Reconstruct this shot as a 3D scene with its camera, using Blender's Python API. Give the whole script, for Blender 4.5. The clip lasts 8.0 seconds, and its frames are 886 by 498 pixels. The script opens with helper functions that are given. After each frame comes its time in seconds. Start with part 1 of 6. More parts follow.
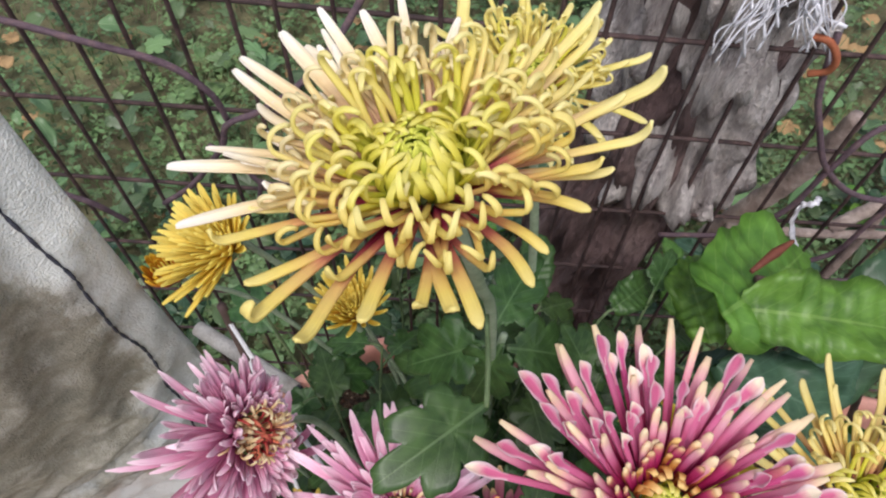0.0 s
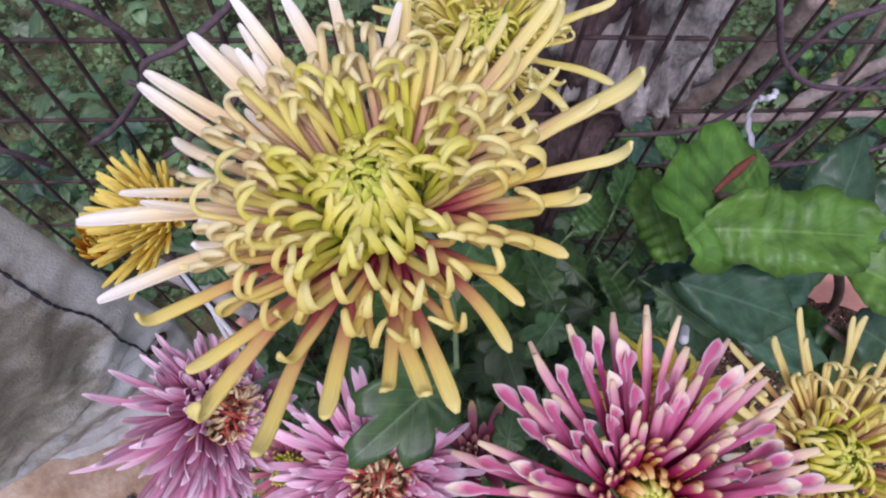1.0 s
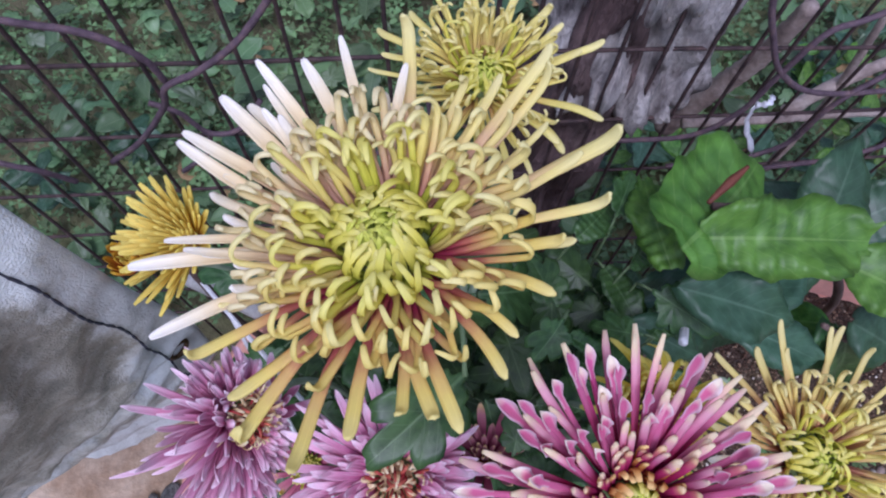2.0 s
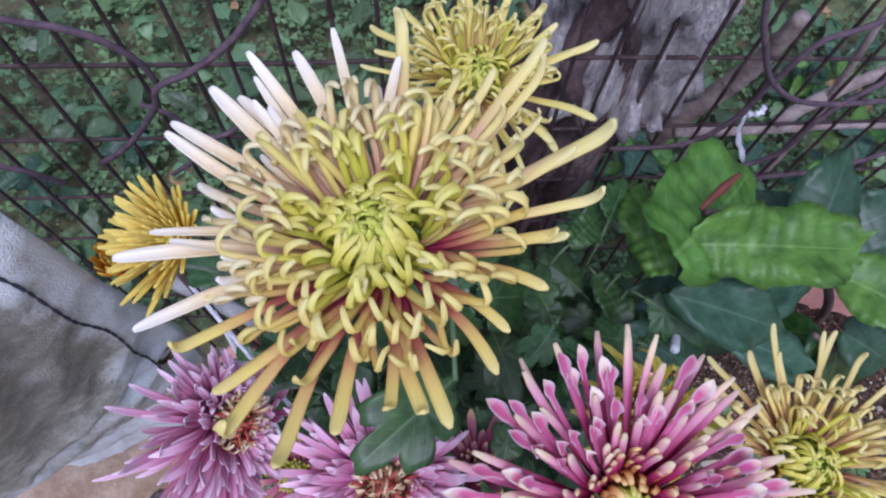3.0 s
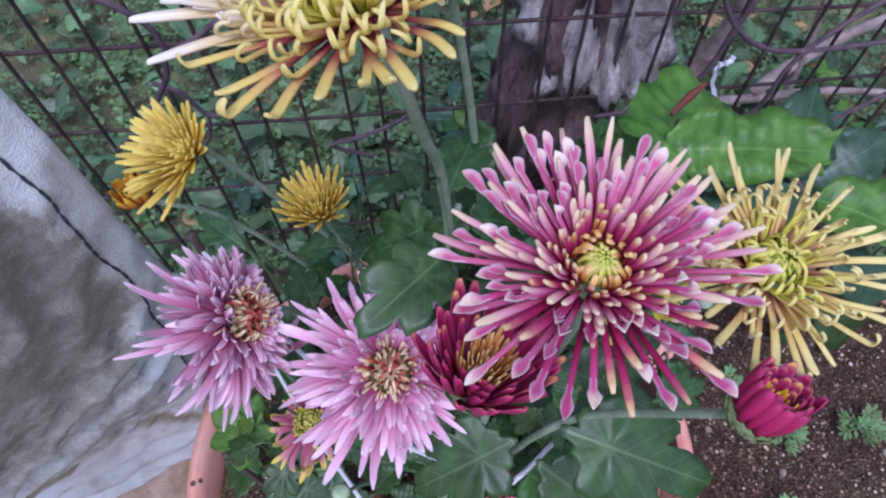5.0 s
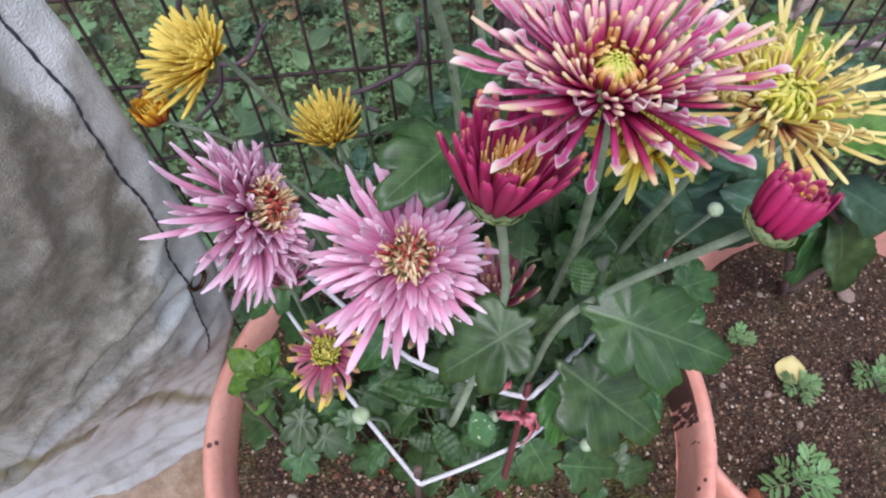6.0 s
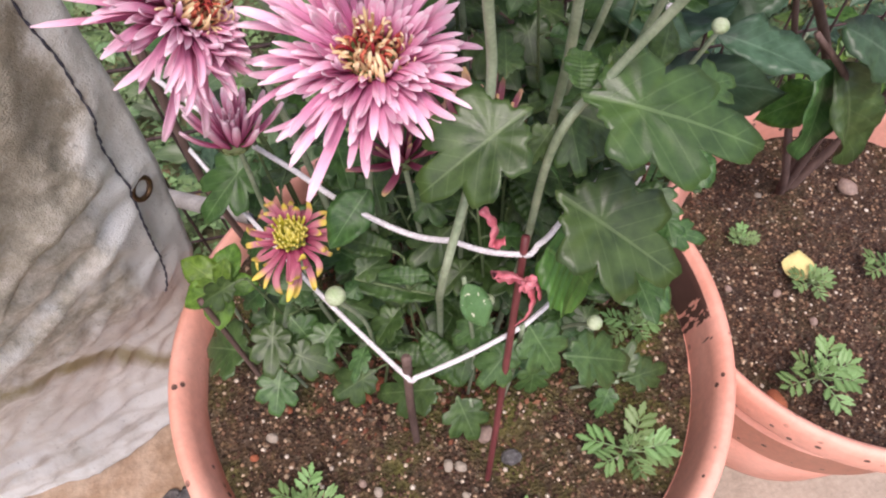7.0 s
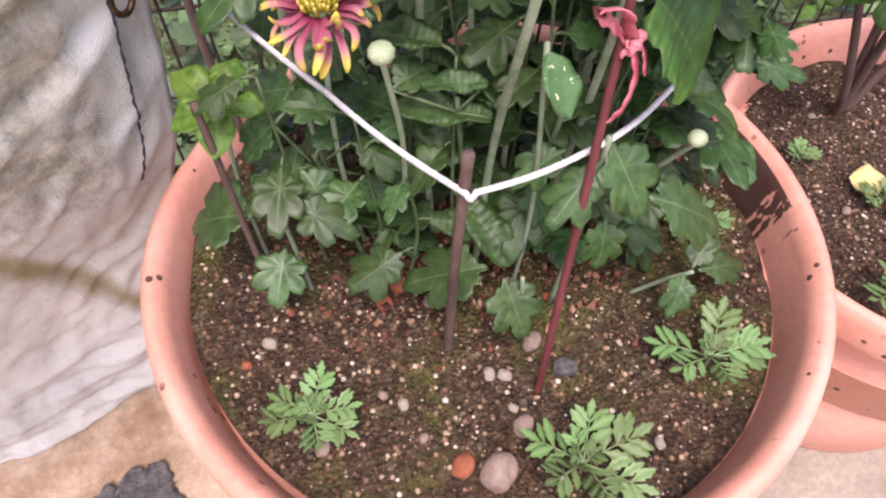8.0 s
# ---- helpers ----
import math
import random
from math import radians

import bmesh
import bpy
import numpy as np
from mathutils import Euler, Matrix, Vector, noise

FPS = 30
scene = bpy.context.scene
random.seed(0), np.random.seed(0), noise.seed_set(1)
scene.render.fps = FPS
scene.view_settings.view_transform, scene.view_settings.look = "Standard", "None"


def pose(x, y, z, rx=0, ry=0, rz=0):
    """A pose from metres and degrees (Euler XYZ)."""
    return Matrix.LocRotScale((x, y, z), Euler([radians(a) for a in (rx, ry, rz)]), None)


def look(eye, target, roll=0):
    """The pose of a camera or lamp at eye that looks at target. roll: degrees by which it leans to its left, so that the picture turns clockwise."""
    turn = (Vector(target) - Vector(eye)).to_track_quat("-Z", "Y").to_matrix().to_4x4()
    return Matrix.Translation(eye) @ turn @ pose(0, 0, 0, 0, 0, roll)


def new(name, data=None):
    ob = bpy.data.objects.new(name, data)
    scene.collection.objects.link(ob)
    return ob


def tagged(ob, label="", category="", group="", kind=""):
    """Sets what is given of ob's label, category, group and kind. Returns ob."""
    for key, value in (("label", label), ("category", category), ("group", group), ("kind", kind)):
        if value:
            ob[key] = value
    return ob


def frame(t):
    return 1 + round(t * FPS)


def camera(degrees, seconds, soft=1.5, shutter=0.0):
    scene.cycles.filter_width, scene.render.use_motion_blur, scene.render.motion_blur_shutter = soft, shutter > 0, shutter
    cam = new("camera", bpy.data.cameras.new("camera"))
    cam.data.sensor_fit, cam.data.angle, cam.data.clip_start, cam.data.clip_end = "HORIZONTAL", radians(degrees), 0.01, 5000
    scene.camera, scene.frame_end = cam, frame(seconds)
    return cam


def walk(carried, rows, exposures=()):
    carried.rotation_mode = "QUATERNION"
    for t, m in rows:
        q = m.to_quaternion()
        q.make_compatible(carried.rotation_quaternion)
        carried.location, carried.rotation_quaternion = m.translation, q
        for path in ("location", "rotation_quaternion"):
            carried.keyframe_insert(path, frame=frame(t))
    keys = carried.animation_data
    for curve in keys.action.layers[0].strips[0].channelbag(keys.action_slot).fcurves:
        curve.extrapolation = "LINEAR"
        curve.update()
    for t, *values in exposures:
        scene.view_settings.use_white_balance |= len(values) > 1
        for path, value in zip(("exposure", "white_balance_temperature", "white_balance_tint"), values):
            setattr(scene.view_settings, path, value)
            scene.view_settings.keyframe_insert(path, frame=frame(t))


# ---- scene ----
cam = camera(65.0, 8.0, soft=2.1)
PATH = [
    (0.0, (-0.0083, -0.0754, 0.6441), (-0.0055, 0.1908, 0.2208), 1.41),
    (0.5, (-0.0103, -0.0501, 0.6458), (0.0049, 0.1634, 0.1939), 1.81),
    (1.0, (-0.0087, -0.0386, 0.6458), (0.0249, 0.1454, 0.1821), 5.56),
    (1.5, (-0.0118, -0.034, 0.661), (0.0177, 0.1452, 0.1952), 4.36),
    (2.0, (-0.0078, -0.0367, 0.6665), (0.0177, 0.1433, 0.2007), 2.54),
    (3.5, (-0.0081, -0.043, 0.6619), (0.0264, 0.1485, 0.2013), 5.28),
    (4.0, (-0.0104, -0.0591, 0.6629), (0.0173, 0.1418, 0.2059), 2.5),
    (4.5, (-0.0083, -0.0882, 0.6623), (0.0205, 0.1357, 0.2162), 1.12),
    (5.0, (-0.0081, -0.1231, 0.6485), (0.0203, 0.1132, 0.2088), -1.73),
    (6.5, (-0.0323, -0.2016, 0.5887), (0.0029, 0.0565, 0.162), -4.8),
    (7.0, (-0.0376, -0.2207, 0.5336), (0.0084, 0.0334, 0.1055), -5.21),
    (7.5, (-0.0717, -0.248, 0.4797), (-0.0135, 0.0186, 0.0607), -2.74),
    (8.0, (-0.0984, -0.2624, 0.3909), (-0.023, 0.0206, -0.0144), -0.79),
]
exposures = [(0.0, 0.40, 6350, 15), (0.5, 0.24, 6200, 15), (1.0, 0.16, 5700, 27), (1.5, 0.12, 5300, 26), (3.5, 0.14, 5150, 27), (5.0, 0.2, 5080, 28), (6.5, 0.6, 6250, 16), (7.0, 0.78, 6650, 26), (8.0, 1.05, 6600, 31)]
walk(cam, [(t, look(eye, target, roll)) for t, eye, target, roll in PATH], exposures)

# ---- light: an overcast day ----
world = bpy.data.worlds.new("overcast_sky")
scene.world = world
world.use_nodes = True
wn, wl = world.node_tree.nodes, world.node_tree.links
sky = wn.new("ShaderNodeTexSky")
sky.sky_type, sky.sun_disc = "NISHITA", False
sky.sun_elevation, sky.sun_rotation = radians(67), radians(-171)
sky.air_density, sky.dust_density = 1.0, 3.0
wn["Background"].inputs["Strength"].default_value = 0.15
grade = wn.new("ShaderNodeHueSaturation")
grade.inputs["Saturation"].default_value = 0.6
wl.new(sky.outputs[0], grade.inputs["Color"])
wl.new(grade.outputs[0], wn["Background"].inputs["Color"])
sun = new("sun", bpy.data.lights.new("sun", "SUN"))
sun.data.energy, sun.data.angle, sun.data.color = 1.5, radians(22), (1.0, 0.965, 0.91)
sun.matrix_basis = look((-0.15, -0.95, 2.3), (0, 0, 0))

# ---- materials ----
def srgb(h):
    c = [int(h[i:i + 2], 16) / 255 for i in (0, 2, 4)]
    return tuple(v / 12.92 if v < 0.04045 else ((v + 0.055) / 1.055) ** 2.4 for v in c) + (1.0,)


class Nodes:
    """A small shorthand for building one node material."""

    def __init__(self, name):
        self.mat = bpy.data.materials.new(name)
        self.mat.use_nodes = True
        self.t = self.mat.node_tree
        self.out = self.t.nodes["Material Output"]
        self.bsdf = self.t.nodes["Principled BSDF"]

    def add(self, kind, **values):
        node = self.t.nodes.new("ShaderNode" + kind)
        for key, value in values.items():
            if key == "op":
                node.operation = value
            elif key == "blend":
                node.data_type, node.blend_type = "RGBA", value
            else:
                node.inputs[key.replace("_", " ")].default_value = value
        return node

    def link(self, a, b):
        self.t.links.new(a, b)

    def math(self, op, a, b=None):
        node = self.add("Math", op=op)
        for i, v in enumerate((a, b)):
            if v is None:
                continue
            if isinstance(v, (int, float)):
                node.inputs[i].default_value = v
            else:
                self.link(v, node.inputs[i])
        return node.outputs[0]

    def noise(self, scale, detail=4.0, rough=0.55, coord="Object", stretch=None):
        tc = self.add("TexCoord")
        n = self.add("TexNoise", Scale=scale, Detail=detail, Roughness=rough)
        src = tc.outputs[coord]
        if stretch:
            mp = self.add("Mapping")
            mp.inputs["Scale"].default_value = stretch
            self.link(src, mp.inputs["Vector"])
            src = mp.outputs[0]
        self.link(src, n.inputs["Vector"])
        return n.outputs["Fac"]

    def ramp(self, fac, stops):
        r = self.add("ValToRGB")
        el = r.color_ramp.elements
        while len(el) < len(stops):
            el.new(0.5)
        for e, (p, c) in zip(el, stops):
            e.position, e.color = p, (srgb(c) if isinstance(c, str) else c)
        self.link(fac, r.inputs[0])
        return r.outputs[0]

    def mix(self, fac, a, b, blend="MIX"):
        m = self.t.nodes.new("ShaderNodeMix")
        m.data_type, m.blend_type = "RGBA", blend
        for sock, v in ((m.inputs[0], fac), (m.inputs[6], a), (m.inputs[7], b)):
            if isinstance(v, (int, float)):
                sock.default_value = v
            elif isinstance(v, tuple):
                sock.default_value = v
            elif isinstance(v, str):
                sock.default_value = srgb(v)
            else:
                self.link(v, sock)
        return m.outputs[2]

    def bump(self, height, strength=0.4, dist=0.001):
        b = self.add("Bump", Strength=strength, Distance=dist)
        self.link(height, b.inputs["Height"])
        self.link(b.outputs[0], self.bsdf.inputs["Normal"])
        return b.outputs[0]

    def done(self, color, rough=0.6, spec=0.5):
        if isinstance(color, str):
            self.bsdf.inputs["Base Color"].default_value = srgb(color)
        else:
            self.link(color, self.bsdf.inputs["Base Color"])
        if isinstance(rough, (int, float)):
            self.bsdf.inputs["Roughness"].default_value = rough
        else:
            self.link(rough, self.bsdf.inputs["Roughness"])
        self.bsdf.inputs["Specular IOR Level"].default_value = spec
        return self.mat

    def sheer(self, color, amount):
        """Lets some light through a thin petal or leaf."""
        tr = self.add("BsdfTranslucent")
        self.link(color, tr.inputs["Color"])
        ms = self.add("MixShader")
        ms.inputs[0].default_value = amount
        self.link(self.bsdf.outputs[0], ms.inputs[1])
        self.link(tr.outputs[0], ms.inputs[2])
        self.link(ms.outputs[0], self.out.inputs["Surface"])


def petal_material(name, stops, edge=None, edge_from=0.7, vary=0.12, sheer=0.22, rough=0.5, back=None, edge_side=0.3):
    """Colour runs along the petal (UV x); fine ribs run lengthwise (UV y); edge: the colour of a spoon's lip."""
    n = Nodes(name)
    uv = n.add("UVMap")
    sep = n.add("SeparateXYZ")
    n.link(uv.outputs[0], sep.inputs[0])
    s, v = sep.outputs[0], sep.outputs[1]
    under = n.math("GREATER_THAN", v, 1.5)
    v = n.math("SUBTRACT", v, n.math("MULTIPLY", under, 2.0))
    rnd = n.add("ObjectInfo").outputs["Random"]
    wob = n.math("MULTIPLY", n.noise(260.0, 3.0), 0.14)
    s2 = n.math("ADD", s, n.math("SUBTRACT", wob, 0.07))
    s3 = n.math("ADD", s2, n.math("MULTIPLY", n.math("SUBTRACT", rnd, 0.5), vary * 1.6))
    col = n.ramp(s3, stops)
    if edge:
        side = n.math("ABSOLUTE", n.math("SUBTRACT", v, 0.5))
        soft = n.math("MAXIMUM", n.math("MINIMUM", n.math("MULTIPLY", n.math("SUBTRACT", side, edge_side - 0.2), 3.6), 1.0), 0.0)
        lip = n.math("MULTIPLY", soft, n.math("GREATER_THAN", s, edge_from))
        col = n.mix(n.math("MULTIPLY", lip, 0.8), col, edge)
    if back:
        col = n.mix(under, col, n.ramp(s3, back))
    streak = n.add("TexNoise", Scale=1.0, Detail=3.0)
    mp = n.add("Mapping")
    mp.inputs["Scale"].default_value = (3.0, 22.0, 1.0)
    n.link(uv.outputs[0], mp.inputs["Vector"])
    n.link(mp.outputs[0], streak.inputs["Vector"])
    tone = n.ramp(streak.outputs["Fac"], [(0.3, (0.87, 0.85, 0.82, 1)), (0.7, (1.05, 1.05, 1.05, 1))])
    col = n.mix(1.0, col, tone, "MULTIPLY")
    hs = n.add("HueSaturation")
    n.link(col, hs.inputs["Color"])
    val = n.math("ADD", n.math("MULTIPLY", rnd, vary * 2), 1.0 - vary)
    n.link(val, hs.inputs["Value"])
    col = hs.outputs[0]
    n.bump(streak.outputs["Fac"], 0.35, 0.0005)
    n.done(col, rough, 0.35)
    n.sheer(col, sheer)
    return n.mat


def leaf_material(name, deep, mid, vein, sheer=0.16, rough=0.42, ribs=7.0, vary=0.5, island=False):
    n = Nodes(name)
    uv = n.add("UVMap")
    sep = n.add("SeparateXYZ")
    n.link(uv.outputs[0], sep.inputs[0])
    s, v = sep.outputs[0], sep.outputs[1]
    side = n.math("ABSOLUTE", n.math("SUBTRACT", v, 0.5))
    midrib = n.math("LESS_THAN", side, n.math("SUBTRACT", 0.028, n.math("MULTIPLY", s, 0.02)))
    ph = n.math("MULTIPLY", n.math("SUBTRACT", s, n.math("MULTIPLY", side, 0.55)), ribs)
    fr = n.math("ABSOLUTE", n.math("SUBTRACT", n.math("FRACT", ph), 0.5))
    lat = n.math("GREATER_THAN", fr, 0.455)
    vmask = n.math("MAXIMUM", midrib, n.math("MULTIPLY", lat, 0.42))
    rnd = n.add("NewGeometry").outputs["Random Per Island"] if island else n.add("ObjectInfo").outputs["Random"]
    base = n.mix(n.ramp(n.noise(5.0, 3.0), [(0.35, (0, 0, 0, 1)), (0.68, (1, 1, 1, 1))]), deep, mid)
    col = n.mix(n.math("MULTIPLY", vmask, 0.26), base, vein)
    fine = n.noise(70.0, 3.0)
    col = n.mix(0.08, col, n.ramp(fine, [(0.3, (0.35, 0.35, 0.35, 1)), (0.75, (1, 1, 1, 1))]), "MULTIPLY")
    hs = n.add("HueSaturation")
    n.link(n.math("ADD", n.math("MULTIPLY", rnd, 0.035), 0.482), hs.inputs["Hue"])
    n.link(n.math("ADD", n.math("MULTIPLY", rnd, vary), 1.1 - vary / 2), hs.inputs["Value"])
    n.link(col, hs.inputs["Color"])
    col = hs.outputs[0]
    height = n.math("SUBTRACT", n.math("MULTIPLY", fine, 0.4), n.math("MULTIPLY", vmask, 0.6))
    n.bump(height, 0.5, 0.0007)
    n.done(col, n.math("ADD", n.math("MULTIPLY", n.noise(9.0), 0.2), rough - 0.08), 0.5)
    n.sheer(col, sheer)
    return n.mat


def surface(name, stops, scale, rough=0.7, bump=0.4, dist=0.002, detail=6.0, fine=None, spec=0.4, stretch=None, island=False, metal=0.0):
    n = Nodes(name)
    if island:
        f = n.add("NewGeometry").outputs["Random Per Island"]
    else:
        f = n.noise(scale, detail, 0.6, stretch=stretch)
    col = n.ramp(f, stops)
    g = n.noise(fine or scale * 7, 4.0, 0.65, stretch=stretch)
    col = n.mix(0.5, col, n.ramp(g, [(0.3, (0.45, 0.45, 0.45, 1)), (0.7, (1.1, 1.1, 1.1, 1))]), "MULTIPLY")
    n.bump(g, bump, dist)
    n.bsdf.inputs["Metallic"].default_value = metal
    return n.done(col, n.math("ADD", n.math("MULTIPLY", g, 0.25), rough - 0.12), spec)


M_YELLOW = petal_material("petal_yellow", [(0.0, "b85a66"), (0.2, "dc9c8a"), (0.44, "f2cea6"), (0.62, "f8e49c"), (0.8, "fcf09c"), (1.0, "fef6b4")], sheer=0.38, vary=0.07)
M_GOLD = petal_material("petal_gold", [(0.0, "94384c"), (0.2, "c8846c"), (0.4, "ecca84"), (0.65, "f4e48c"), (1.0, "faf0ac")], sheer=0.36)
M_CREAMHOOK = petal_material("petal_cream_hook", [(0.0, "b86470"), (0.24, "dca892"), (0.48, "f0d0a8"), (0.7, "f7e6a8"), (1.0, "fcf3c6")], sheer=0.38, vary=0.07)
M_REDBASE = petal_material("petal_red_base", [(0.0, "86143c"), (0.28, "b43e5c"), (0.46, "d48470"), (0.62, "eecc80"), (0.8, "f5e37e"), (1.0, "f9ec98")], sheer=0.36, vary=0.07)
M_PALE = petal_material("petal_pale_yellow", [(0.0, "d8a074"), (0.25, "eed880"), (0.5, "f8ec88"), (0.8, "fcf298"), (1.0, "fef6b4")], sheer=0.42, vary=0.07)
M_CREAM = petal_material("petal_cream", [(0.0, "b8707a"), (0.2, "dca890"), (0.42, "eccca0"), (0.66, "f4e0b0"), (0.86, "fbf2d8"), (1.0, "fefaf0")], sheer=0.3, vary=0.10)
M_LIME = petal_material("petal_lime", [(0.0, "c4d042"), (0.35, "eaea58"), (0.7, "f8f274"), (1.0, "fcf69c")], vary=0.07, sheer=0.45)
M_CORE = petal_material("petal_core", [(0.0, "b4d042"), (0.5, "dcea5a"), (1.0, "f2f47a")], vary=0.07, sheer=0.45)
M_MAGENTA = petal_material("petal_magenta", [(0.0, "8a0a3e"), (0.26, "c0306c"), (0.55, "e07ca8"), (0.9, "dc749e"), (1.0, "f8eeda")], edge="f8e8ee", edge_from=0.72, edge_side=0.39, back=[(0.0, "8a0a3e"), (0.3, "ca4280"), (0.6, "ea9cc2"), (0.8, "f6deea"), (1.0, "f8f2e2")], sheer=0.38)
M_MAGENTA_TIP = petal_material("petal_magenta_yellow_tip", [(0.0, "8a0a3e"), (0.28, "c02c66"), (0.56, "e27ca8"), (0.78, "f4bcc8"), (0.93, "f8e2c0"), (1.0, "f6e6c2")], sheer=0.38)
M_SPOON_DEEP = petal_material("petal_deep_spoon", [(0.0, "70062e"), (0.3, "a81c58"), (0.65, "cc4a86"), (0.9, "d868a0"), (1.0, "f6e2cc")], edge="f6e0e8", edge_from=0.72, edge_side=0.39, back=[(0.0, "70062e"), (0.3, "aa205a"), (0.65, "d2588e"), (0.84, "f0c6d6"), (1.0, "f8eed8")], sheer=0.34)
M_MAGENTA_DEEP = petal_material("petal_deep_magenta_tip", [(0.0, "70062e"), (0.35, "a81a54"), (0.68, "c84078"), (0.84, "dc8486"), (0.93, "eec896"), (1.0, "f4dcae")], sheer=0.34)
M_OCHRE = petal_material("petal_ochre", [(0.0, "7c1a30"), (0.45, "b4502f"), (0.72, "dc9a4c"), (1.0, "efcc84")])
M_LILAC = petal_material("petal_lilac", [(0.0, "c64c86"), (0.25, "de7eb0"), (0.6, "ecaaca"), (1.0, "fbe6f0")], vary=0.10, sheer=0.36)
M_CREAMTUBE = petal_material("petal_cream_tube", [(0.0, "e09a80"), (0.3, "f0c094"), (0.6, "f8e2ae"), (1.0, "fdf2d0")], sheer=0.45)
M_HEARTRED = petal_material("petal_heart_red", [(0.0, "7a1420"), (0.5, "a83038"), (1.0, "d07858")])
M_CRIMSON = petal_material("petal_crimson", [(0.0, "8e1040"), (0.5, "ac1c58"), (0.86, "bc3068"), (0.96, "cc7c68"), (1.0, "e2b05c")], edge="c45c8c", edge_from=0.2, edge_side=0.42, back=[(0.0, "96184a"), (0.5, "b4205c"), (1.0, "b83468")])
M_BRONZE = petal_material("petal_bronze", [(0.0, "8c2c50"), (0.4, "b8647c"), (0.68, "cc8c94"), (0.82, "e0c268"), (1.0, "e2d45a")])
M_BUDYEL = petal_material("petal_bud_yellow", [(0.0, "9a2626"), (0.22, "cc622c"), (0.42, "e6b838"), (0.62, "eed84a"), (1.0, "f5e86e")], sheer=0.32, back=[(0.0, "8c1c24"), (0.35, "b8442c"), (0.6, "dca03a"), (1.0, "f0d85c")])
M_SUNNY = petal_material("petal_sunny_yellow", [(0.0, "b4501e"), (0.14, "de9c34"), (0.35, "eed044"), (1.0, "f8e87c")], sheer=0.4, back=[(0.0, "8c1c24"), (0.15, "c0602c"), (0.30, "e8c848"), (1.0, "f6e670")])
M_LEMON = petal_material("petal_lemon", [(0.0, "a85a2a"), (0.18, "e0b838"), (0.5, "f0e04c"), (1.0, "f8ee84")], sheer=0.4)
M_BUDOR = petal_material("petal_bud_orange", [(0.0, "8c1c22"), (0.4, "c4571f"), (0.7, "dd9a24"), (1.0, "e2b72c")])
M_LEAF = leaf_material("chrysanthemum_leaf", "28441c", "456431", "82a06c", rough=0.36)
M_LEAF_LOW = leaf_material("chrysanthemum_leaf_low", "2d4923", "4b6a38", "88a472", rough=0.36)
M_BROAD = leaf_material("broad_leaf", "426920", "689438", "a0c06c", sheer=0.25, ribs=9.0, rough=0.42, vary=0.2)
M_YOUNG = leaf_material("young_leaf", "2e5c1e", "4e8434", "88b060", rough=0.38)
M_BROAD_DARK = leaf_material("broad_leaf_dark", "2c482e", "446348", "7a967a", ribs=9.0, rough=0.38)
M_MARI = leaf_material("marigold_leaf", "6c9050", "94b47c", "bccfa8", sheer=0.25, ribs=6.0)
M_CLOVER = leaf_material("clover_leaf", "48603c", "6c8652", "8ea06c", ribs=5.0, rough=0.6, vary=0.9, island=True)
M_COVER = leaf_material("weed_leaf", "40583a", "66804f", "92a47e", ribs=8.0, rough=0.4, vary=1.0, island=True)
M_BRANCH = surface("dry_branch_bark", [(0.3, "7a6a64"), (0.5, "a6948a"), (0.75, "d0c0b4")], 40.0, 0.9, 0.8, 0.002, stretch=(1, 1, 1), fine=240.0)
M_STEM = surface("green_stem", [(0.3, "74896a"), (0.7, "a6b498")], 60.0, 0.6, 0.3, 0.0004)
M_SHOOT = surface("dark_shoot_stem", [(0.3, "46583a"), (0.7, "6f8458")], 60.0, 0.6, 0.3, 0.0004)
M_STEM_BR = surface("brown_stem", [(0.3, "4c3a34"), (0.7, "7a655c")], 80.0, 0.75, 0.5, 0.0008, stretch=(1, 1, 0.2))
M_RED = surface("red_cane", [(0.3, "5c2a2c"), (0.7, "7e4444")], 60.0, 0.5, 0.3, 0.0006, stretch=(1, 1, 0.2))
M_RIBBON = surface("red_ribbon", [(0.3, "c44e60"), (0.7, "e8969e")], 90.0, 0.35, 0.3, 0.0006)
M_ROPE = surface("white_cord", [(0.3, "dcdadc"), (0.7, "faf9f8")], 500.0, 0.7, 0.6, 0.0006)
M_CALYX = surface("calyx_green", [(0.3, "55683a"), (0.7, "86925e")], 120.0, 0.6, 0.4, 0.0006)
M_DUSTY = petal_material("petal_dusty_pink", [(0.0, "8c2c50"), (0.45, "b2607c"), (0.8, "c88a96"), (1.0, "dcbc8c")])
M_WIRE = surface("rusty_wire", [(0.25, "2c2426"), (0.5, "4a3a38"), (0.75, "6a5450")], 90.0, 0.75, 0.6, 0.0008, metal=0.2)
M_WIRE2 = surface("old_tie_wire", [(0.25, "4a3a40"), (0.5, "66545c"), (0.75, "846a66")], 120.0, 0.7, 0.8, 0.001, metal=0.2)
M_BARK = surface("grey_fibrous_bark", [(0.3, "8a807e"), (0.42, "b8aeaa"), (0.55, "dcd4ce"), (0.75, "f6f0ea")], 70.0, 0.9, 1.0, 0.006, stretch=(1, 1, 0.4), fine=420.0)
M_WOOD = surface("dark_rotten_wood", [(0.25, "3a2c2c"), (0.5, "685452"), (0.62, "84706c"), (0.8, "aa9892")], 22.0, 0.9, 1.0, 0.008, stretch=(1, 1, 0.3))
M_RAG = surface("white_raffia", [(0.3, "c4c4cc"), (0.7, "efeff2")], 200.0, 0.7, 0.4, 0.0006)
M_RUST = surface("orange_rust", [(0.3, "8a4a30"), (0.7, "b06a48")], 60.0, 0.8, 0.5, 0.001)
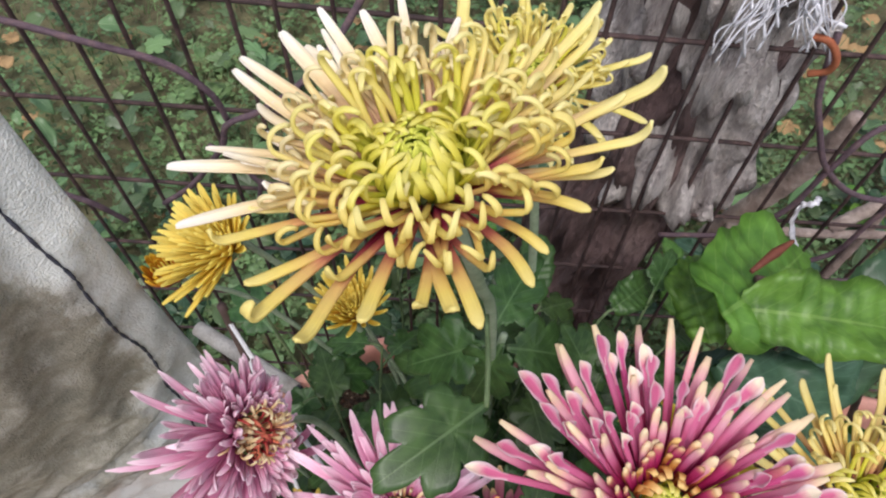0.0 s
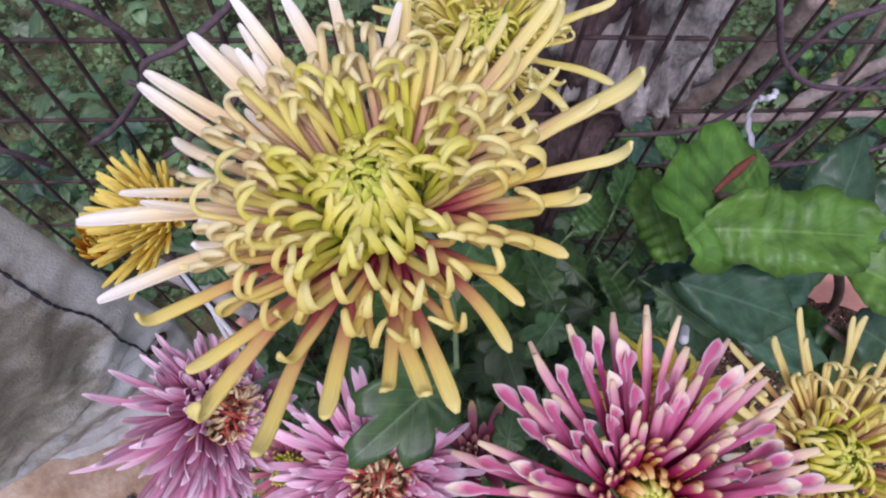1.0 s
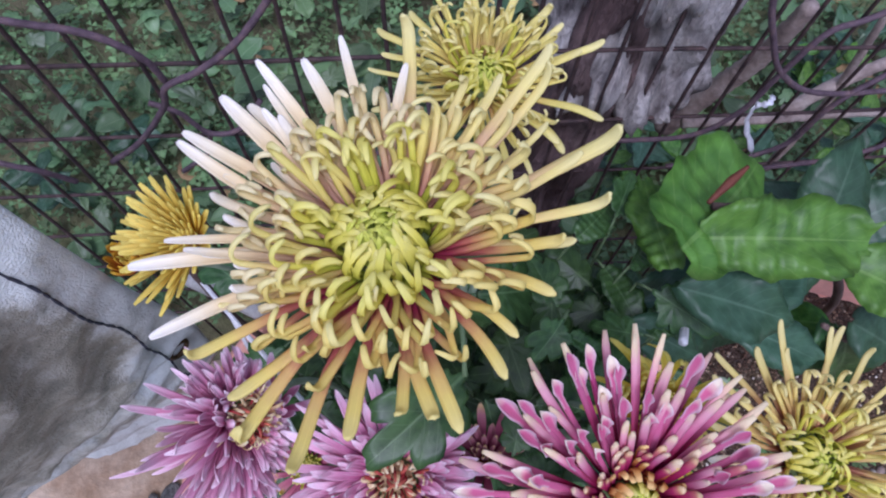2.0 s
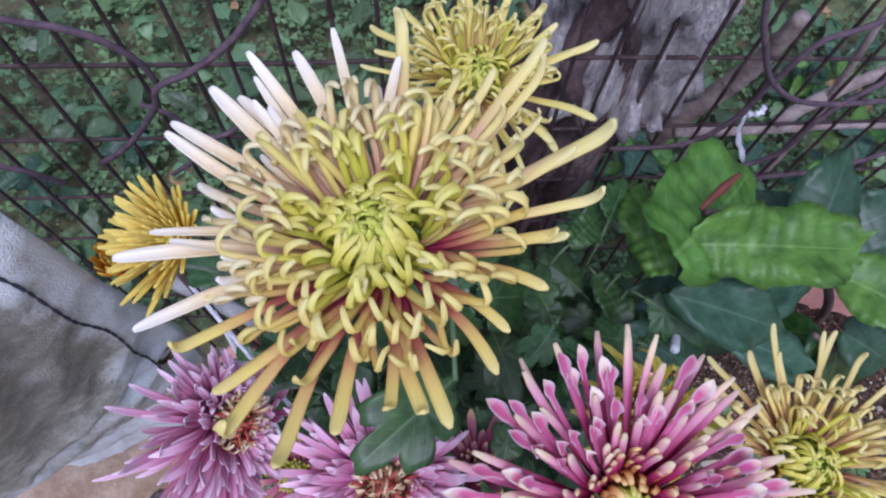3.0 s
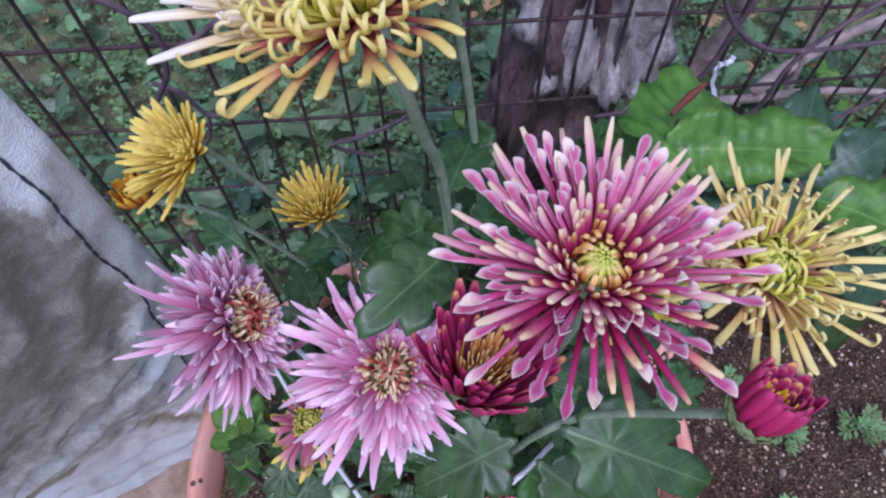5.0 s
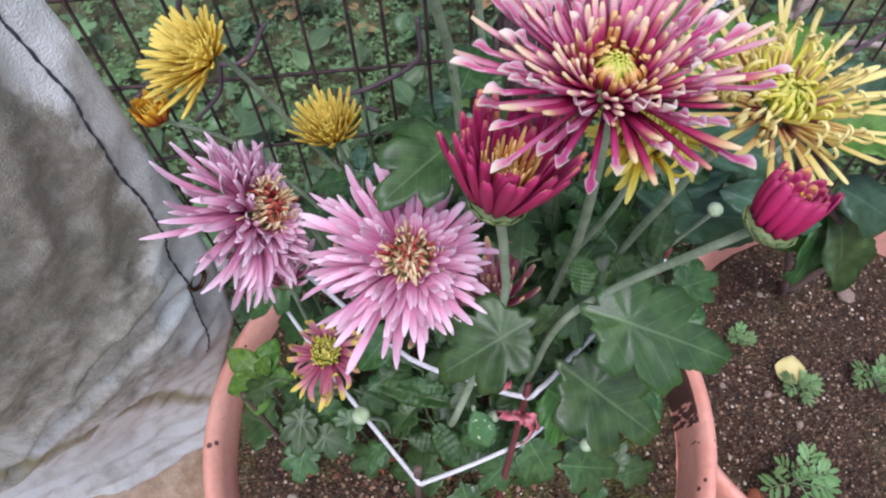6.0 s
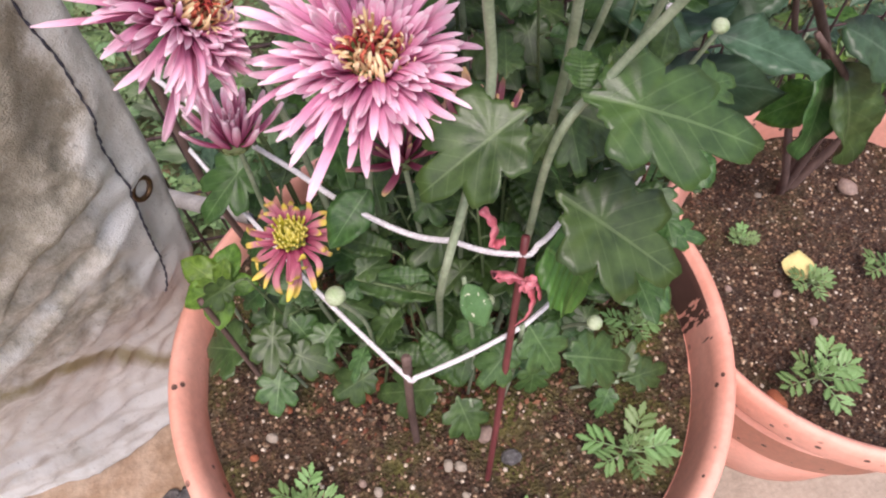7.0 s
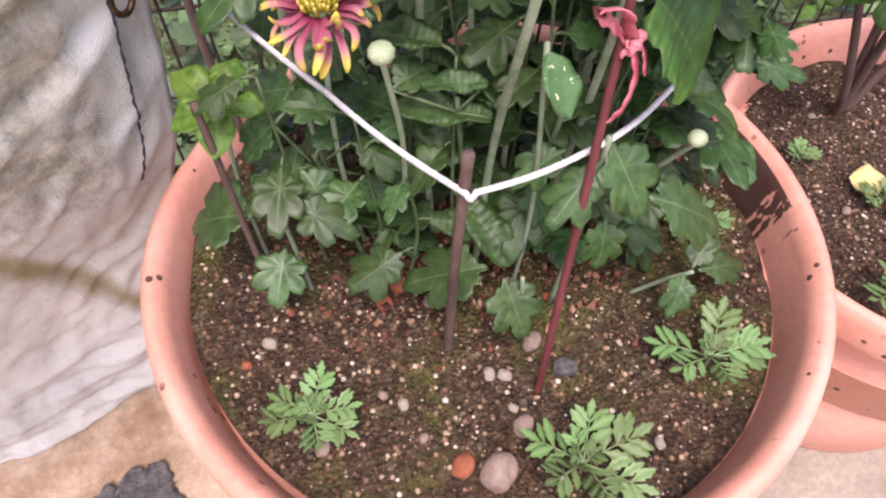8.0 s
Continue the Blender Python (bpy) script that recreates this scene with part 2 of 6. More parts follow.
M_DRY = surface("dry_leaf", [(0.3, "8a6a44"), (0.7, "c8a878")], 40.0, 0.8, 0.4, 0.001)
M_DEAD = surface("brown_dead_leaf", [(0.3, "54281e"), (0.7, "7c4632")], 60.0, 0.7, 0.4, 0.001)
M_YLEAF = surface("yellowed_leaf", [(0.3, "d2c07a"), (0.7, "e6d894")], 40.0, 0.6, 0.3, 0.0006)
M_SLAB = surface("sandstone_slab", [(0.25, "7c6650"), (0.4, "ac9074"), (0.55, "cab298"), (0.75, "e2d0b8")], 13.0, 0.85, 0.8, 0.004, detail=9.0, fine=90.0)
M_DARKSTONE = surface("dark_grey_stone", [(0.3, "4c4b4a"), (0.5, "727170"), (0.7, "9a9894")], 60.0, 0.9, 1.0, 0.006, fine=260.0)
M_CONCRETE = surface("pale_concrete", [(0.3, "968d7e"), (0.7, "b0a696")], 14.0, 0.85, 0.5, 0.003, fine=150.0)
M_GROUND = surface("mossy_earth", [(0.25, "4a4434"), (0.5, "706c4e"), (0.75, "8c9260")], 6.0, 0.95, 0.8, 0.01, fine=60.0)
M_GRAIN = surface("grit_grains", [(0.0, "3a271d"), (0.4, "5e4434"), (0.66, "80644e"), (0.84, "a3866a"), (0.95, "c8b498"), (1.0, "e6dccb")], 10.0, 0.8, 0.3, 0.0006, island=True)
M_STONE = surface("pebble_stone", [(0.3, "7c6a60"), (0.7, "b39c8c")], 50.0, 0.65, 0.5, 0.001)
M_STONE_RED = surface("brick_chip", [(0.3, "8a4a34"), (0.7, "b2704e")], 60.0, 0.85, 0.6, 0.001)
M_STITCH = surface("dark_thread", [(0.3, "2a2c36"), (0.7, "4a4c58")], 300.0, 0.8, 0.4, 0.0005)
M_BRASS = surface("tarnished_brass", [(0.3, "4a382a"), (0.7, "8a7050")], 120.0, 0.4, 0.4, 0.0006, metal=0.8)


def soil_material(name, stops, moss_share):
    """Damp crumbly soil: dark crumbs, tan grit, olive moss in patches."""
    n = Nodes(name)
    big = n.noise(10.0, 5.0)
    mid = n.noise(110.0, 7.0, 0.75)
    tc = n.add("TexCoord")
    vor = n.add("TexVoronoi", Scale=330.0)
    n.link(tc.outputs["Object"], vor.inputs["Vector"])
    col = n.ramp(mid, stops)
    grit = n.ramp(vor.outputs["Color"], [(0.1, "3a2a1f"), (0.5, "624c39"), (0.8, "907862"), (0.95, "c6b8a0")])
    col = n.mix(0.35, col, grit)
    moss = n.ramp(big, [(0.46, (0, 0, 0, 1)), (0.6, (1, 1, 1, 1))])
    col = n.mix(n.math("MULTIPLY", moss, moss_share), col, n.ramp(mid, [(0.3, "302f12"), (0.52, "5f6028"), (0.75, "8c8a4a")]))
    n.bump(n.math("ADD", mid, vor.outputs["Distance"]), 1.0, 0.005)
    return n.done(col, n.math("ADD", n.math("MULTIPLY", big, 0.5), 0.35), 0.45)


def pot_material():
    """Pink terracotta-coloured plastic with mud specks and a dark muddy smear on the inside."""
    n = Nodes("terracotta_plastic")
    tc = n.add("TexCoord")
    big = n.noise(14.0, 4.0)
    col = n.ramp(big, [(0.3, "df9a84"), (0.7, "edb29e")])
    spots = n.add("TexVoronoi", Scale=75.0)
    n.link(tc.outputs["Object"], spots.inputs["Vector"])
    few = n.ramp(n.noise(22.0, 2.0), [(0.5, (0, 0, 0, 1)), (0.58, (1, 1, 1, 1))])
    speck = n.math("MULTIPLY", n.math("LESS_THAN", spots.outputs["Distance"], 0.19), few)
    sep = n.add("SeparateXYZ")
    n.link(tc.outputs["Object"], sep.inputs[0])
    streak = n.noise(70.0, 3.0, 0.6, stretch=(1, 1, 0.22))
    d = n.add("VectorMath", op="DISTANCE")
    n.link(tc.outputs["Object"], d.inputs[0])
    d.inputs[1].default_value = (0.199, 0.024, 0.312)
    near = n.math("SUBTRACT", 1.0, n.math("DIVIDE", d.outputs["Value"], 0.105))
    smear = n.math("GREATER_THAN", n.math("ADD", near, n.math("MULTIPLY", n.math("SUBTRACT", streak, 0.5), 2.0)), 0.45)
    below = n.math("LESS_THAN", sep.outputs[2], 0.329)
    smear = n.math("MULTIPLY", smear, below)
    dirt = n.math("MAXIMUM", speck, smear)
    col = n.mix(n.math("MULTIPLY", dirt, 0.9), col, "2e2422")
    dust = n.ramp(n.noise(120.0, 5.0, 0.7), [(0.35, (0.78, 0.78, 0.78, 1)), (0.7, (1.05, 1.05, 1.05, 1))])
    col = n.mix(0.6, col, dust, "MULTIPLY")
    n.bump(n.noise(160.0, 4.0), 0.15, 0.001)
    return n.done(col, n.math("ADD", n.math("MULTIPLY", big, 0.3), 0.35), 0.4)


def cloth_material():
    """Weathered canvas: greyish white, an olive-brown mouldy patch inside the seam, an olive line along the main crease.
    UV: metres from the hem and metres above the ground."""
    n = Nodes("weathered_canvas")
    uv = n.add("UVMap")
    sep = n.add("SeparateXYZ")
    n.link(uv.outputs[0], sep.inputs[0])
    w, z = sep.outputs[0], sep.outputs[1]
    on, off = (1, 1, 1, 1), (0, 0, 0, 1)
    a = n.noise(5.0, 6.0, 0.6)
    b = n.noise(16.0, 8.0, 0.7, stretch=(1, 1, 0.6))
    c = n.noise(60.0, 6.0, 0.72)
    d = n.noise(230.0, 4.0, 0.7)
    col = n.ramp(a, [(0.3, "c4c6c0"), (0.5, "d8dbd5"), (0.7, "e8ebe7")])
    inside = n.math("MINIMUM", n.math("MULTIPLY", n.math("SUBTRACT", w, 0.040), 22.0), n.math("MULTIPLY", n.math("SUBTRACT", z, 0.33), 7.0))
    # the patch spreads and its tone deepens towards the top of the cloth
    high = n.math("MINIMUM", n.math("MAXIMUM", n.math("MULTIPLY", n.math("SUBTRACT", z, 0.46), 3.0), 0.0), 0.6)
    patch = n.math("ADD", n.math("ADD", n.math("MINIMUM", inside, 0.5), high), n.math("MULTIPLY", n.math("SUBTRACT", b, 0.5), 2.4))
    patch = n.ramp(patch, [(0.08, off), (0.5, on)])
    mould = n.ramp(c, [(0.36, "6e6852"), (0.5, "a79f88"), (0.66, "d6cfc0")])
    col = n.mix(n.math("MULTIPLY", patch, 0.76), col, mould)
    col = n.mix(n.math("MULTIPLY", n.ramp(n.math("MULTIPLY", patch, n.math("ADD", b, high)), [(0.5, off), (0.95, on)]), 0.38), col, "5f5a48")
    light = n.ramp(b, [(0.5, off), (0.66, on)])
    col = n.mix(n.math("MULTIPLY", light, 0.38), col, "8d8672")
    # olive tone that follows the crease, its edge broken up by noise
    line = n.math("ABSOLUTE", n.math("SUBTRACT", z, n.math("ADD", 0.1225, n.math("MULTIPLY", w, 1.5))))
    olive_band = n.math("ADD", n.math("SUBTRACT", 1.0, n.math("DIVIDE", line, 0.024)), n.math("MULTIPLY", n.math("SUBTRACT", b, 0.5), 1.6))
    col = n.mix(n.math("MULTIPLY", n.ramp(olive_band, [(0.1, off), (0.9, on)]), 0.7), col, "8e8448")
    specks = n.ramp(d, [(0.62, off), (0.70, on)])
    col = n.mix(n.math("MULTIPLY", specks, 0.5), col, "5a5648")
    n.bump(n.math("ADD", n.noise(900.0, 2.0), n.math("MULTIPLY", c, 1.3)), 0.55, 0.0018)
    return n.done(col, 0.85, 0.25)


M_SOIL = soil_material("wet_potting_soil", [(0.32, "120d08"), (0.45, "2b2016"), (0.56, "4e3d29"), (0.68, "86714f"), (0.82, "bcaa88")], 0.85)
M_SOIL_RED = soil_material("reddish_soil", [(0.30, "100a07"), (0.45, "2a1a12"), (0.58, "483022"), (0.72, "6e4e3b"), (0.86, "9e7e66")], 0.2)
M_POT, M_CLOTH = pot_material(), cloth_material()


# ---- mesh helpers ----
def mesh_ob(name, verts, faces, mat, uvs=None, smooth=True, parent=None, label=""):
    me = bpy.data.meshes.new(name)
    me.from_pydata([tuple(map(float, v)) for v in verts], [], faces)
    if uvs is not None:
        lay = me.uv_layers.new(name="UVMap")
        idx = np.empty(len(me.loops), dtype=np.int32)
        me.loops.foreach_get("vertex_index", idx)
        lay.data.foreach_set("uv", np.asarray(uvs, dtype=np.float32)[idx].ravel())
    me.polygons.foreach_set("use_smooth", [smooth] * len(me.polygons))
    me.materials.append(mat)
    me.update()
    ob = new(name, me)
    if parent is not None:
        ob.parent = parent
    if label:
        ob["label"] = label
    return ob


def thing(name, at, label, category, group=""):
    ob = new(name)
    ob.empty_display_size = 0.01
    ob.location = at
    return tagged(ob, label, category, group)


def unit(v):
    v = np.asarray(v, float)
    return v / (np.linalg.norm(v) + 1e-12)


def smooth_path(points, n):
    """Catmull-Rom through the points, n places in all."""
    p = np.array(points, float)
    p = np.vstack([2 * p[0] - p[1], p, 2 * p[-1] - p[-2]])
    out = []
    for u in np.linspace(0, len(p) - 3 - 1e-9, n):
        i = int(u)
        t = u - i
        a, b, c, d = p[i:i + 4]
        out.append(0.5 * (2 * b + (c - a) * t + (2 * a - 5 * b + 4 * c - d) * t * t + (3 * b - a - 3 * c + d) * t ** 3))
    return np.array(out)


def tube_data(path, radius, sides=8, closed_ends=True, wob=0.0, rng=None):
    """radius: a number or one per place of the path."""
    path = np.asarray(path, float)
    n = len(path)
    r = np.broadcast_to(np.asarray(radius, float), (n,))
    tang = np.gradient(path, axis=0)
    ref = unit(np.cross(tang[0], (0.31, 0.87, 0.39)))
    verts = []
    for i in range(n):
        t = unit(tang[i])
        ref = unit(ref - t * (ref @ t))
        bi = np.cross(t, ref)
        for k in range(sides):
            a = 2 * math.pi * k / sides
            w = 1 + (wob * rng.uniform(-1, 1) if rng is not None else 0)
            verts.append(path[i] + r[i] * w * (math.cos(a) * ref + math.sin(a) * bi))
    faces = [(i * sides + k, i * sides + (k + 1) % sides, (i + 1) * sides + (k + 1) % sides, (i + 1) * sides + k) for i in range(n - 1) for k in range(sides)]
    if closed_ends:
        faces += [tuple(range(sides - 1, -1, -1)), tuple(range((n - 1) * sides, n * sides))]
    return verts, faces


def tube(name, points, radius, mat, parent=None, n=None, sides=8, label="", wob=0.0, rng=None):
    path = smooth_path(points, n or max(8, 5 * len(points))) if len(points) > 2 or n else np.array(points, float)
    r = radius if isinstance(radius, (int, float)) else np.interp(np.linspace(0, 1, len(path)), np.linspace(0, 1, len(radius)), radius)
    v, f = tube_data(path, r, sides, True, wob, rng)
    return mesh_ob(name, v, f, mat, parent=parent, label=label)


def local(parent, pts):
    o = np.array(parent.location)
    return [np.array(p, float) - o for p in pts]


# ---- petals and flower heads ----
def petal_data(start, d0, g, lat, length, width, bend=0.4, amount=1.0, cup=0.5, thick=0.14, tip=0.5, base=0.45, seg=9, peak=0.7, sway=0.0, spoon=None):
    """A strap that leaves start along d0 and bends toward g from the share bend of its length on; its cross-section is a
    shallow channel with thickness. tip, base: widths at the ends, as shares of width."""
    us = np.array([-1.0, -0.55, 0.0, 0.55, 1.0])
    d0, g, lat = unit(d0), unit(g), unit(lat)
    turn = math.acos(max(-1.0, min(1.0, float(d0 @ g))))
    ax = np.cross(d0, g)
    ax = unit(ax) if np.linalg.norm(ax) > 1e-4 else lat
    pos = np.array(start, float)
    verts, uvs = [], []
    nb = max(3, int(seg * 0.38)) if 0.55 < bend < 1 else 0
    last = 0.0
    for i in range(seg + 1):
        s = i / seg
        if nb:
            s = bend * i / nb if i <= nb else bend + (1 - bend) * (i - nb) / (seg - nb)
        k = min(1.0, max(0.0, (s - bend) / (1 - bend))) if bend < 1 else 0.0
        th = amount * turn * k
        d = d0 * math.cos(th) + np.cross(ax, d0) * math.sin(th) + ax * (ax @ d0) * (1 - math.cos(th))
        d = unit(d + lat * sway * s)
        if i:
            pos = pos + d * length * (s - last)
        last = s
        lt = unit(lat - d * (lat @ d))
        nn = np.cross(d, lt)
        if s < peak:
            w = base + (1 - base) * math.sin(0.5 * math.pi * s / peak)
        else:
            q = (s - peak) / (1 - peak)
            w = tip + (1 - tip) * math.sqrt(max(0.0, 1 - q * q))
        if spoon is not None:
            q = max(0.0, (s - spoon) / (1 - spoon))
            w = 0.5 * min(1.0, 0.6 + s) if q <= 0 else (0.5 + 0.5 * math.sin(math.pi / 2 * q / 0.55) if q < 0.55 else max(0.14, math.sqrt(max(0.0, 1 - ((q - 0.55) / 0.45) ** 2))))
        w *= width / 2
        cp, tk = cup, thick
        if spoon is not None:
            q = min(1.0, max(0.0, (s - spoon) / 0.12))
            cp, tk = cup + (1.05 - cup) * q, thick + (0.12 - thick) * q
        for u in us:
            verts.append(pos + lt * u * w + nn * (cp * u * u * w))
            uvs.append((s, (u + 1) / 2))
        for u in us[::-1]:
            verts.append(pos + lt * u * w * 0.97 + nn * (cp * u * u * w - tk * width * (1 - 0.55 * abs(u)) - 0.00012))
            uvs.append((s, (u + 1) / 2 + 2))
    m = 10
    faces = [(i * m + k, i * m + (k + 1) % m, (i + 1) * m + (k + 1) % m, (i + 1) * m + k) for i in range(seg) for k in range(m)]
    faces += [tuple(range(m - 1, -1, -1)), tuple(range(seg * m, (seg + 1) * m))]
    return verts, faces, uvs


class Head:
    """A flower head in its own frame: z is its axis, x lies near the world's x."""

    def __init__(self, plant, centre, axis, size, core_mat, label=""):
        self.c = np.array(centre, float) - np.array(plant.location)
        n = unit(axis)
        x = unit(np.array([1.0, 0, 0]) - n * n[0])
        y = np.cross(n, x)
        self.ob = None
        m = Matrix(((x[0], y[0], n[0], self.c[0]), (x[1], y[1], n[1], self.c[1]), (x[2], y[2], n[2], self.c[2]), (0, 0, 0, 1)))
        rows, sides = 6, 16
        verts, faces = [], []
        for i in range(rows + 1):
            a = i / rows
            r = size * math.sin(a * math.pi * 0.62) + 0.0002
            z = size * 0.55 * math.cos(a * math.pi * 0.95) - size * 0.2
            for k in range(sides):
                verts.append((r * math.cos(2 * math.pi * k / sides), r * math.sin(2 * math.pi * k / sides), z))
        faces = [(i * sides + k, (i + 1) * sides + k, (i + 1) * sides + (k + 1) % sides, i * sides + (k + 1) % sides) for i in range(rows) for k in range(sides)]
        faces += [tuple(range(sides)), tuple(range((rows + 1) * sides - 1, rows * sides - 1, -1))]
        self.ob = mesh_ob("flower_head", verts, faces, core_mat, uvs=[(0.5, 0.5)] * len(verts), parent=plant, label=label)
        self.ob.matrix_basis = m
        self.down = np.array(m.to_3x3().transposed() @ Vector((0, -1, -0.25)))
        self.down[2] -= 0.35

    def petal(self, mat, azimuth, r0, z0, elev, length, width, goal=None, curl=None, **kw):
        a, e = radians(azimuth), radians(elev)
        rad = np.array([math.cos(a), math.sin(a), 0.0])
        lat = np.array([-math.sin(a), math.cos(a), 0.0])
        d0 = rad * math.cos(e) + np.array([0, 0, math.sin(e)])
        if goal is None:
            g = d0
        elif isinstance(goal, str):
            g = {"in": -rad + np.array([0, 0, 0.5]), "out": rad * 0.8 - np.array([0, 0, 0.7]), "up": np.array([0, 0, 1.0]) - rad * 0.15, "fall": self.down}[goal]
        else:
            g = np.array(goal, float)
        if curl is not None:
            kw["amount"] = radians(curl) / max(0.2, math.acos(max(-1.0, min(1.0, float(unit(d0) @ unit(g))))))
        # the channel opens upward, toward the axis
        v, f, uv = petal_data(rad * r0 + np.array([0, 0, z0]), d0, g, lat, length, width, **kw)
        return mesh_ob("petal", v, f, mat, uvs=uv, parent=self.ob)


def calyx(head, size, rng, mat=None, depth=1.0):
    """The green cup of small overlapping scales under a head."""
    verts, faces, sides, rows = [], [], 14, 5
    for i in range(rows + 1):
        a = i / rows
        r = size * (0.25 + 0.75 * math.sin(a * math.pi / 2))
        for k in range(sides):
            b = 2 * math.pi * k / sides
            rr = r * (1 + 0.07 * (k % 2) * a)
            verts.append((rr * math.cos(b), rr * math.sin(b), -size * depth * (1 - a) - size * 0.12 + 0.12 * size * (k % 2) * (i == rows)))
    faces = [(i * sides + k, i * sides + (k + 1) % sides, (i + 1) * sides + (k + 1) % sides, (i + 1) * sides + k) for i in range(rows) for k in range(sides)]
    faces += [tuple(range(sides - 1, -1, -1)), tuple(range(rows * sides, (rows + 1) * sides))]
    for row in range(3):
        for k in range(12):
            b = 2 * math.pi * (k + 0.5 * (row % 2)) / 12
            a0, a1 = 0.30 + 0.24 * row, 0.66 + 0.24 * row
            ring = []
            for a, w in ((a0, 0.20), ((a0 + a1) / 2, 0.24), (a1, 0.03)):
                r = size * (0.25 + 0.75 * math.sin(min(1.0, a) * math.pi / 2)) * (1.05 + 0.10 * a)
                z = -size * depth * (1 - a) - size * 0.12
                for s in (-1, 1):
                    ring.append((r * math.cos(b + s * w), r * math.sin(b + s * w), z))
            q = len(verts)
            verts += ring + [(x * 0.95, y * 0.95, z) for x, y, z in ring]
            faces += [(q, q + 1, q + 3, q + 2), (q + 2, q + 3, q + 5, q + 4), (q + 6, q + 8, q + 9, q + 7), (q + 8, q + 10, q + 11, q + 9), (q, q + 2, q + 8, q + 6), (q + 2, q + 4, q + 10, q + 8), (q + 1, q + 7, q + 9, q + 3), (q + 3, q + 9, q + 11, q + 5), (q + 4, q + 5, q + 11, q + 10)]
    return mesh_ob("calyx", verts, faces, mat or M_CALYX, parent=head.ob)


def yellow_incurved(plant, centre, axis, size, outer, rng, core=135, hooks=215, warm=0.0, rim=None):
    """The spider kind: a lime heart of inward fingers, a crown of hooked quills, long loose outer straps."""
    k = size / 0.05
    warm_mat, cool_mat = (rim, rim) if rim else (M_REDBASE, M_YELLOW)
    h = Head(plant, centre, axis, 0.0095 * k, M_CORE)
    for i in range(core):
        f = (i + 0.5) / core
        h.petal(M_CORE if f < 0.45 else M_LIME, i * 137.508 + rng.uniform(-11, 11), (0.0006 + 0.0092 * f ** 0.62) * k, 0.0040 * k * (1 - f), 84 - 20 * f + rng.uniform(-10, 10), (0.0044 + 0.0086 * f) * k * rng.uniform(0.75, 1.25), (0.0011 + 0.0007 * f) * k, "in", curl=55 + 65 * f + rng.uniform(-34, 34),
                bend=0.2, seg=9, cup=-0.45, thick=0.45, tip=0.3, base=0.75, sway=rng.uniform(-0.5, 0.6))
    for i in range(hooks):
        f = (i + 0.5) / hooks
        az = (i * 137.508 + 31 + rng.uniform(-13, 13)) % 360
        front = 205 < az < 345
        reach = (0.0118 + 0.0185 * f ** 0.62 + rng.uniform(-0.0038, 0.0036)) * k * (1.06 if front and f > 0.35 else 1.0)
        if rim is None and front and f > 0.62 and rng.random() < 0.35:
            continue
        el = 60 - 42 * f ** 0.8 + rng.uniform(-9, 9)
        stalk = max(0.003 * k, (reach - 0.0095 * k) / math.cos(radians(el)))
        loop = rng.uniform(0.0056, 0.0086) * k * (0.8 if front else 1.0)
        mat = M_LIME if f < 0.2 + rng.uniform(-0.1, 0.1) else (M_PALE if f < 0.4 else (warm_mat if front else M_CREAMHOOK if rim is None and 60 < az < 200 else cool_mat))
        h.petal(mat, az, 0.0095 * k, (0.0010 - 0.004 * f) * k, el, stalk + loop, rng.uniform(0.0014, 0.0019) * k, "in", curl=rng.uniform(130, 230),
                bend=stalk / (stalk + loop), seg=14, cup=-0.5, thick=0.62, tip=0.42, base=0.7, peak=0.6, sway=rng.uniform(-0.6, 0.6))
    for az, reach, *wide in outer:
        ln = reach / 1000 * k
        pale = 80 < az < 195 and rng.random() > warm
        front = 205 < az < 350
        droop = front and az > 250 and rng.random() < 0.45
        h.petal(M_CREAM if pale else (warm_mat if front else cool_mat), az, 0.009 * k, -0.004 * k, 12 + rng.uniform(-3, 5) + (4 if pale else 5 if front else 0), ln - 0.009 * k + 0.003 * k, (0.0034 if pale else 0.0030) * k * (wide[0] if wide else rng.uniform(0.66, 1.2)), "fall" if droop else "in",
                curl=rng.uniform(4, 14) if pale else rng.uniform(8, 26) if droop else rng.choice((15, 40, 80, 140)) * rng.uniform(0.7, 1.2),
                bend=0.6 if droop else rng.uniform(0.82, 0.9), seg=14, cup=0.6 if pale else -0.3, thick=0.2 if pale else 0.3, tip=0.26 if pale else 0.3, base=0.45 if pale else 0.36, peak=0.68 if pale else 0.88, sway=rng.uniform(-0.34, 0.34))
    for i in range(34):
        az = i * 360 / 34 + rng.uniform(-6, 6)
        front = 205 < az < 350
        if front and rng.random() < 0.7:
            continue
        pale = 75 < az < 200 and rng.random() > 0.45 + warm
        h.petal(M_CREAM if pale else (warm_mat if front else cool_mat), az, 0.009 * k, -0.003 * k, 20 + rng.uniform(-8, 14), rng.uniform(0.023, 0.034) * k, rng.uniform(0.0017, 0.0024) * k, "in",
                curl=rng.uniform(10, 50) if pale else rng.uniform(60, 190), bend=rng.uniform(0.76, 0.86), seg=13, cup=-0.45, thick=0.42, tip=0.3, base=0.45, peak=0.88, sway=rng.uniform(-0.3, 0.3))
    calyx(h, 0.010 * k, rng)
    return h


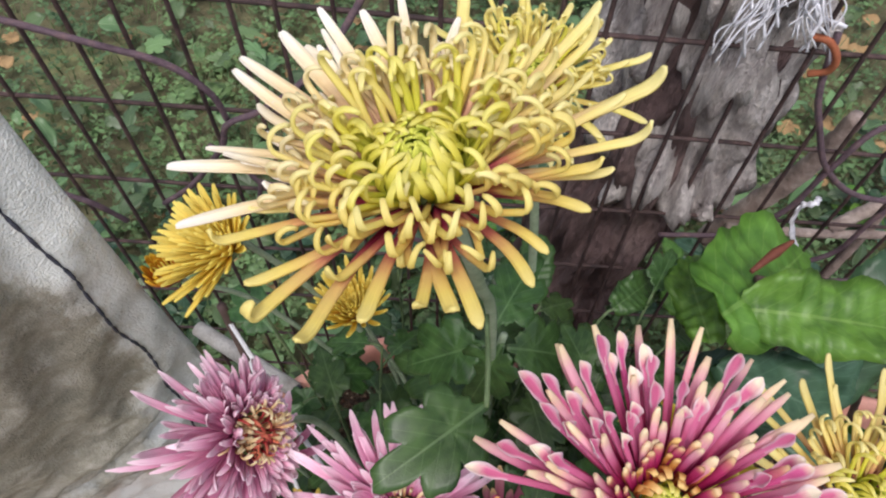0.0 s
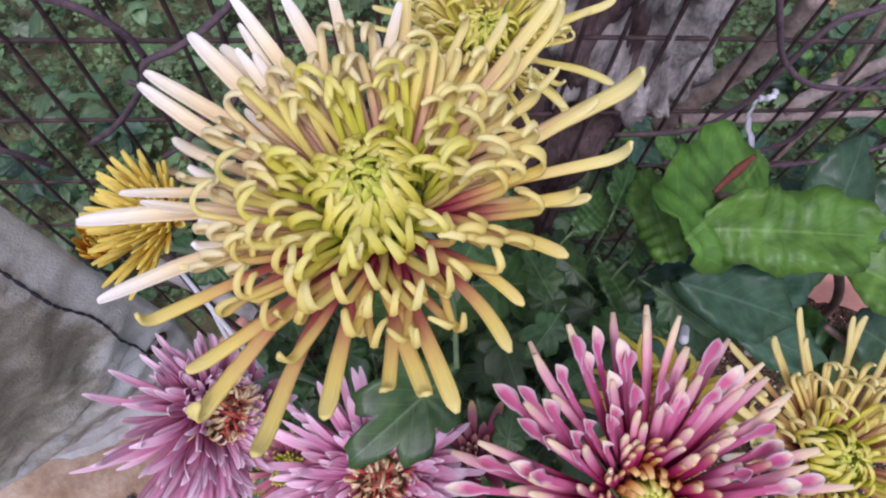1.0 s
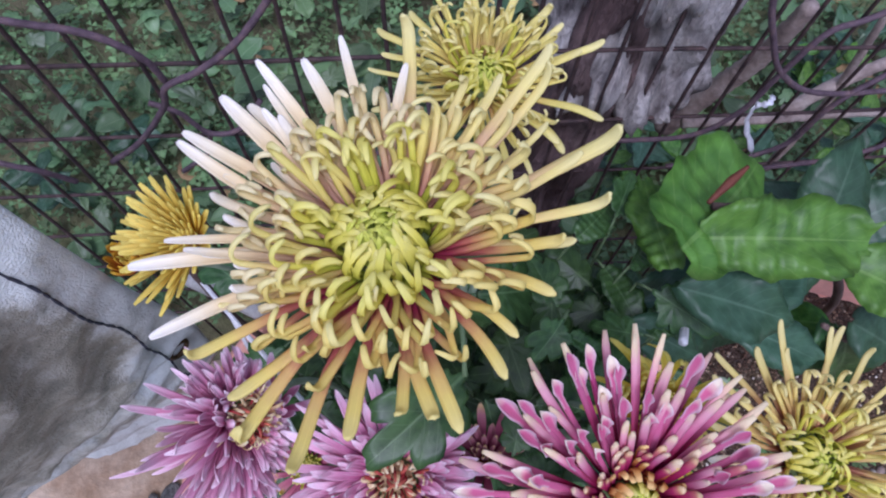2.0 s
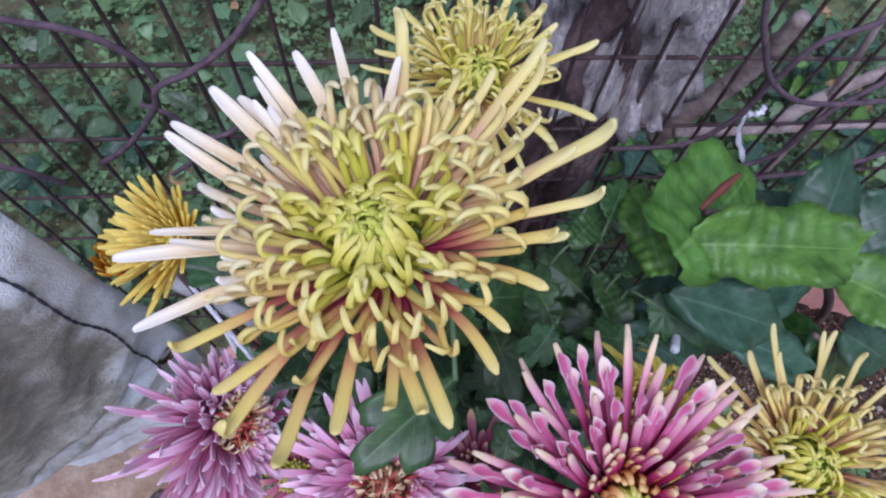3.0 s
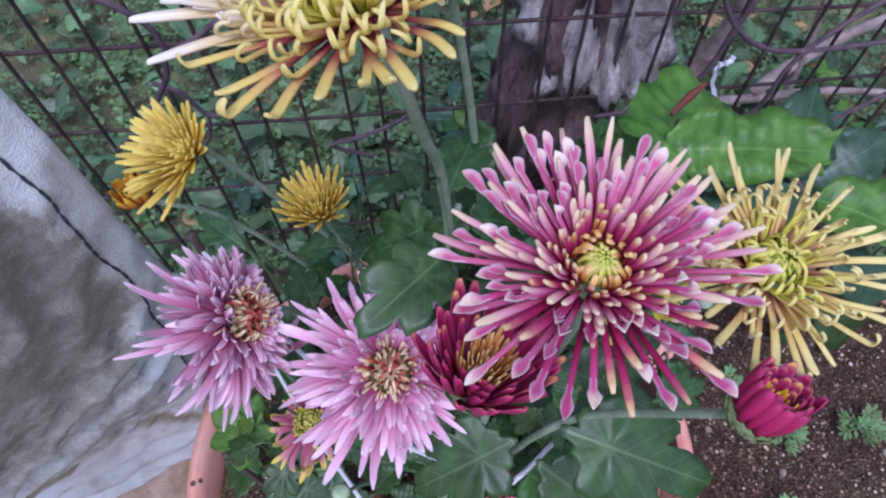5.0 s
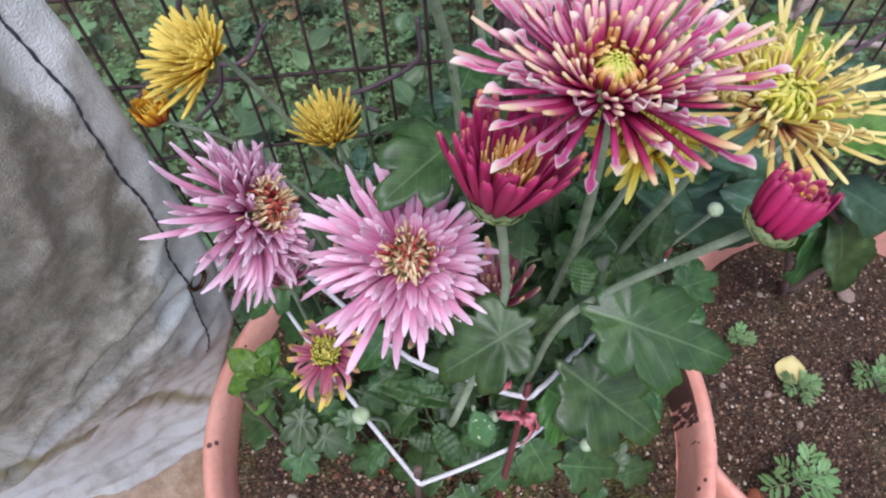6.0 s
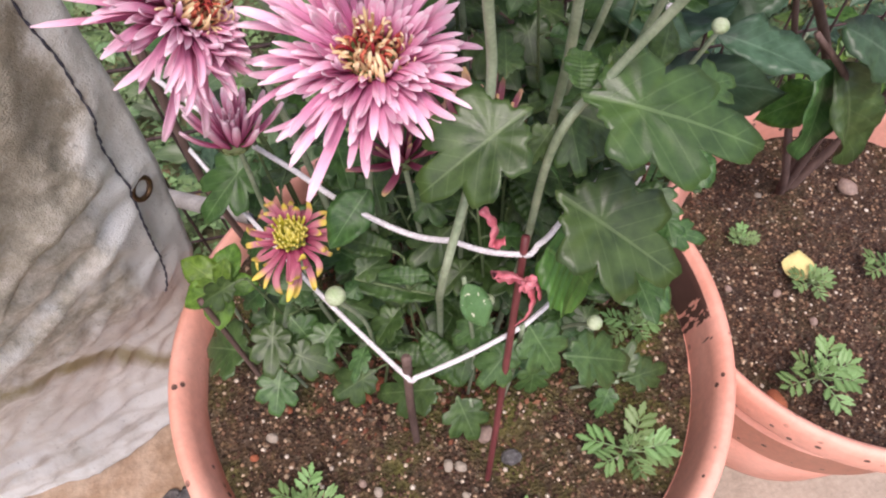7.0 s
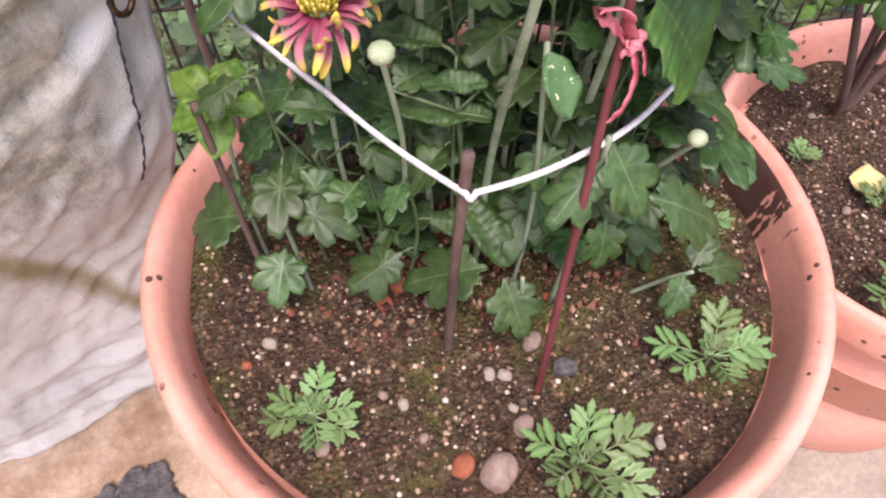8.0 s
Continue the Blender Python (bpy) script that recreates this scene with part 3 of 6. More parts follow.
def magenta_spoon(plant, centre, axis, size, rng):
    """Long tubes ending in open spoons; short ochre-tipped tubes ring a small lime heart."""
    k = size / 0.05
    h = Head(plant, centre, axis, 0.009 * k, M_CORE)
    for i in range(34):
        f = (i + 0.5) / 34
        h.petal(M_CORE if f < 0.6 else M_LIME, i * 137.508, 0.0062 * math.sqrt(f) * k, 0.003 * (1 - f), 86 - 18 * f, (0.004 + 0.0055 * f) * k, 0.0015 * k, "in", curl=50 + 40 * f, bend=0.2, seg=7, cup=-0.4, thick=0.4, tip=0.6, base=0.8)
    for i in range(46):
        f = (i + 0.5) / 46
        h.petal(M_OCHRE, i * 137.508 + rng.uniform(-16, 16), (0.0062 + 0.0026 * f) * k, 0.0, 80 - 24 * f + rng.uniform(-14, 12), (0.0075 + 0.0060 * f) * k * rng.uniform(0.75, 1.2), rng.uniform(0.0017, 0.0022) * k, "in", curl=rng.uniform(60, 110) if f < 0.6 else rng.uniform(5, 40), bend=0.5, seg=8, cup=-0.4, thick=0.42, tip=0.7, base=0.75)
    for i in range(215):
        f = (i + 0.5) / 215
        az = (i * 137.508 + rng.uniform(-6, 6)) % 360
        low = 185 < az < 345
        if low and f > 0.5 and rng.random() < 0.22:
            continue
        ln = (0.0115 + 0.0355 * f ** 0.92 + rng.uniform(-0.0055, 0.002)) * k
        spoon = f > 0.3 and rng.random() < 0.5
        el = 70 - 57 * f ** 0.75 + rng.uniform(-9, 9)
        tube_to = rng.uniform(0.72, 0.83)
        deep = f < 0.16 or rng.random() < (0.55 if low else 0.06)
        h.petal((M_SPOON_DEEP if deep else M_MAGENTA) if spoon else (M_MAGENTA_DEEP if deep else M_MAGENTA_TIP), az, (0.0075 + 0.0035 * f) * k, -0.003 * f, el, ln, (rng.uniform(0.0033, 0.0046) if spoon else rng.uniform(0.0021, 0.0030)) * k, "up", curl=rng.uniform(2, 18), bend=tube_to if spoon else 0.5,
                seg=13 if spoon else 9, cup=-0.35, thick=0.42 if not spoon else 0.3, tip=0.25 if spoon else 0.5, base=0.34 if not spoon else 0.3, peak=0.8, sway=rng.uniform(-0.2, 0.2), spoon=tube_to if spoon else None)
    calyx(h, 0.011 * k, rng)
    return h


def lilac_daisy(plant, centre, axis, size, rng, fallen=(), long_side=None, skew=0.48, rows=215):
    """Loose rows of strap petals round a heart of cream tubes; long_side: the azimuth on which the petals are longest."""
    k = size / 0.045
    h = Head(plant, centre, axis, 0.0108 * k, M_CREAMTUBE)
    for i in range(96):
        f = (i + 0.5) / 96
        red = f < 0.26 and rng.random() < 0.7 or rng.random() < 0.08
        h.petal(M_HEARTRED if red else M_LILAC if f > 0.75 and rng.random() < 0.4 else M_CREAMTUBE, i * 137.508, 0.0122 * math.sqrt(f) * k, 0.003 * (1 - f), 82 - 30 * f + rng.uniform(-18, 18), rng.uniform(0.006, 0.0125) * k, rng.uniform(0.0011, 0.0016) * k, "in" if rng.random() < 0.65 else "out", curl=rng.uniform(30, 150), bend=0.35, seg=8, cup=-0.3, thick=0.4, tip=0.6, base=0.7)
    for i in range(rows):
        f = (i + 0.5) / rows
        az = i * 137.508 + rng.uniform(-10, 10)
        grow = 1.0 if long_side is None else 1.0 - 0.62 * skew + skew * math.cos(radians(az - long_side))
        ln = (0.014 + 0.028 * f ** 0.8 + rng.uniform(-0.008, 0.005)) * k * grow
        el = 58 - 54 * f ** 0.8 + rng.uniform(-13, 13)
        h.petal(M_LILAC, az, (0.010 + 0.002 * f) * k, -0.003 * f, el, ln, rng.uniform(0.0026, 0.0044) * k, "up" if rng.random() < 0.45 else "out", curl=rng.uniform(4, 46), bend=rng.uniform(0.3, 0.6), seg=9, cup=rng.choice((0.7, 0.5, 0.35)), thick=0.08, tip=0.22, base=0.55, peak=0.62, sway=rng.uniform(-0.3, 0.3))
    for az, el, ln in fallen:
        h.petal(M_LILAC, az, 0.011 * k, -0.003, el, ln, 0.0044, "out", bend=0.3, amount=0.35, seg=9, cup=0.4, thick=0.14, tip=0.35, base=0.5)
    calyx(h, 0.009, rng)
    return h


def cup_flower(plant, centre, axis, length, spread, count, mats, rng, width=0.005, heart=M_OCHRE, closing=0.22, cup_size=0.26, long_side=None):
    """A half-open flower: rows of upright straps round a heart of short tubes."""
    h = Head(plant, centre, axis, length * 0.12, heart)
    for i in range(count):
        f = (i + 0.5) / count
        az = i * 137.508 + rng.uniform(-6, 6)
        el = 86 - spread * f + rng.uniform(-4, 4)
        h.petal(mats[0] if f > 0.5 else mats[1], az, length * (0.03 + (cup_size - 0.05) * f), 0.0, el, length * (0.5 + 0.5 * f) * rng.uniform(0.88, 1.06) * (1.0 if long_side is None else 0.86 + 0.34 * math.cos(radians(az - long_side))), width * (0.55 + 0.5 * f) * (1.0 if mats[0] is mats[1] or f > 0.5 else 0.42), "in" if f > 0.4 else "up", bend=0.25, amount=closing, seg=8, cup=0.5, thick=0.14, tip=0.42, base=0.55, peak=0.62)
    calyx(h, length * cup_size, rng, depth=0.75)
    return h


def small_flower(plant, centre, axis, size, mats, rng, outer=26, heart=40, droop=0.4, slim=1.0, loose=1.0, front=False):
    h = Head(plant, centre, axis, size * 0.3, M_CORE)
    for i in range(heart):
        f = (i + 0.5) / heart
        h.petal(mats[1], i * 137.508, size * (0.26 if front else 0.34) * math.sqrt(f), size * 0.1 * (1 - f), 86 - 40 * f + rng.uniform(-12, 12), size * rng.uniform(0.16, 0.38), size * 0.06, "in", bend=0.3, amount=0.4, seg=5, cup=0.6, thick=0.4, tip=0.6, base=0.8)
    for i in range(outer):
        f = (i + 0.5) / outer
        az = i * 137.508 + rng.uniform(-9, 9)
        if front:
            size_f = 0.62 + 0.42 * max(0.0, 0.25 - math.sin(radians(az)))
            h.petal(mats[0], az, size * 0.3, -size * 0.05, 26 - 44 * f + rng.uniform(-22, 26), size * size_f * rng.uniform(0.5, 1.05), size * rng.uniform(0.09, 0.16), rng.choice(("out", "fall", "up", "in")), curl=rng.uniform(15, 100), bend=rng.uniform(0.3, 0.6), seg=10, cup=rng.choice((0.7, 0.4, -0.3)), thick=0.14, tip=0.3, base=0.5, sway=rng.uniform(-0.6, 0.6))
            continue
        h.petal(mats[0], az, size * 0.26, -size * 0.05, 32 - 40 * f + loose * rng.uniform(-14, 14), size * (0.74 + loose * rng.uniform(-0.24, 0.14)), size * slim * rng.uniform(0.12, 0.19), "out" if rng.random() < 0.7 else "up", bend=0.35, amount=droop * rng.uniform(0.4, 1.4), seg=9, cup=0.4, thick=0.16, tip=0.4, base=0.5, sway=loose * rng.uniform(-0.4, 0.4))
    calyx(h, size * 0.26, rng)
    return h


# ---- leaves ----
def leaf_width(s, kind):
    if kind in ("blunt", "bitten"):
        bite = 0.45 if kind == "bitten" else 0.0
        return max(0.003, 0.5 * max(0.0, math.sin(math.pi * min(1.0, 0.02 + 0.97 * s))) ** 0.36 * (1 + 0.06 * math.sin(s * 23) + 0.03 * math.sin(s * 57)) * (1 - bite * math.exp(-((s - 0.93) / 0.035) ** 2)))
    if kind == "oval":
        return max(0.003, 0.5 * math.sin(math.pi * s ** 0.85) ** 0.75 * (1 + 0.03 * math.sin(s * 60)))
    return max(0.003, 0.5 * math.sin(math.pi * s ** 0.7) ** 0.9)


LOBES = ((0, 0.66, 26), (48, 0.56, 25), (-48, 0.55, 25), (97, 0.42, 25), (-97, 0.43, 25), (139, 0.30, 20), (-139, 0.29, 20), (180, 0.34, 13), (-180, 0.34, 13))


def lobed_leaf(curl, fold, wave, seed):
    """A chrysanthemum leaf: rounded, bluntly toothed lobes fanned round a point on the midrib; both faces, a hair apart."""
    rng = random.Random(seed)
    p1, p2 = rng.uniform(0, 6), rng.uniform(0, 6)
    scale = [rng.uniform(0.9, 1.1) for _ in LOBES]
    around, rings = 84, (0.34, 0.62, 0.84, 1.0)
    flat = [(0.34, 0.0)]
    for q in rings:
        for k in range(around):
            deg = -180 + 360 * k / around
            r = 0.25
            for (at, reach, wide), g in zip(LOBES, scale):
                d = abs(deg - at) / wide
                if d < 1:
                    r = max(r, 0.25 + (reach * (g if abs(at) < 150 else 1.0) - 0.25) * (1 - d * d) ** 0.5)
            r *= 1 + 0.035 * q * math.cos(radians(deg) * 19 + p2)
            flat.append((0.34 + q * r * math.cos(radians(deg)), 0.86 * q * r * math.sin(radians(deg))))
    top = []
    for x, y in flat:
        z = fold * abs(y) - curl * x * x + wave * math.sin(6 * x + p1) * abs(y) * 2 - 0.35 * y * y + 0.007 * math.sin(9 * math.atan2(y, x - 0.33) + p2) * min(1.0, abs(y) * 4)
        top.append((x, y, z))
    n = len(top)
    verts = top + [(x, y, z - 0.008) for x, y, z in top]
    faces = []
    for k in range(around):
        q = (k + 1) % around
        faces += [(0, 1 + k, 1 + q), (n, n + 1 + q, n + 1 + k)]
        for i in range(len(rings) - 1):
            a, b = 1 + i * around, 1 + (i + 1) * around
            faces += [(a + k, b + k, b + q, a + q), (n + a + k, n + a + q, n + b + q, n + b + k)]
        a = 1 + (len(rings) - 1) * around
        faces.append((a + k, n + a + k, n + a + q, a + q))
    return verts, faces, [(x, 0.5 + 1.7 * y) for x, y in flat] * 2


def leaf_data(kind="lobed", stations=34, curl=0.25, fold=0.18, wave=0.05, seed=0, quilt=0.0, ribs=7.0):
    """A leaf of length 1 along x, its face up; both faces, a hair apart."""
    if kind == "lobed":
        return lobed_leaf(curl, fold, wave, seed)
    rng = random.Random(seed)
    vs = (-1.0, -0.66, -0.33, 0.0, 0.33, 0.66, 1.0)
    p1, p2 = rng.uniform(0, 6), rng.uniform(0, 6)
    top, uv = [], []
    for i in range(stations + 1):
        s = i / stations
        wl, wr = leaf_width(s, kind), leaf_width(min(1, max(0, s + 0.02 * math.sin(p1))), kind)
        for v in vs:
            w = wl if v < 0 else wr
            x = s + 0.04 * abs(v) * w
            y = v * w * 0.9
            z = fold * abs(y) - curl * s * s + wave * math.sin(7 * s + p1 + 2 * v) * abs(v) + wave * 0.6 * math.sin(15 * s + p2) * v * v
            z += quilt * math.sin(2 * math.pi * ribs * (s - 0.275 * abs(v)) - 1.2) * math.sin(math.pi * abs(v)) * (1 - s * s)
            top.append((x, y, z))
            uv.append((s, (v + 1) / 2))
    n, m = len(top), len(vs)
    verts = top + [(x, y, z - 0.008) for x, y, z in top]
    faces = []
    for i in range(stations):
        for k in range(m - 1):
            a, b, c, d = i * m + k, i * m + k + 1, (i + 1) * m + k + 1, (i + 1) * m + k
            faces.append((a, d, c, b))
            faces.append((a + n, b + n, c + n, d + n))
        for k, flip in ((0, False), (m - 1, True)):
            a, d = i * m + k, (i + 1) * m + k
            faces.append((a, a + n, d + n, d) if not flip else (d, d + n, a + n, a))
    return verts, faces, uv + uv


LEAF_MESH = {}


def leaf_mesh(kind, variant, mat):
    key = (kind, variant, mat.name)
    if key not in LEAF_MESH:
        v, f, uv = leaf_data(kind, stations=40 if kind != "oval" else 24, curl=(0.12, 0.28, 0.4, 0.2)[variant % 4], fold=(0.2, 0.1, 0.28, -0.12)[variant % 4], wave=0.085 if kind == "bitten" else 0.06, seed=variant, quilt=0.030 if kind == "bitten" else 0.018, ribs=9.0 if kind != "lobed" else 7.0)
        ob = mesh_ob("leaf", v, f, mat, uvs=uv)
        LEAF_MESH[key] = ob.data
        bpy.data.objects.remove(ob)
    return LEAF_MESH[key]


def leaf(parent, root, tip, width, mat=None, kind="lobed", variant=0, face=(0, -0.35, 1), label="", stalk=0.0):
    """A leaf from root to tip (world places), its face toward face; width: the share of its length."""
    o = np.array(parent.location)
    a, b = np.array(root, float), np.array(tip, float)
    d = b - a
    ln = np.linalg.norm(d)
    x = d / ln
    z = unit(np.array(face, float) - x * (np.array(face, float) @ x))
    y = np.cross(z, x)
    p = a - o
    m = Matrix(((x[0] * ln, y[0] * ln * width, z[0] * ln, p[0]), (x[1] * ln, y[1] * ln * width, z[1] * ln, p[1]), (x[2] * ln, y[2] * ln * width, z[2] * ln, p[2]), (0, 0, 0, 1)))
    ob = new("leaf", leaf_mesh(kind, variant, mat or M_LEAF))
    ob.parent, ob.matrix_basis = parent, m
    if label:
        ob["label"] = label
    return ob


# ---- ground, paving, pots ----
GROUND_Z = -0.30
mesh_ob("ground", [(-150, -150, GROUND_Z - 0.012), (150, -150, GROUND_Z - 0.012), (150, 150, GROUND_Z - 0.012), (-150, 150, GROUND_Z - 0.012)], [(0, 1, 2, 3)], M_GROUND)
tagged(bpy.data.objects["ground"], "mossy earth ground with grass and clover", "ground", kind="structure")
pavement = tagged(new("pavement"), "pale stone and concrete paving under the pots", "pavement", kind="structure")


def slab(points, mat, rng, thick=0.03, parent=None):
    top = [(x, y, GROUND_Z + rng.uniform(-0.001, 0.001)) for x, y in points]
    cx, cy = sum(p[0] for p in points) / len(points), sum(p[1] for p in points) / len(points)
    inner = [(cx + (x - cx) * 0.97, cy + (y - cy) * 0.97, z) for x, y, z in top]
    edge = [(x, y, z - 0.004) for x, y, z in top]
    low = [(x, y, z - thick) for x, y, z in top]
    n = len(points)
    faces = [tuple(range(n))]
    for j in range(2):
        for k in range(n):
            q = (k + 1) % n
            faces.append((j * n + k, (j + 1) * n + k, (j + 1) * n + q, j * n + q))
    return mesh_ob("slab", inner + edge + low, faces, mat, parent=parent, smooth=False)


rs = random.Random(4)
slab([(-1.3, -1.2), (-0.42, -1.2), (-0.36, -0.32), (-0.40, -0.06), (-0.9, -0.02), (-1.3, -0.1)], M_SLAB, rs, parent=pavement)
slab([(-0.40, -0.05), (-0.355, -0.30), (-0.29, -0.1), (-0.15, 0.06), (-0.17, 0.2), (-1.1, 0.21), (-1.1, -0.01), (-0.9, -0.01)], M_SLAB, rs, parent=pavement)
slab([(-0.345, -0.33), (-0.15, -0.42), (0.02, -0.30), (0.0, 0.1), (-0.14, 0.05), (-0.28, -0.11)], M_DARKSTONE, rs, parent=pavement)
slab([(-0.40, -1.2), (0.9, -1.2), (0.9, -0.32), (0.03, -0.32), (-0.15, -0.43), (-0.35, -0.34)], M_SLAB, rs, parent=pavement)
slab([(0.03, -0.31), (1.3, -0.31), (1.3, 0.21), (0.01, 0.21)], M_CONCRETE, rs, parent=pavement)


def pot(name, at, radius, height, lip, label):
    """A lathe-turned tapered pot with a rolled, thick lip."""
    th = 0.009
    prof = [(0.0, 0.0), (0.70, 0.0), (0.72, 0.006), (0.90, height - lip), (0.915, height - lip + 0.001), (0.985, height - lip + 0.004), (1.0, height - lip + 0.012), (1.0, height - 0.010), (0.992, height - 0.003), (0.972, height), (0.955, height - 0.001)]
    inner = [(0.935, height - 0.006), (0.925, height - 0.012), (0.893, height - lip)]
    body_prof = [(r * radius, z) for r, z in prof[:4]] + [(0.868 * radius, height - lip), (0.868 * radius - 0.004, height - 0.15), (0.0, height - 0.15)]
    lip_prof = [(r * radius, z) for r, z in prof[4:]] + [(r * radius, z) for r, z in inner] + [(0.866 * radius, height - 0.085), (0.872 * radius, height - lip - 0.03)]
    p = thing(name, at, label, "flower pot", "terracotta pots")
    sides = 96

    def turned(nm, pr, closed):
        verts, faces = [], []
        for r, z in pr:
            for k in range(sides):
                a = 2 * math.pi * k / sides
                wob = 1 + 0.004 * math.sin(2 * a + 1) + 0.003 * math.sin(5 * a)
                verts.append((r * wob * math.cos(a), r * wob * math.sin(a), z))
        rows = len(pr)
        for i in range(rows if closed else rows - 1):
            j = (i + 1) % rows
            for k in range(sides):
                q = (k + 1) % sides
                faces.append((i * sides + k, i * sides + q, j * sides + q, j * sides + k))
        return mesh_ob(nm, verts, faces, M_POT, parent=p)

    turned("pot_body", body_prof, False)
    turned("rim", lip_prof, True)
    return p


RIM_Z = 0.034
pot("flower_pot", (0, 0, GROUND_Z), 0.22, RIM_Z - GROUND_Z, 0.045, "large round salmon-pink plastic pot full of chrysanthemums, mud-specked rim")
pot("flower_pot", (0.386, -0.008, GROUND_Z), 0.186, -0.012 - GROUND_Z, 0.042, "salmon-pink plastic pot with brown soil and broad-leaved plant")


def soil_height(x, y, cx, cy, z0, amp):
    v = Vector((x * 22, y * 22, cx * 3))
    return z0 + amp * noise.noise(v) + amp * 0.5 * noise.noise(v * 3.1) + amp * 0.3 * noise.noise(v * 8.0)


def soil(cx, cy, radius, z0, amp, slope, label, mat=M_SOIL):
    rows, sides = 40, 110
    verts, faces = [(cx, cy, z0)], []
    for i in range(1, rows + 1):
        r = radius * i / rows
        for k in range(sides):
            a = 2 * math.pi * k / sides
            x, y = cx + r * math.cos(a), cy + r * math.sin(a)
            verts.append((x, y, soil_height(x, y, cx, cy, z0, amp) + slope[0] * (x - cx) + slope[1] * (y - cy)))
    faces += [(0, 1 + k, 1 + (k + 1) % sides) for k in range(sides)]
    for i in range(rows - 1):
        for k in range(sides):
            q = (k + 1) % sides
            faces.append((1 + i * sides + k, 1 + (i + 1) * sides + k, 1 + (i + 1) * sides + q, 1 + i * sides + q))
    low = len(verts)
    for k in range(sides):
        x, y, z = verts[1 + (rows - 1) * sides + k]
        verts.append((cx + (x - cx) * 0.93, cy + (y - cy) * 0.93, z - 0.04))
    for k in range(sides):
        q = (k + 1) % sides
        faces.append((1 + (rows - 1) * sides + k, low + k, low + q, 1 + (rows - 1) * sides + q))
    ob = mesh_ob("potting_soil", verts, faces, mat)
    return tagged(ob, label, "soil")


SOIL = {"front": (0.0, 0.0, 0.1955, 0.002, 0.006, (-0.05, 0.03)), "side": (0.386, -0.008, 0.1665, -0.052, 0.006, (0.0, 0.0))}
soil(*SOIL["front"], "damp dark brown potting soil with moss and grit")
soil(*SOIL["side"], "moist reddish-brown potting soil with white grit", M_SOIL_RED)


def on_soil(key, x, y):
    cx, cy, r, z0, amp, sl = SOIL[key]
    return soil_height(x, y, cx, cy, z0, amp) + sl[0] * (x - cx) + sl[1] * (y - cy)


def grains(key, count, seed, label):
    rng = random.Random(seed)
    cx, cy, R = SOIL[key][:3]
    verts, faces = [], []
    for i in range(count):
        a, r = rng.uniform(0, 2 * math.pi), (R - 0.004) * math.sqrt(rng.random())
        x, y = cx + r * math.cos(a), cy + r * math.sin(a)
        s = rng.choice((0.0005, 0.0006, 0.0007, 0.0009, 0.0011, 0.0014, 0.0021)) * rng.uniform(0.8, 1.2)
        z = on_soil(key, x, y) + s * 0.25
        b = len(verts)
        t = rng.uniform(0, 3)
        for dx, dy, dz in ((1, 0, 0), (0.3, 0.9, 0.1), (-0.8, 0.5, 0), (-0.7, -0.6, 0.1), (0.4, -0.9, 0), (0.1, 0.1, 0.75), (0, 0, -0.8)):
            verts.append((x + s * (dx * math.cos(t) - dy * math.sin(t)), y + s * (dx * math.sin(t) + dy * math.cos(t)), z + s * dz))
        for k in range(5):
            q = (k + 1) % 5
            faces += [(b + k, b + q, b + 5), (b + q, b + k, b + 6)]
    ob = mesh_ob("grit", verts, faces, M_GRAIN, smooth=True)
    return tagged(ob, label, "gravel", kind="stuff")


grains("front", 12000, 11, "brown and white grit strewn over the soil")
grains("side", 10000, 12, "brown and white grit strewn over reddish soil")


def pebble(x, y, s, mat, label, key="front", squash=0.7, seed=0):
    rng = random.Random(seed)
    bm = bmesh.new()
    bmesh.ops.create_icosphere(bm, subdivisions=3, radius=1.0)
    for v in bm.verts:
        d = 1 + 0.16 * noise.noise(v.co * 1.3 + Vector((seed * 3.1, 0, 0))) + 0.06 * noise.noise(v.co * 4)
        v.co = Vector((v.co.x * d * s, v.co.y * d * s * rng.uniform(0.78, 0.8), v.co.z * d * s * squash))
    me = bpy.data.meshes.new("pebble")
    bm.to_mesh(me)
    bm.free()
    me.polygons.foreach_set("use_smooth", [True] * len(me.polygons))
    me.materials.append(mat)
    ob = new("pebble", me)
    ob.matrix_basis = pose(x, y, on_soil(key, x, y) + s * squash * 0.45, 0, 0, rng.uniform(0, 180))
    return tagged(ob, label, "pebble", "pebbles on the soil")


def crumbs(count, seed):
    """Coarse reddish crumbs and bark chips heaped between the stems."""
    rng = random.Random(seed)
    verts, faces = [], []
    for i in range(count):
        x, y = rng.gauss(-0.005, 0.055), rng.gauss(0.03, 0.045)
        if math.hypot(x, y) > 0.185:
            continue
        r = rng.uniform(0.0014, 0.0042)
        c = (x, y, on_soil("front", x, y) + r * rng.uniform(0.1, 1.2))
        b = len(verts)
        turn = Euler((rng.uniform(0, 6), rng.uniform(0, 6), rng.uniform(0, 6))).to_matrix()
        for q in ((1, 0, 0), (-1, 0.2, 0), (0, 0.8, 0.1), (0.1, -0.8, 0), (0, 0.1, 0.6), (0.1, 0, -0.6)):
            v = turn @ (Vector(q) * r * rng.uniform(0.7, 1.25))
            verts.append((c[0] + v.x, c[1] + v.y, c[2] + v.z))
        for p, q in ((0, 2), (2, 1), (1, 3), (3, 0)):
            faces += [(b + p, b + q, b + 4), (b + q, b + p, b + 5)]
    ob = mesh_ob("soil_crumbs", verts, faces, M_CRUMB, smooth=False)
    return tagged(ob, "coarse red-brown soil crumbs and bark chips between the stems", "soil", kind="stuff")


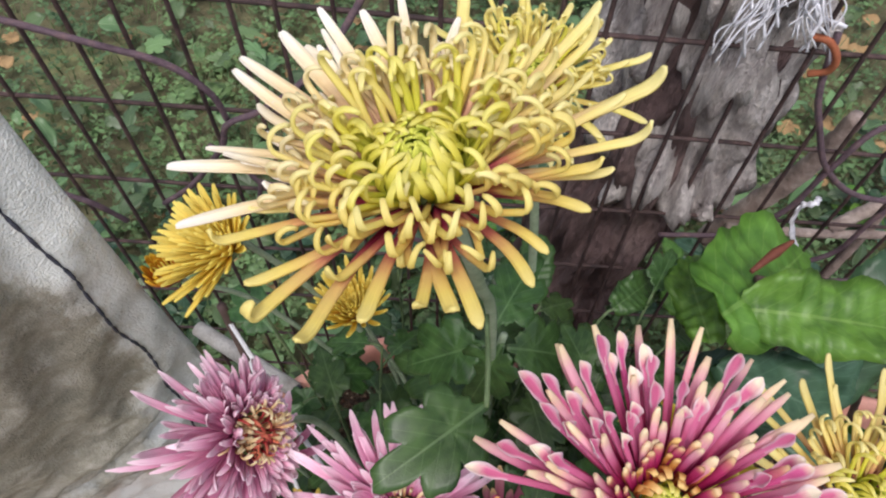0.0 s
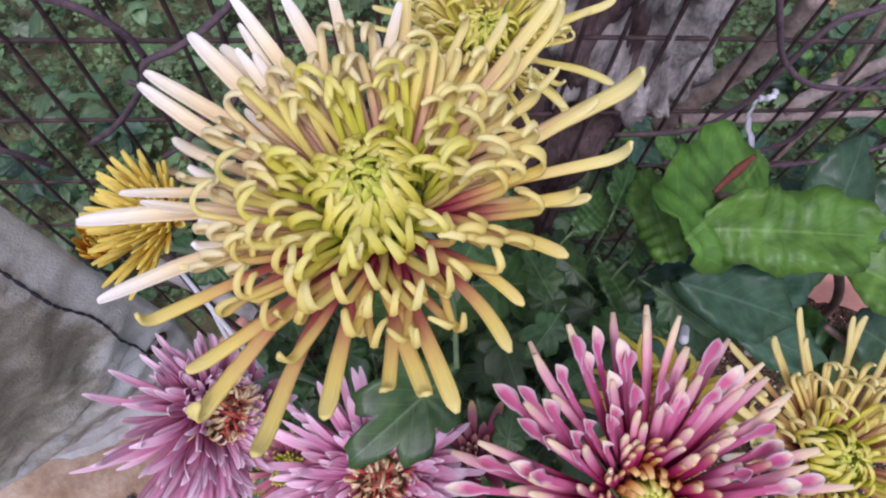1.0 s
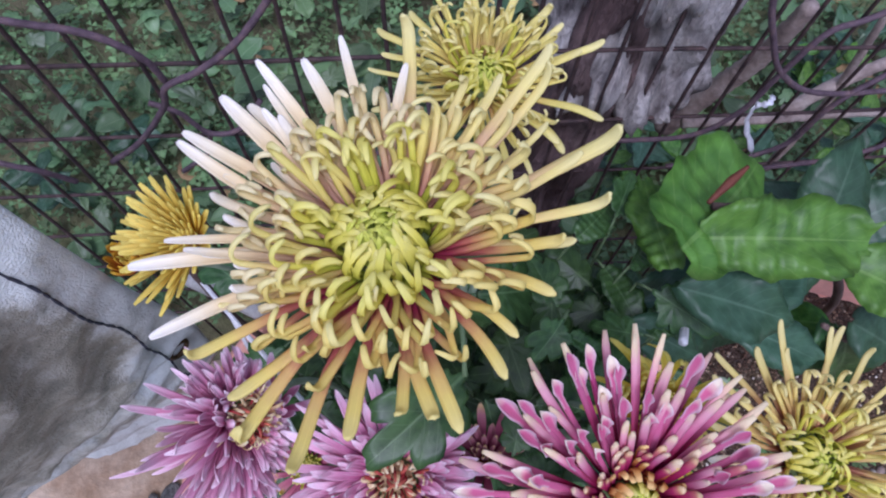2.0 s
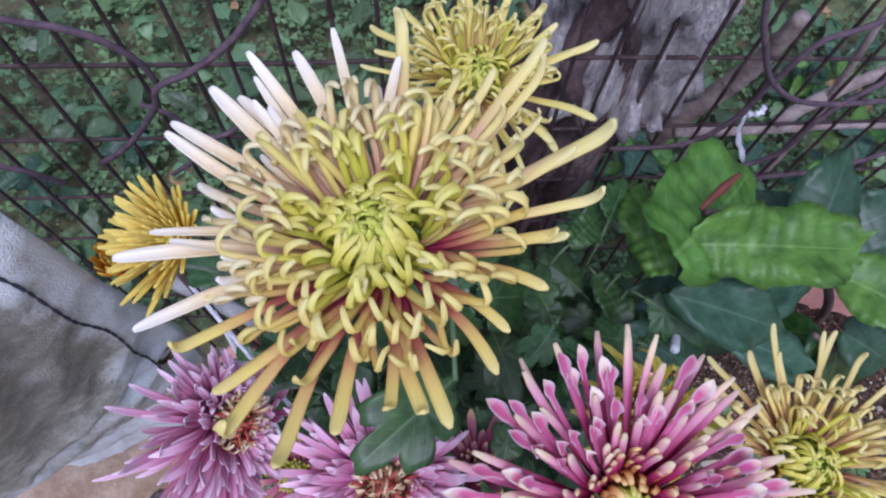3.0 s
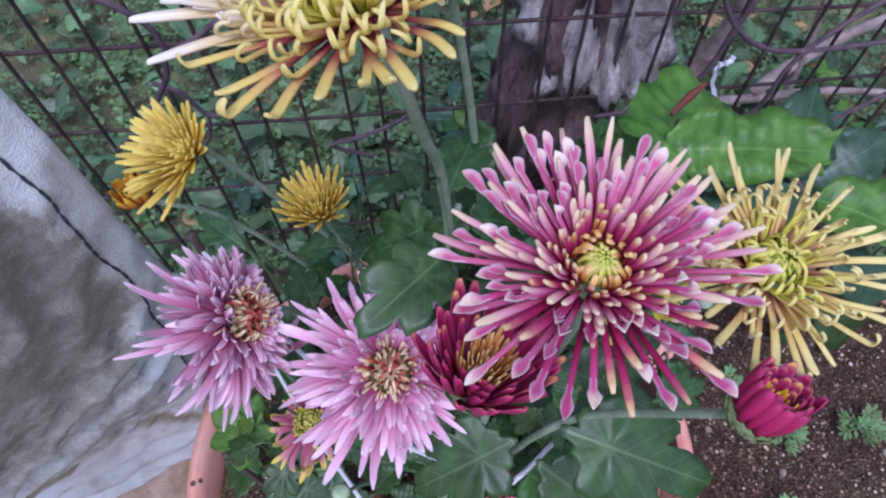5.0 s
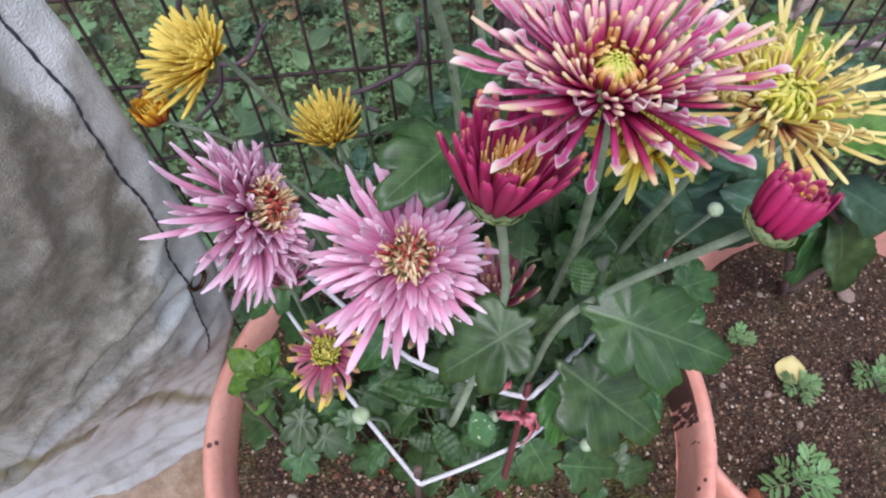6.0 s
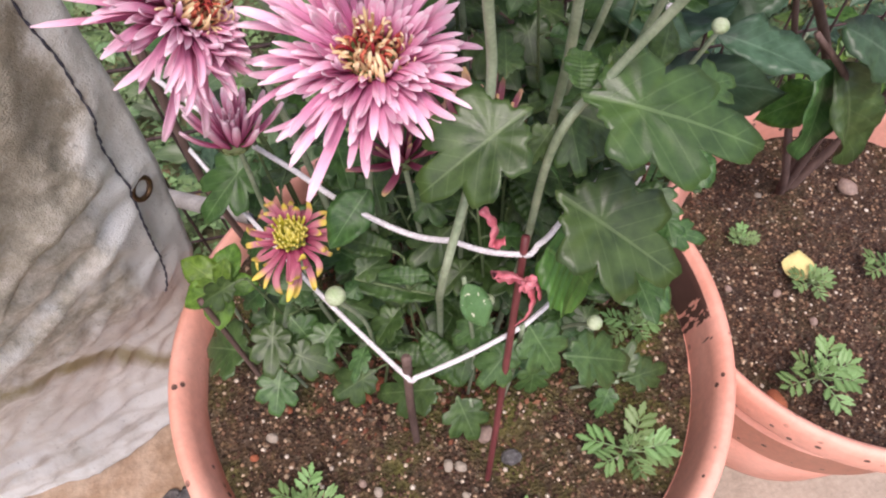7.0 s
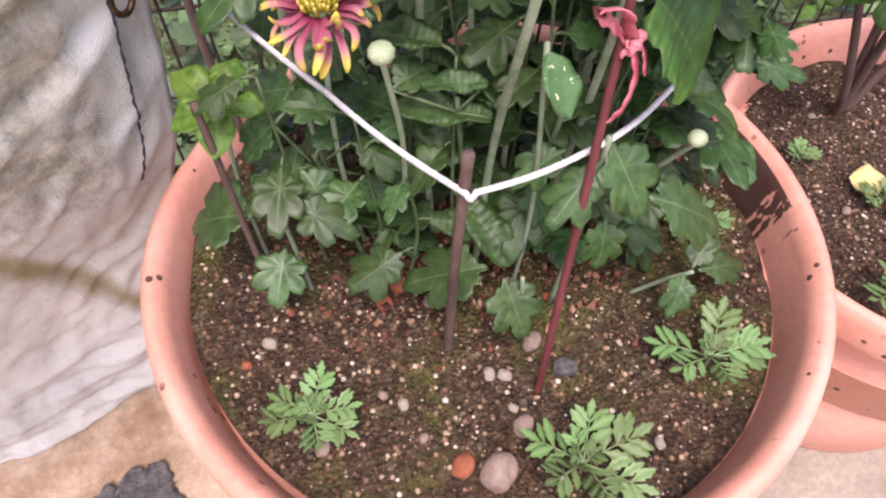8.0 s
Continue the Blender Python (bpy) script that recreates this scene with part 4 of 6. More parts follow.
M_CRUMB = surface("red_brown_crumbs", [(0.0, "2e1a12"), (0.35, "5a3424"), (0.7, "7e4e38"), (0.92, "a67a5c"), (1.0, "d0b496")], 10.0, 0.85, 0.4, 0.0008, island=True)
crumbs(1500, 31)

# ---- pebbles and litter in the pots ----
pebble(-0.037, -0.148, 0.0125, M_STONE, "smooth grey-pink pebble on the soil", seed=1)
pebble(-0.055, -0.138, 0.008, M_STONE_RED, "broken red brick chip on the soil", seed=2, squash=0.5)
pebble(-0.015, -0.126, 0.0075, M_STONE, "brownish round pebble on the soil", seed=3)
pebble(0.023, -0.095, 0.008, M_DARKSTONE, "grey oval pebble on the soil", seed=4)
pebble(0.009, -0.074, 0.0072, M_STONE, "pale tan pebble beside a cane", seed=5)
pebble(-0.063, -0.014, 0.0075, M_STONE_RED, "reddish pebble under the leaves", seed=6)
pebble(-0.045, -0.03, 0.0062, M_STONE, "small tan pebble under the leaves", seed=7)
pebble(-0.075, -0.025, 0.0068, M_STONE_RED, "small brown pebble under the leaves", seed=8)
pebble(0.257, -0.1, 0.011, M_STONE_RED, "orange-brown stone on reddish soil", key="side", seed=9)
pebble(0.43, 0.08, 0.010, M_STONE, "whitish lump on reddish soil", key="side", seed=10)
for i in range(26):
    prng = random.Random(50 + i)
    key = "front" if i % 2 else "side"
    cx, cy, R = SOIL[key][:3]
    a, r = prng.uniform(math.pi, 2 * math.pi) if key == "front" else prng.uniform(0, 6.28), R * 0.9 * math.sqrt(prng.random())
    pebble(cx + r * math.cos(a), cy + r * math.sin(a), prng.uniform(0.0032, 0.005), prng.choice((M_STONE, M_STONE, M_STONE_RED, M_CONCRETE)), "small rounded grit stone on the soil", key=key, seed=20 + i)


def rock(x, y, s, seed, label="rough dark grey stone on the paving"):
    ob = pebble(x, y, s, M_DARKSTONE, label, squash=0.45, seed=seed)
    for v in ob.data.vertices:
        v.co *= 1 + 0.45 * noise.noise(v.co * 110 + Vector((seed, 0, 0))) + 0.16 * noise.noise(v.co * 420)
    ob.location.z = GROUND_Z + s * 0.2
    return ob


for k, (dx, dy, s) in enumerate(((0.0, 0.0, 0.020), (0.022, 0.003, 0.019), (-0.020, -0.010, 0.020), (0.006, -0.020, 0.024), (0.030, -0.018, 0.018))):
    rock(-0.34 + dx, 0.021 + dy, s, 140 + k)


def fallen_leaf(at, turn, size, mat, label):
    v, f, uv = leaf_data("oval", 14, curl=0.12, fold=0.25, wave=0.06, seed=int(turn))
    ob = mesh_ob("fallen_leaf", v, f, mat, uvs=uv)
    ob.matrix_basis = pose(*at, 6, -8, turn) @ Matrix.Diagonal((size, size, size, 1))
    return tagged(ob, label, "leaf")


fallen_leaf((0.323, 0.018, on_soil("side", 0.323, 0.018) + 0.008), -38, 0.032, M_YLEAF, "fallen pale yellow leaf on reddish soil")


def marigold(at, size, seed, label="young marigold seedling with feathery light green leaves"):
    """A rosette of feathered leaves; each leaf is a midrib with pairs of narrow toothed leaflets."""
    rng = random.Random(seed)
    t = thing("marigold_seedling", at, label, "seedling", "marigold seedlings in the pots")
    tube("stem", [(0, 0, -0.006), (0.001, 0, 0.010 * size / 0.03), (0, 0.001, 0.016 * size / 0.03)], 0.0011, M_STEM, t, sides=6)
    for j in range(10):
        az = j * 137.5 + rng.uniform(-12, 12)
        ln = size * rng.uniform(0.68, 0.95) * (1 if j < 6 else 0.6)
        el = rng.uniform(15, 40) if j < 6 else rng.uniform(48, 70)
        a, e = radians(az), radians(el)
        d = np.array([math.cos(a) * math.cos(e), math.sin(a) * math.cos(e), math.sin(e)])
        side = np.array([-math.sin(a), math.cos(a), 0])
        up = np.cross(d, side)
        root = np.array([0, 0, 0.013 * size / 0.03])
        verts, faces, uvs = [], [], []
        spine = [root + d * ln * q - np.array([0, 0, 0.25 * ln * q * q]) for q in np.linspace(0, 1, 7)]
        v, f = tube_data(spine, np.linspace(0.0007, 0.0003, 7), 5)
        verts += list(v)
        uvs += [(0.5, 0.5)] * len(v)
        faces += f
        for q in (0.40, 0.68, 0.88, 1.0):
            base = root + d * ln * min(q, 0.97) - np.array([0, 0, 0.25 * ln * q * q])
            for sg in ((-1, 1) if q < 1 else (0,)):
                dd = unit(d * (0.75 if sg else 1) + side * sg * 0.85 + up * rng.uniform(-0.1, 0.25))
                ss = unit(np.cross(up, dd))
                L = ln * (0.44 if sg else 0.46) * rng.uniform(0.85, 1.1) * (0.65 + 0.6 * math.sin(q * 2.6))
                b = len(verts)
                wd = L * 0.22
                prof = ((0, 0.10), (0.20, 0.42), (0.40, 0.95), (0.50, 0.66), (0.66, 1.0), (0.77, 0.58), (0.90, 0.42), (1.0, 0.06))
                for x, w in prof:
                    for u in (-1, 0, 1):
                        verts.append(base + dd * L * x + ss * u * w * wd + up * (abs(u) * 0.25 * wd - 0.12 * L * x * x))
                        uvs.append((x, (u + 1) / 2))
                m = len(prof) * 3
                for x, w in prof:
                    for u in (-1, 0, 1):
                        verts.append(base + dd * L * x + ss * u * w * wd * 0.96 + up * (abs(u) * 0.25 * wd - 0.12 * L * x * x - 0.00025))
                        uvs.append((x, (u + 1) / 2))
                for i in range(len(prof) - 1):
                    for k in range(2):
                        p = b + i * 3 + k
                        faces.append((p, p + 3, p + 4, p + 1))
                        faces.append((p + m, p + m + 1, p + m + 4, p + m + 3))
                    for k in (0, 2):
                        p = b + i * 3 + k
                        faces.append((p, p + m, p + m + 3, p + 3))
        mesh_ob("leaf", verts, faces, M_MARI, uvs=uvs, parent=t)
    return t


def seedling_at(x, y, key, size, seed):
    marigold((x, y, on_soil(key, x, y)), size, seed)


seedling_at(0.108, -0.117, "front", 0.033, 1)
seedling_at(0.008, -0.158, "front", 0.036, 2)
seedling_at(-0.131, -0.093, "front", 0.027, 3)
seedling_at(0.15, -0.022, "front", 0.024, 4)
seedling_at(0.294, -0.093, "side", 0.034, 5)
seedling_at(0.338, -0.008, "side", 0.020, 6)
seedling_at(0.413, -0.012, "side", 0.026, 7)
seedling_at(0.30, 0.052, "side", 0.016, 8)

# ---- canes, cords, ribbons ----
def cane(points, radius, mat, label, name="cane"):
    t = tube(name, points, radius, mat, sides=9, n=22, wob=0.06, rng=random.Random(3))
    return tagged(t, label, "plant stake", "canes in the pot")


cane([(-0.044, -0.064, -0.02), (-0.041, -0.069, 0.09), (-0.0365, -0.073, 0.182)], 0.0028, M_STEM_BR, "thin grey-brown wooden cane holding the cord")
cane([(-0.002, -0.111, -0.02), (0.016, -0.083, 0.11), (0.034, -0.054, 0.245)], [0.0021, 0.0023, 0.0021], M_RED, "dark red cane with a pink ribbon bow")
cane([(-0.1405, -0.006, -0.01), (-0.1428, -0.004, 0.055), (-0.1455, -0.0009, 0.174)], 0.0019, M_STEM_BR, "thin brown cane near the rim")
cane([(0.158, 0.045, -0.02), (0.15, 0.028, 0.14), (0.138, 0.014, 0.25)], 0.0026, M_RED, "dark red cane beside the foliage")
cane([(-0.14, 0.135, -0.02), (-0.15, 0.13, 0.12), (-0.142, 0.122, 0.26)], 0.003, M_STEM_BR, "grey-brown cane at the back of the pot")


def cord(points, label):
    path = []
    for a, b in zip(points, points[1:]):
        for q in np.linspace(0, 1, 9)[:-1]:
            path.append(np.array(a) * (1 - q) + np.array(b) * q - np.array([0, 0, 0.004 * math.sin(math.pi * q)]))
    path.append(np.array(points[-1], float))
    fine = []
    for a, b in zip(path, path[1:]):
        for q in (0, 0.25, 0.5, 0.75):
            fine.append(a * (1 - q) + b * q)
    fine.append(path[-1])
    # three strands laid round one another
    fine = np.array(fine)
    along = np.concatenate([[0], np.cumsum(np.linalg.norm(np.diff(fine, axis=0), axis=1))])
    steps = int(along[-1] / 0.0007)
    at = np.linspace(0, along[-1], steps)
    line = np.stack([np.interp(at, along, fine[:, k]) for k in range(3)], axis=1)
    tang = np.gradient(line, axis=0)
    v, f = [], []
    for k in range(3):
        strand = []
        for q, tg, s in zip(line, tang, at):
            side = unit(np.cross(tg, (0, 0, 1)))
            up = unit(np.cross(side, tg))
            a = 2 * math.pi * (s / 0.0062 + k / 3)
            strand.append(q + 0.00078 * (math.cos(a) * side + math.sin(a) * up))
        sv, sf = tube_data(strand, 0.00092, 5)
        f += [tuple(i + len(v) for i in face) for face in sf]
        v += sv
    return tagged(mesh_ob("cord", v, f, M_ROPE), label, "cord", "white cords round the plants")


cord([(-0.152, 0.137, 0.165), (-0.086, 0.006, 0.161), (-0.038, -0.0765, 0.161), (-0.034, -0.0775, 0.162), (0.034, -0.0635, 0.161), (0.078, -0.039, 0.162), (0.148, 0.024, 0.163)], "twisted white cord tied low round the canes")
cord([(-0.145, 0.125, 0.236), (-0.07, 0.026, 0.236), (-0.03, -0.022, 0.236), (0.0, -0.040, 0.235), (0.033, -0.0575, 0.234), (0.041, -0.054, 0.234), (0.06, -0.041, 0.235), (0.103, -0.011, 0.236), (0.14, 0.015, 0.237)], "twisted white cord tied high round the canes")


def strip(name, points, width, mat, parent, label="", twist=0.0):
    """A thin flat band with both faces, along the points."""
    p = smooth_path(points, 5 * len(points))
    tang = np.gradient(p, axis=0)
    verts, faces = [], []
    for i in range(len(p)):
        t = unit(tang[i])
        s = unit(np.cross(t, (0.2, -0.5, 0.84)))
        a = twist * i / len(p)
        n = np.cross(s, t)
        s = s * math.cos(a) + n * math.sin(a)
        n = np.cross(s, t)
        w = width * (0.75 + 0.25 * math.sin(i * 1.7))
        for sx, sn in ((-1, 0.0003), (1, 0.0003), (1, -0.0003), (-1, -0.0003)):
            verts.append(p[i] + s * sx * w / 2 + n * sn)
    for i in range(len(p) - 1):
        for k in range(4):
            q = (k + 1) % 4
            faces.append((i * 4 + k, i * 4 + q, (i + 1) * 4 + q, (i + 1) * 4 + k))
    faces += [(3, 2, 1, 0), tuple(range(len(verts) - 4, len(verts)))]
    return mesh_ob(name, verts, faces, mat, parent=parent, label=label)


bow = thing("ribbon_bow", (0.032, -0.060, 0.215), "crumpled pink-red ribbon tied in a bow on the cane", "ribbon", "ribbons")
strip("loop", [(0, 0, 0), (-0.010, -0.004, 0.012), (-0.016, -0.004, 0.018), (-0.008, -0.008, 0.020), (0.001, -0.003, 0.002)], 0.007, M_RIBBON, bow, twist=1.4)
strip("tail", [(0, -0.002, 0.002), (0.004, -0.007, -0.012), (0.001, -0.010, -0.026), (-0.004, -0.009, -0.036)], 0.006, M_RIBBON, bow, twist=1.0)
strip("tail", [(0.001, -0.003, 0.001), (0.007, -0.004, -0.004), (0.008, -0.008, -0.014)], 0.005, M_RIBBON, bow, twist=0.6)
strip("knot", [(-0.003, -0.003, -0.004), (0.001, -0.006, 0.0), (0.005, -0.003, 0.005)], 0.006, M_RIBBON, bow)
rib2 = thing("ribbon", (0.021, -0.044, 0.245), "scrap of bright red ribbon on a stem", "ribbon", "ribbons")
strip("tail", [(-0.004, 0.008, 0.006), (0, 0, 0), (-0.002, -0.004, -0.010), (0.004, -0.006, -0.006)], 0.006, M_RIBBON, rib2, twist=0.8)
rib3 = thing("ribbon", (0.168, 0.02, 0.06), "loose pink-red ribbon tail hanging inside the pot", "ribbon", "ribbons")
strip("tail", [(-0.006, 0.018, 0.02), (0, 0, 0), (0.004, -0.012, -0.012), (0.016, -0.026, -0.014)], 0.006, M_RIBBON, rib3, twist=1.2)
rib4 = thing("ribbon", (0.137, 0.005, 0.03), "short red ribbon end near the soil", "ribbon", "ribbons")
strip("tail", [(0.002, 0.006, 0.03), (0, 0, 0.01), (-0.003, -0.007, -0.012)], 0.005, M_RIBBON, rib4, twist=0.8)

# ---- chrysanthemums ----
FLOWERS = "chrysanthemums in the pot"


def plant(base, label):
    return thing("chrysanthemum", base, label, "flower", FLOWERS)


def stem(p, pts, r0=0.0026, r1=0.0020):
    ob = tube("stem", local(p, pts), [r0 * 0.78, r1 * 0.78], M_STEM, p, n=10 * len(pts), sides=10)
    return ob


fr = random.Random(21)
p = plant((0.02, 0.055, 0.0), "large pale yellow spider chrysanthemum with crimson-based petals and lime heart")
stem(p, [(0.02, 0.055, -0.01), (0.024, 0.068, 0.18), (0.016, 0.062, 0.36), (0.006, 0.045, 0.43), (-0.003, 0.031, 0.485), (-0.008, 0.024, 0.518)], 0.0034, 0.0028)
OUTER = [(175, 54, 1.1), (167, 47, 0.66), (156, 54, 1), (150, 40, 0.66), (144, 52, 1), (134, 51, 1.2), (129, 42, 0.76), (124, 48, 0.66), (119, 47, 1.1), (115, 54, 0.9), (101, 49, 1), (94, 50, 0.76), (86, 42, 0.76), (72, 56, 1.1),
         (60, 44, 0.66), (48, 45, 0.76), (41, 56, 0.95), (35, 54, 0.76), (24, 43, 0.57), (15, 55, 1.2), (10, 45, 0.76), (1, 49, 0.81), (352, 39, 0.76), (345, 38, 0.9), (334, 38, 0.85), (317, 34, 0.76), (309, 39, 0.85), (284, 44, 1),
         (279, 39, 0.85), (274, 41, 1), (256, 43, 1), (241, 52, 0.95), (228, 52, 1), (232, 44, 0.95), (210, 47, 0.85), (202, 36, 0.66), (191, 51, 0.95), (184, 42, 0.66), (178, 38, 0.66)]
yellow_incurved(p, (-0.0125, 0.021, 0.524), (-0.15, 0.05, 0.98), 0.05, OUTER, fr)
leaf(p, (0.016, 0.06, 0.36), (0.04, 0.10, 0.37), 0.75, variant=1)
tube("leaf_stalk", local(p, [(0.012, 0.056, 0.383), (0.012, 0.036, 0.386), (0.011, 0.016, 0.384)]), 0.0012, M_SHOOT, p, n=8, sides=6)
leaf(p, (0.012, 0.018, 0.384), (-0.030, -0.016, 0.391), 0.85, variant=0)
leaf(p, (0.02, 0.065, 0.27), (-0.04, 0.09, 0.27), 0.8, variant=2)

fr = random.Random(22)
p = plant((0.045, 0.085, 0.0), "yellow spider chrysanthemum with lime heart, partly behind a larger one")
stem(p, [(0.045, 0.085, -0.01), (0.045, 0.095, 0.22), (0.034, 0.092, 0.38), (0.021, 0.088, 0.48)], 0.003, 0.0024)
yellow_incurved(p, (0.020, 0.087, 0.488), (0.05, -0.1, 0.99), 0.036, [(i * 16 + fr.uniform(-5, 5), fr.uniform(40, 52)) for i in range(22)], fr, core=80, hooks=110, warm=1.0, rim=M_PALE)

fr = random.Random(23)
p = plant((0.05, 0.02, 0.0), "magenta-pink spoon chrysanthemum with cream-tipped tubular petals and ochre heart")
stem(p, [(0.05, 0.02, -0.01), (0.062, 0.01, 0.18), (0.067, -0.004, 0.305), (0.057, -0.025, 0.40), (0.049, -0.036, 0.458)], 0.0034, 0.0028)
magenta_spoon(p, (0.0475, -0.0385, 0.466), (0.03, -0.05, 1.0), 0.0458, fr)
leaf(p, (0.066, 0.0, 0.27), (0.125, -0.035, 0.252), 0.85, variant=0)
leaf(p, (0.066, 0.0, 0.25), (0.125, 0.045, 0.27), 0.8, variant=1)
leaf(p, (0.055, -0.044, 0.33), (0.061, -0.028, 0.335), 0.9, kind="blunt", variant=0)
leaf(p, (0.035, -0.012, 0.31), (0.042, 0.01, 0.32), 0.9, kind="lobed", variant=1)
leaf(p, (0.066, -0.046, 0.335), (0.089, -0.035, 0.335), 0.8, kind="blunt", variant=2)
leaf(p, (0.107, -0.016, 0.3), (0.128, 0.014, 0.305), 0.45, kind="oval", variant=3)
leaf(p, (0.103, -0.042, 0.31), (0.136, -0.035, 0.305), 0.9, kind="lobed", variant=0)
leaf(p, (0.051, -0.034, 0.3), (0.034, -0.045, 0.29), 0.9, kind="lobed", variant=2)
leaf(p, (0.058, -0.029, 0.3), (0.059, -0.055, 0.285), 0.9, kind="lobed", variant=3)
leaf(p, (0.028, 0.022, 0.28), (0.033, -0.003, 0.27), 0.95, kind="lobed", variant=0)

fr = random.Random(24)
p = plant((0.085, 0.03, 0.0), "golden yellow chrysanthemum with thin loose petals and brownish bases")
stem(p, [(0.085, 0.03, -0.01), (0.10, 0.02, 0.2), (0.113, -0.008, 0.36), (0.121, -0.026, 0.425)], 0.003, 0.0024)
yellow_incurved(p, (0.118, -0.031, 0.432), (0.12, -0.12, 0.98), 0.043, [(i * 12.4 + fr.uniform(-5, 5), fr.uniform(40, 53)) for i in range(29)], fr, core=60, hooks=100, warm=0.9, rim=M_GOLD)

fr = random.Random(25)
p = plant((-0.05, 0.05, 0.0), "lilac-pink daisy chrysanthemum leaning, with drooping lower petals")
stem(p, [(-0.05, 0.05, -0.01), (-0.062, 0.055, 0.16), (-0.07, 0.04, 0.29), (-0.080, 0.018, 0.352)], 0.003, 0.0022)
lilac_daisy(p, (-0.083, 0.012, 0.360), (0.70, -0.28, 0.64), 0.042, fr, rows=270, long_side=200, fallen=((262, -38, 0.042), (285, -35, 0.04)))

fr = random.Random(26)
p = plant((-0.03, 0.02, 0.0), "open lilac-pink daisy chrysanthemum with cream and red heart")
stem(p, [(-0.03, 0.02, -0.01), (-0.036, 0.012, 0.17), (-0.03, -0.005, 0.28), (-0.022, -0.017, 0.338)], 0.003, 0.0022)
lilac_daisy(p, (-0.0215, -0.0185, 0.346), (0.05, -0.3, 0.95), 0.0435, fr, long_side=165, skew=0.15, fallen=((232, -10, 0.05), (150, 20, 0.044)))
leaf(p, (-0.034, 0.0, 0.24), (-0.062, -0.022, 0.23), 0.7, variant=1, kind="oval")

fr = random.Random(27)
p = plant((-0.005, -0.055, 0.0), "half-open crimson-pink chrysanthemum with orange-yellow petal tips")
stem(p, [(-0.009, -0.009, 0), (-0.008, -0.026, 0.13), (-0.011, -0.066, 0.245), (0.016, -0.046, 0.33), (0.014, -0.052, 0.39), (0.008, -0.059, 0.441)], 0.0029, 0.0023)
cup_flower(p, (0.008, -0.060, 0.443), (0.22, 0.12, 0.96), 0.030, 34, 120, (M_CRIMSON, M_OCHRE), fr, width=0.0043, closing=0.16, cup_size=0.29)
leaf(p, (0.030, -0.056, 0.340), (-0.019, -0.069, 0.322), 1.0, variant=0)

fr = random.Random(28)
p = plant((0.035, 0.0, 0.0), "closed crimson chrysanthemum bud on a long side stem")
stem(p, [(0.035, 0.0, -0.01), (0.043, -0.03, 0.18), (0.045, -0.047, 0.30), (0.064, -0.052, 0.345), (0.090, -0.078, 0.429)], 0.003, 0.0021)
cup_flower(p, (0.092, -0.080, 0.434), (0.4, 0.2, 0.9), 0.0185, 16, 64, (M_CRIMSON, M_BUDOR), fr, width=0.0052, closing=0.30, cup_size=0.44)
leaf(p, (0.050, -0.054, 0.338), (0.110, -0.088, 0.338), 0.95, variant=1)
leaf(p, (0.045, -0.056, 0.280), (0.096, -0.099, 0.252), 1.0, variant=0)
leaf(p, (0.047, -0.052, 0.225), (0.076, -0.0685, 0.196), 1.3, M_YOUNG, variant=1, kind="blunt")
leaf(p, (0.045, -0.045, 0.285), (0.062, -0.03, 0.262), 0.8, variant=3)

fr = random.Random(29)
p = plant((-0.01, 0.08, 0.0), "half-open yellow chrysanthemum with red underside, thrust toward the fence")
stem(p, [(-0.01, 0.08, -0.01), (-0.03, 0.105, 0.18), (-0.075, 0.105, 0.31), (-0.096, 0.092, 0.383)], 0.0026, 0.0019)
cup_flower(p, (-0.101, 0.086, 0.386), (-0.60, -0.13, 0.79), 0.030, 74, 120, (M_SUNNY, M_SUNNY), fr, width=0.0036, closing=0.10, cup_size=0.22, long_side=175)

fr = random.Random(30)
p = plant((-0.03, 0.09, 0.0), "small orange-yellow chrysanthemum bud below an open flower")
stem(p, [(-0.03, 0.09, -0.01), (-0.06, 0.11, 0.16), (-0.105, 0.106, 0.29), (-0.139, 0.097, 0.338)], 0.0022, 0.0016)
cup_flower(p, (-0.141, 0.096, 0.34), (-0.2, 0.05, 0.95), 0.017, 44, 44, (M_BUDOR, M_BUDYEL), fr, width=0.0044, closing=0.4)

fr = random.Random(31)
p = plant((-0.02, 0.1, 0.0), "small yellow chrysanthemum opening from an orange bud")
stem(p, [(-0.02, 0.1, -0.01), (-0.035, 0.11, 0.16), (-0.053, 0.098, 0.305)], 0.0024, 0.0018)
cup_flower(p, (-0.053, 0.097, 0.306), (-0.1, -0.05, 0.98), 0.026, 50, 130, (M_SUNNY, M_SUNNY), fr, width=0.0028, closing=0.2)

fr = random.Random(32)
p = plant((-0.075, 0.03, 0.0), "small bronze-pink chrysanthemum with yellow centre and ragged petals")
stem(p, [(-0.075, 0.03, -0.01), (-0.084, 0.015, 0.10), (-0.082, 0.004, 0.205)], 0.0022, 0.0018)
small_flower(p, (-0.0815, 0.001, 0.214), (0.05, -0.25, 0.95), 0.0275, (M_BRONZE, M_LIME), fr, outer=46, heart=90, front=True)

fr = random.Random(33)
p = plant((0.06, 0.05, 0.0), "small bright yellow chrysanthemum between taller stems")
stem(p, [(0.06, 0.05, -0.01), (0.075, 0.03, 0.2), (0.084, 0.0, 0.33), (0.084, -0.009, 0.385)], 0.0026, 0.002)
small_flower(p, (0.084, -0.006, 0.392), (0.1, 0.0, 0.98), 0.030, (M_LEMON, M_LEMON), fr, outer=56, heart=90, droop=1.2, slim=0.6, loose=1.5)

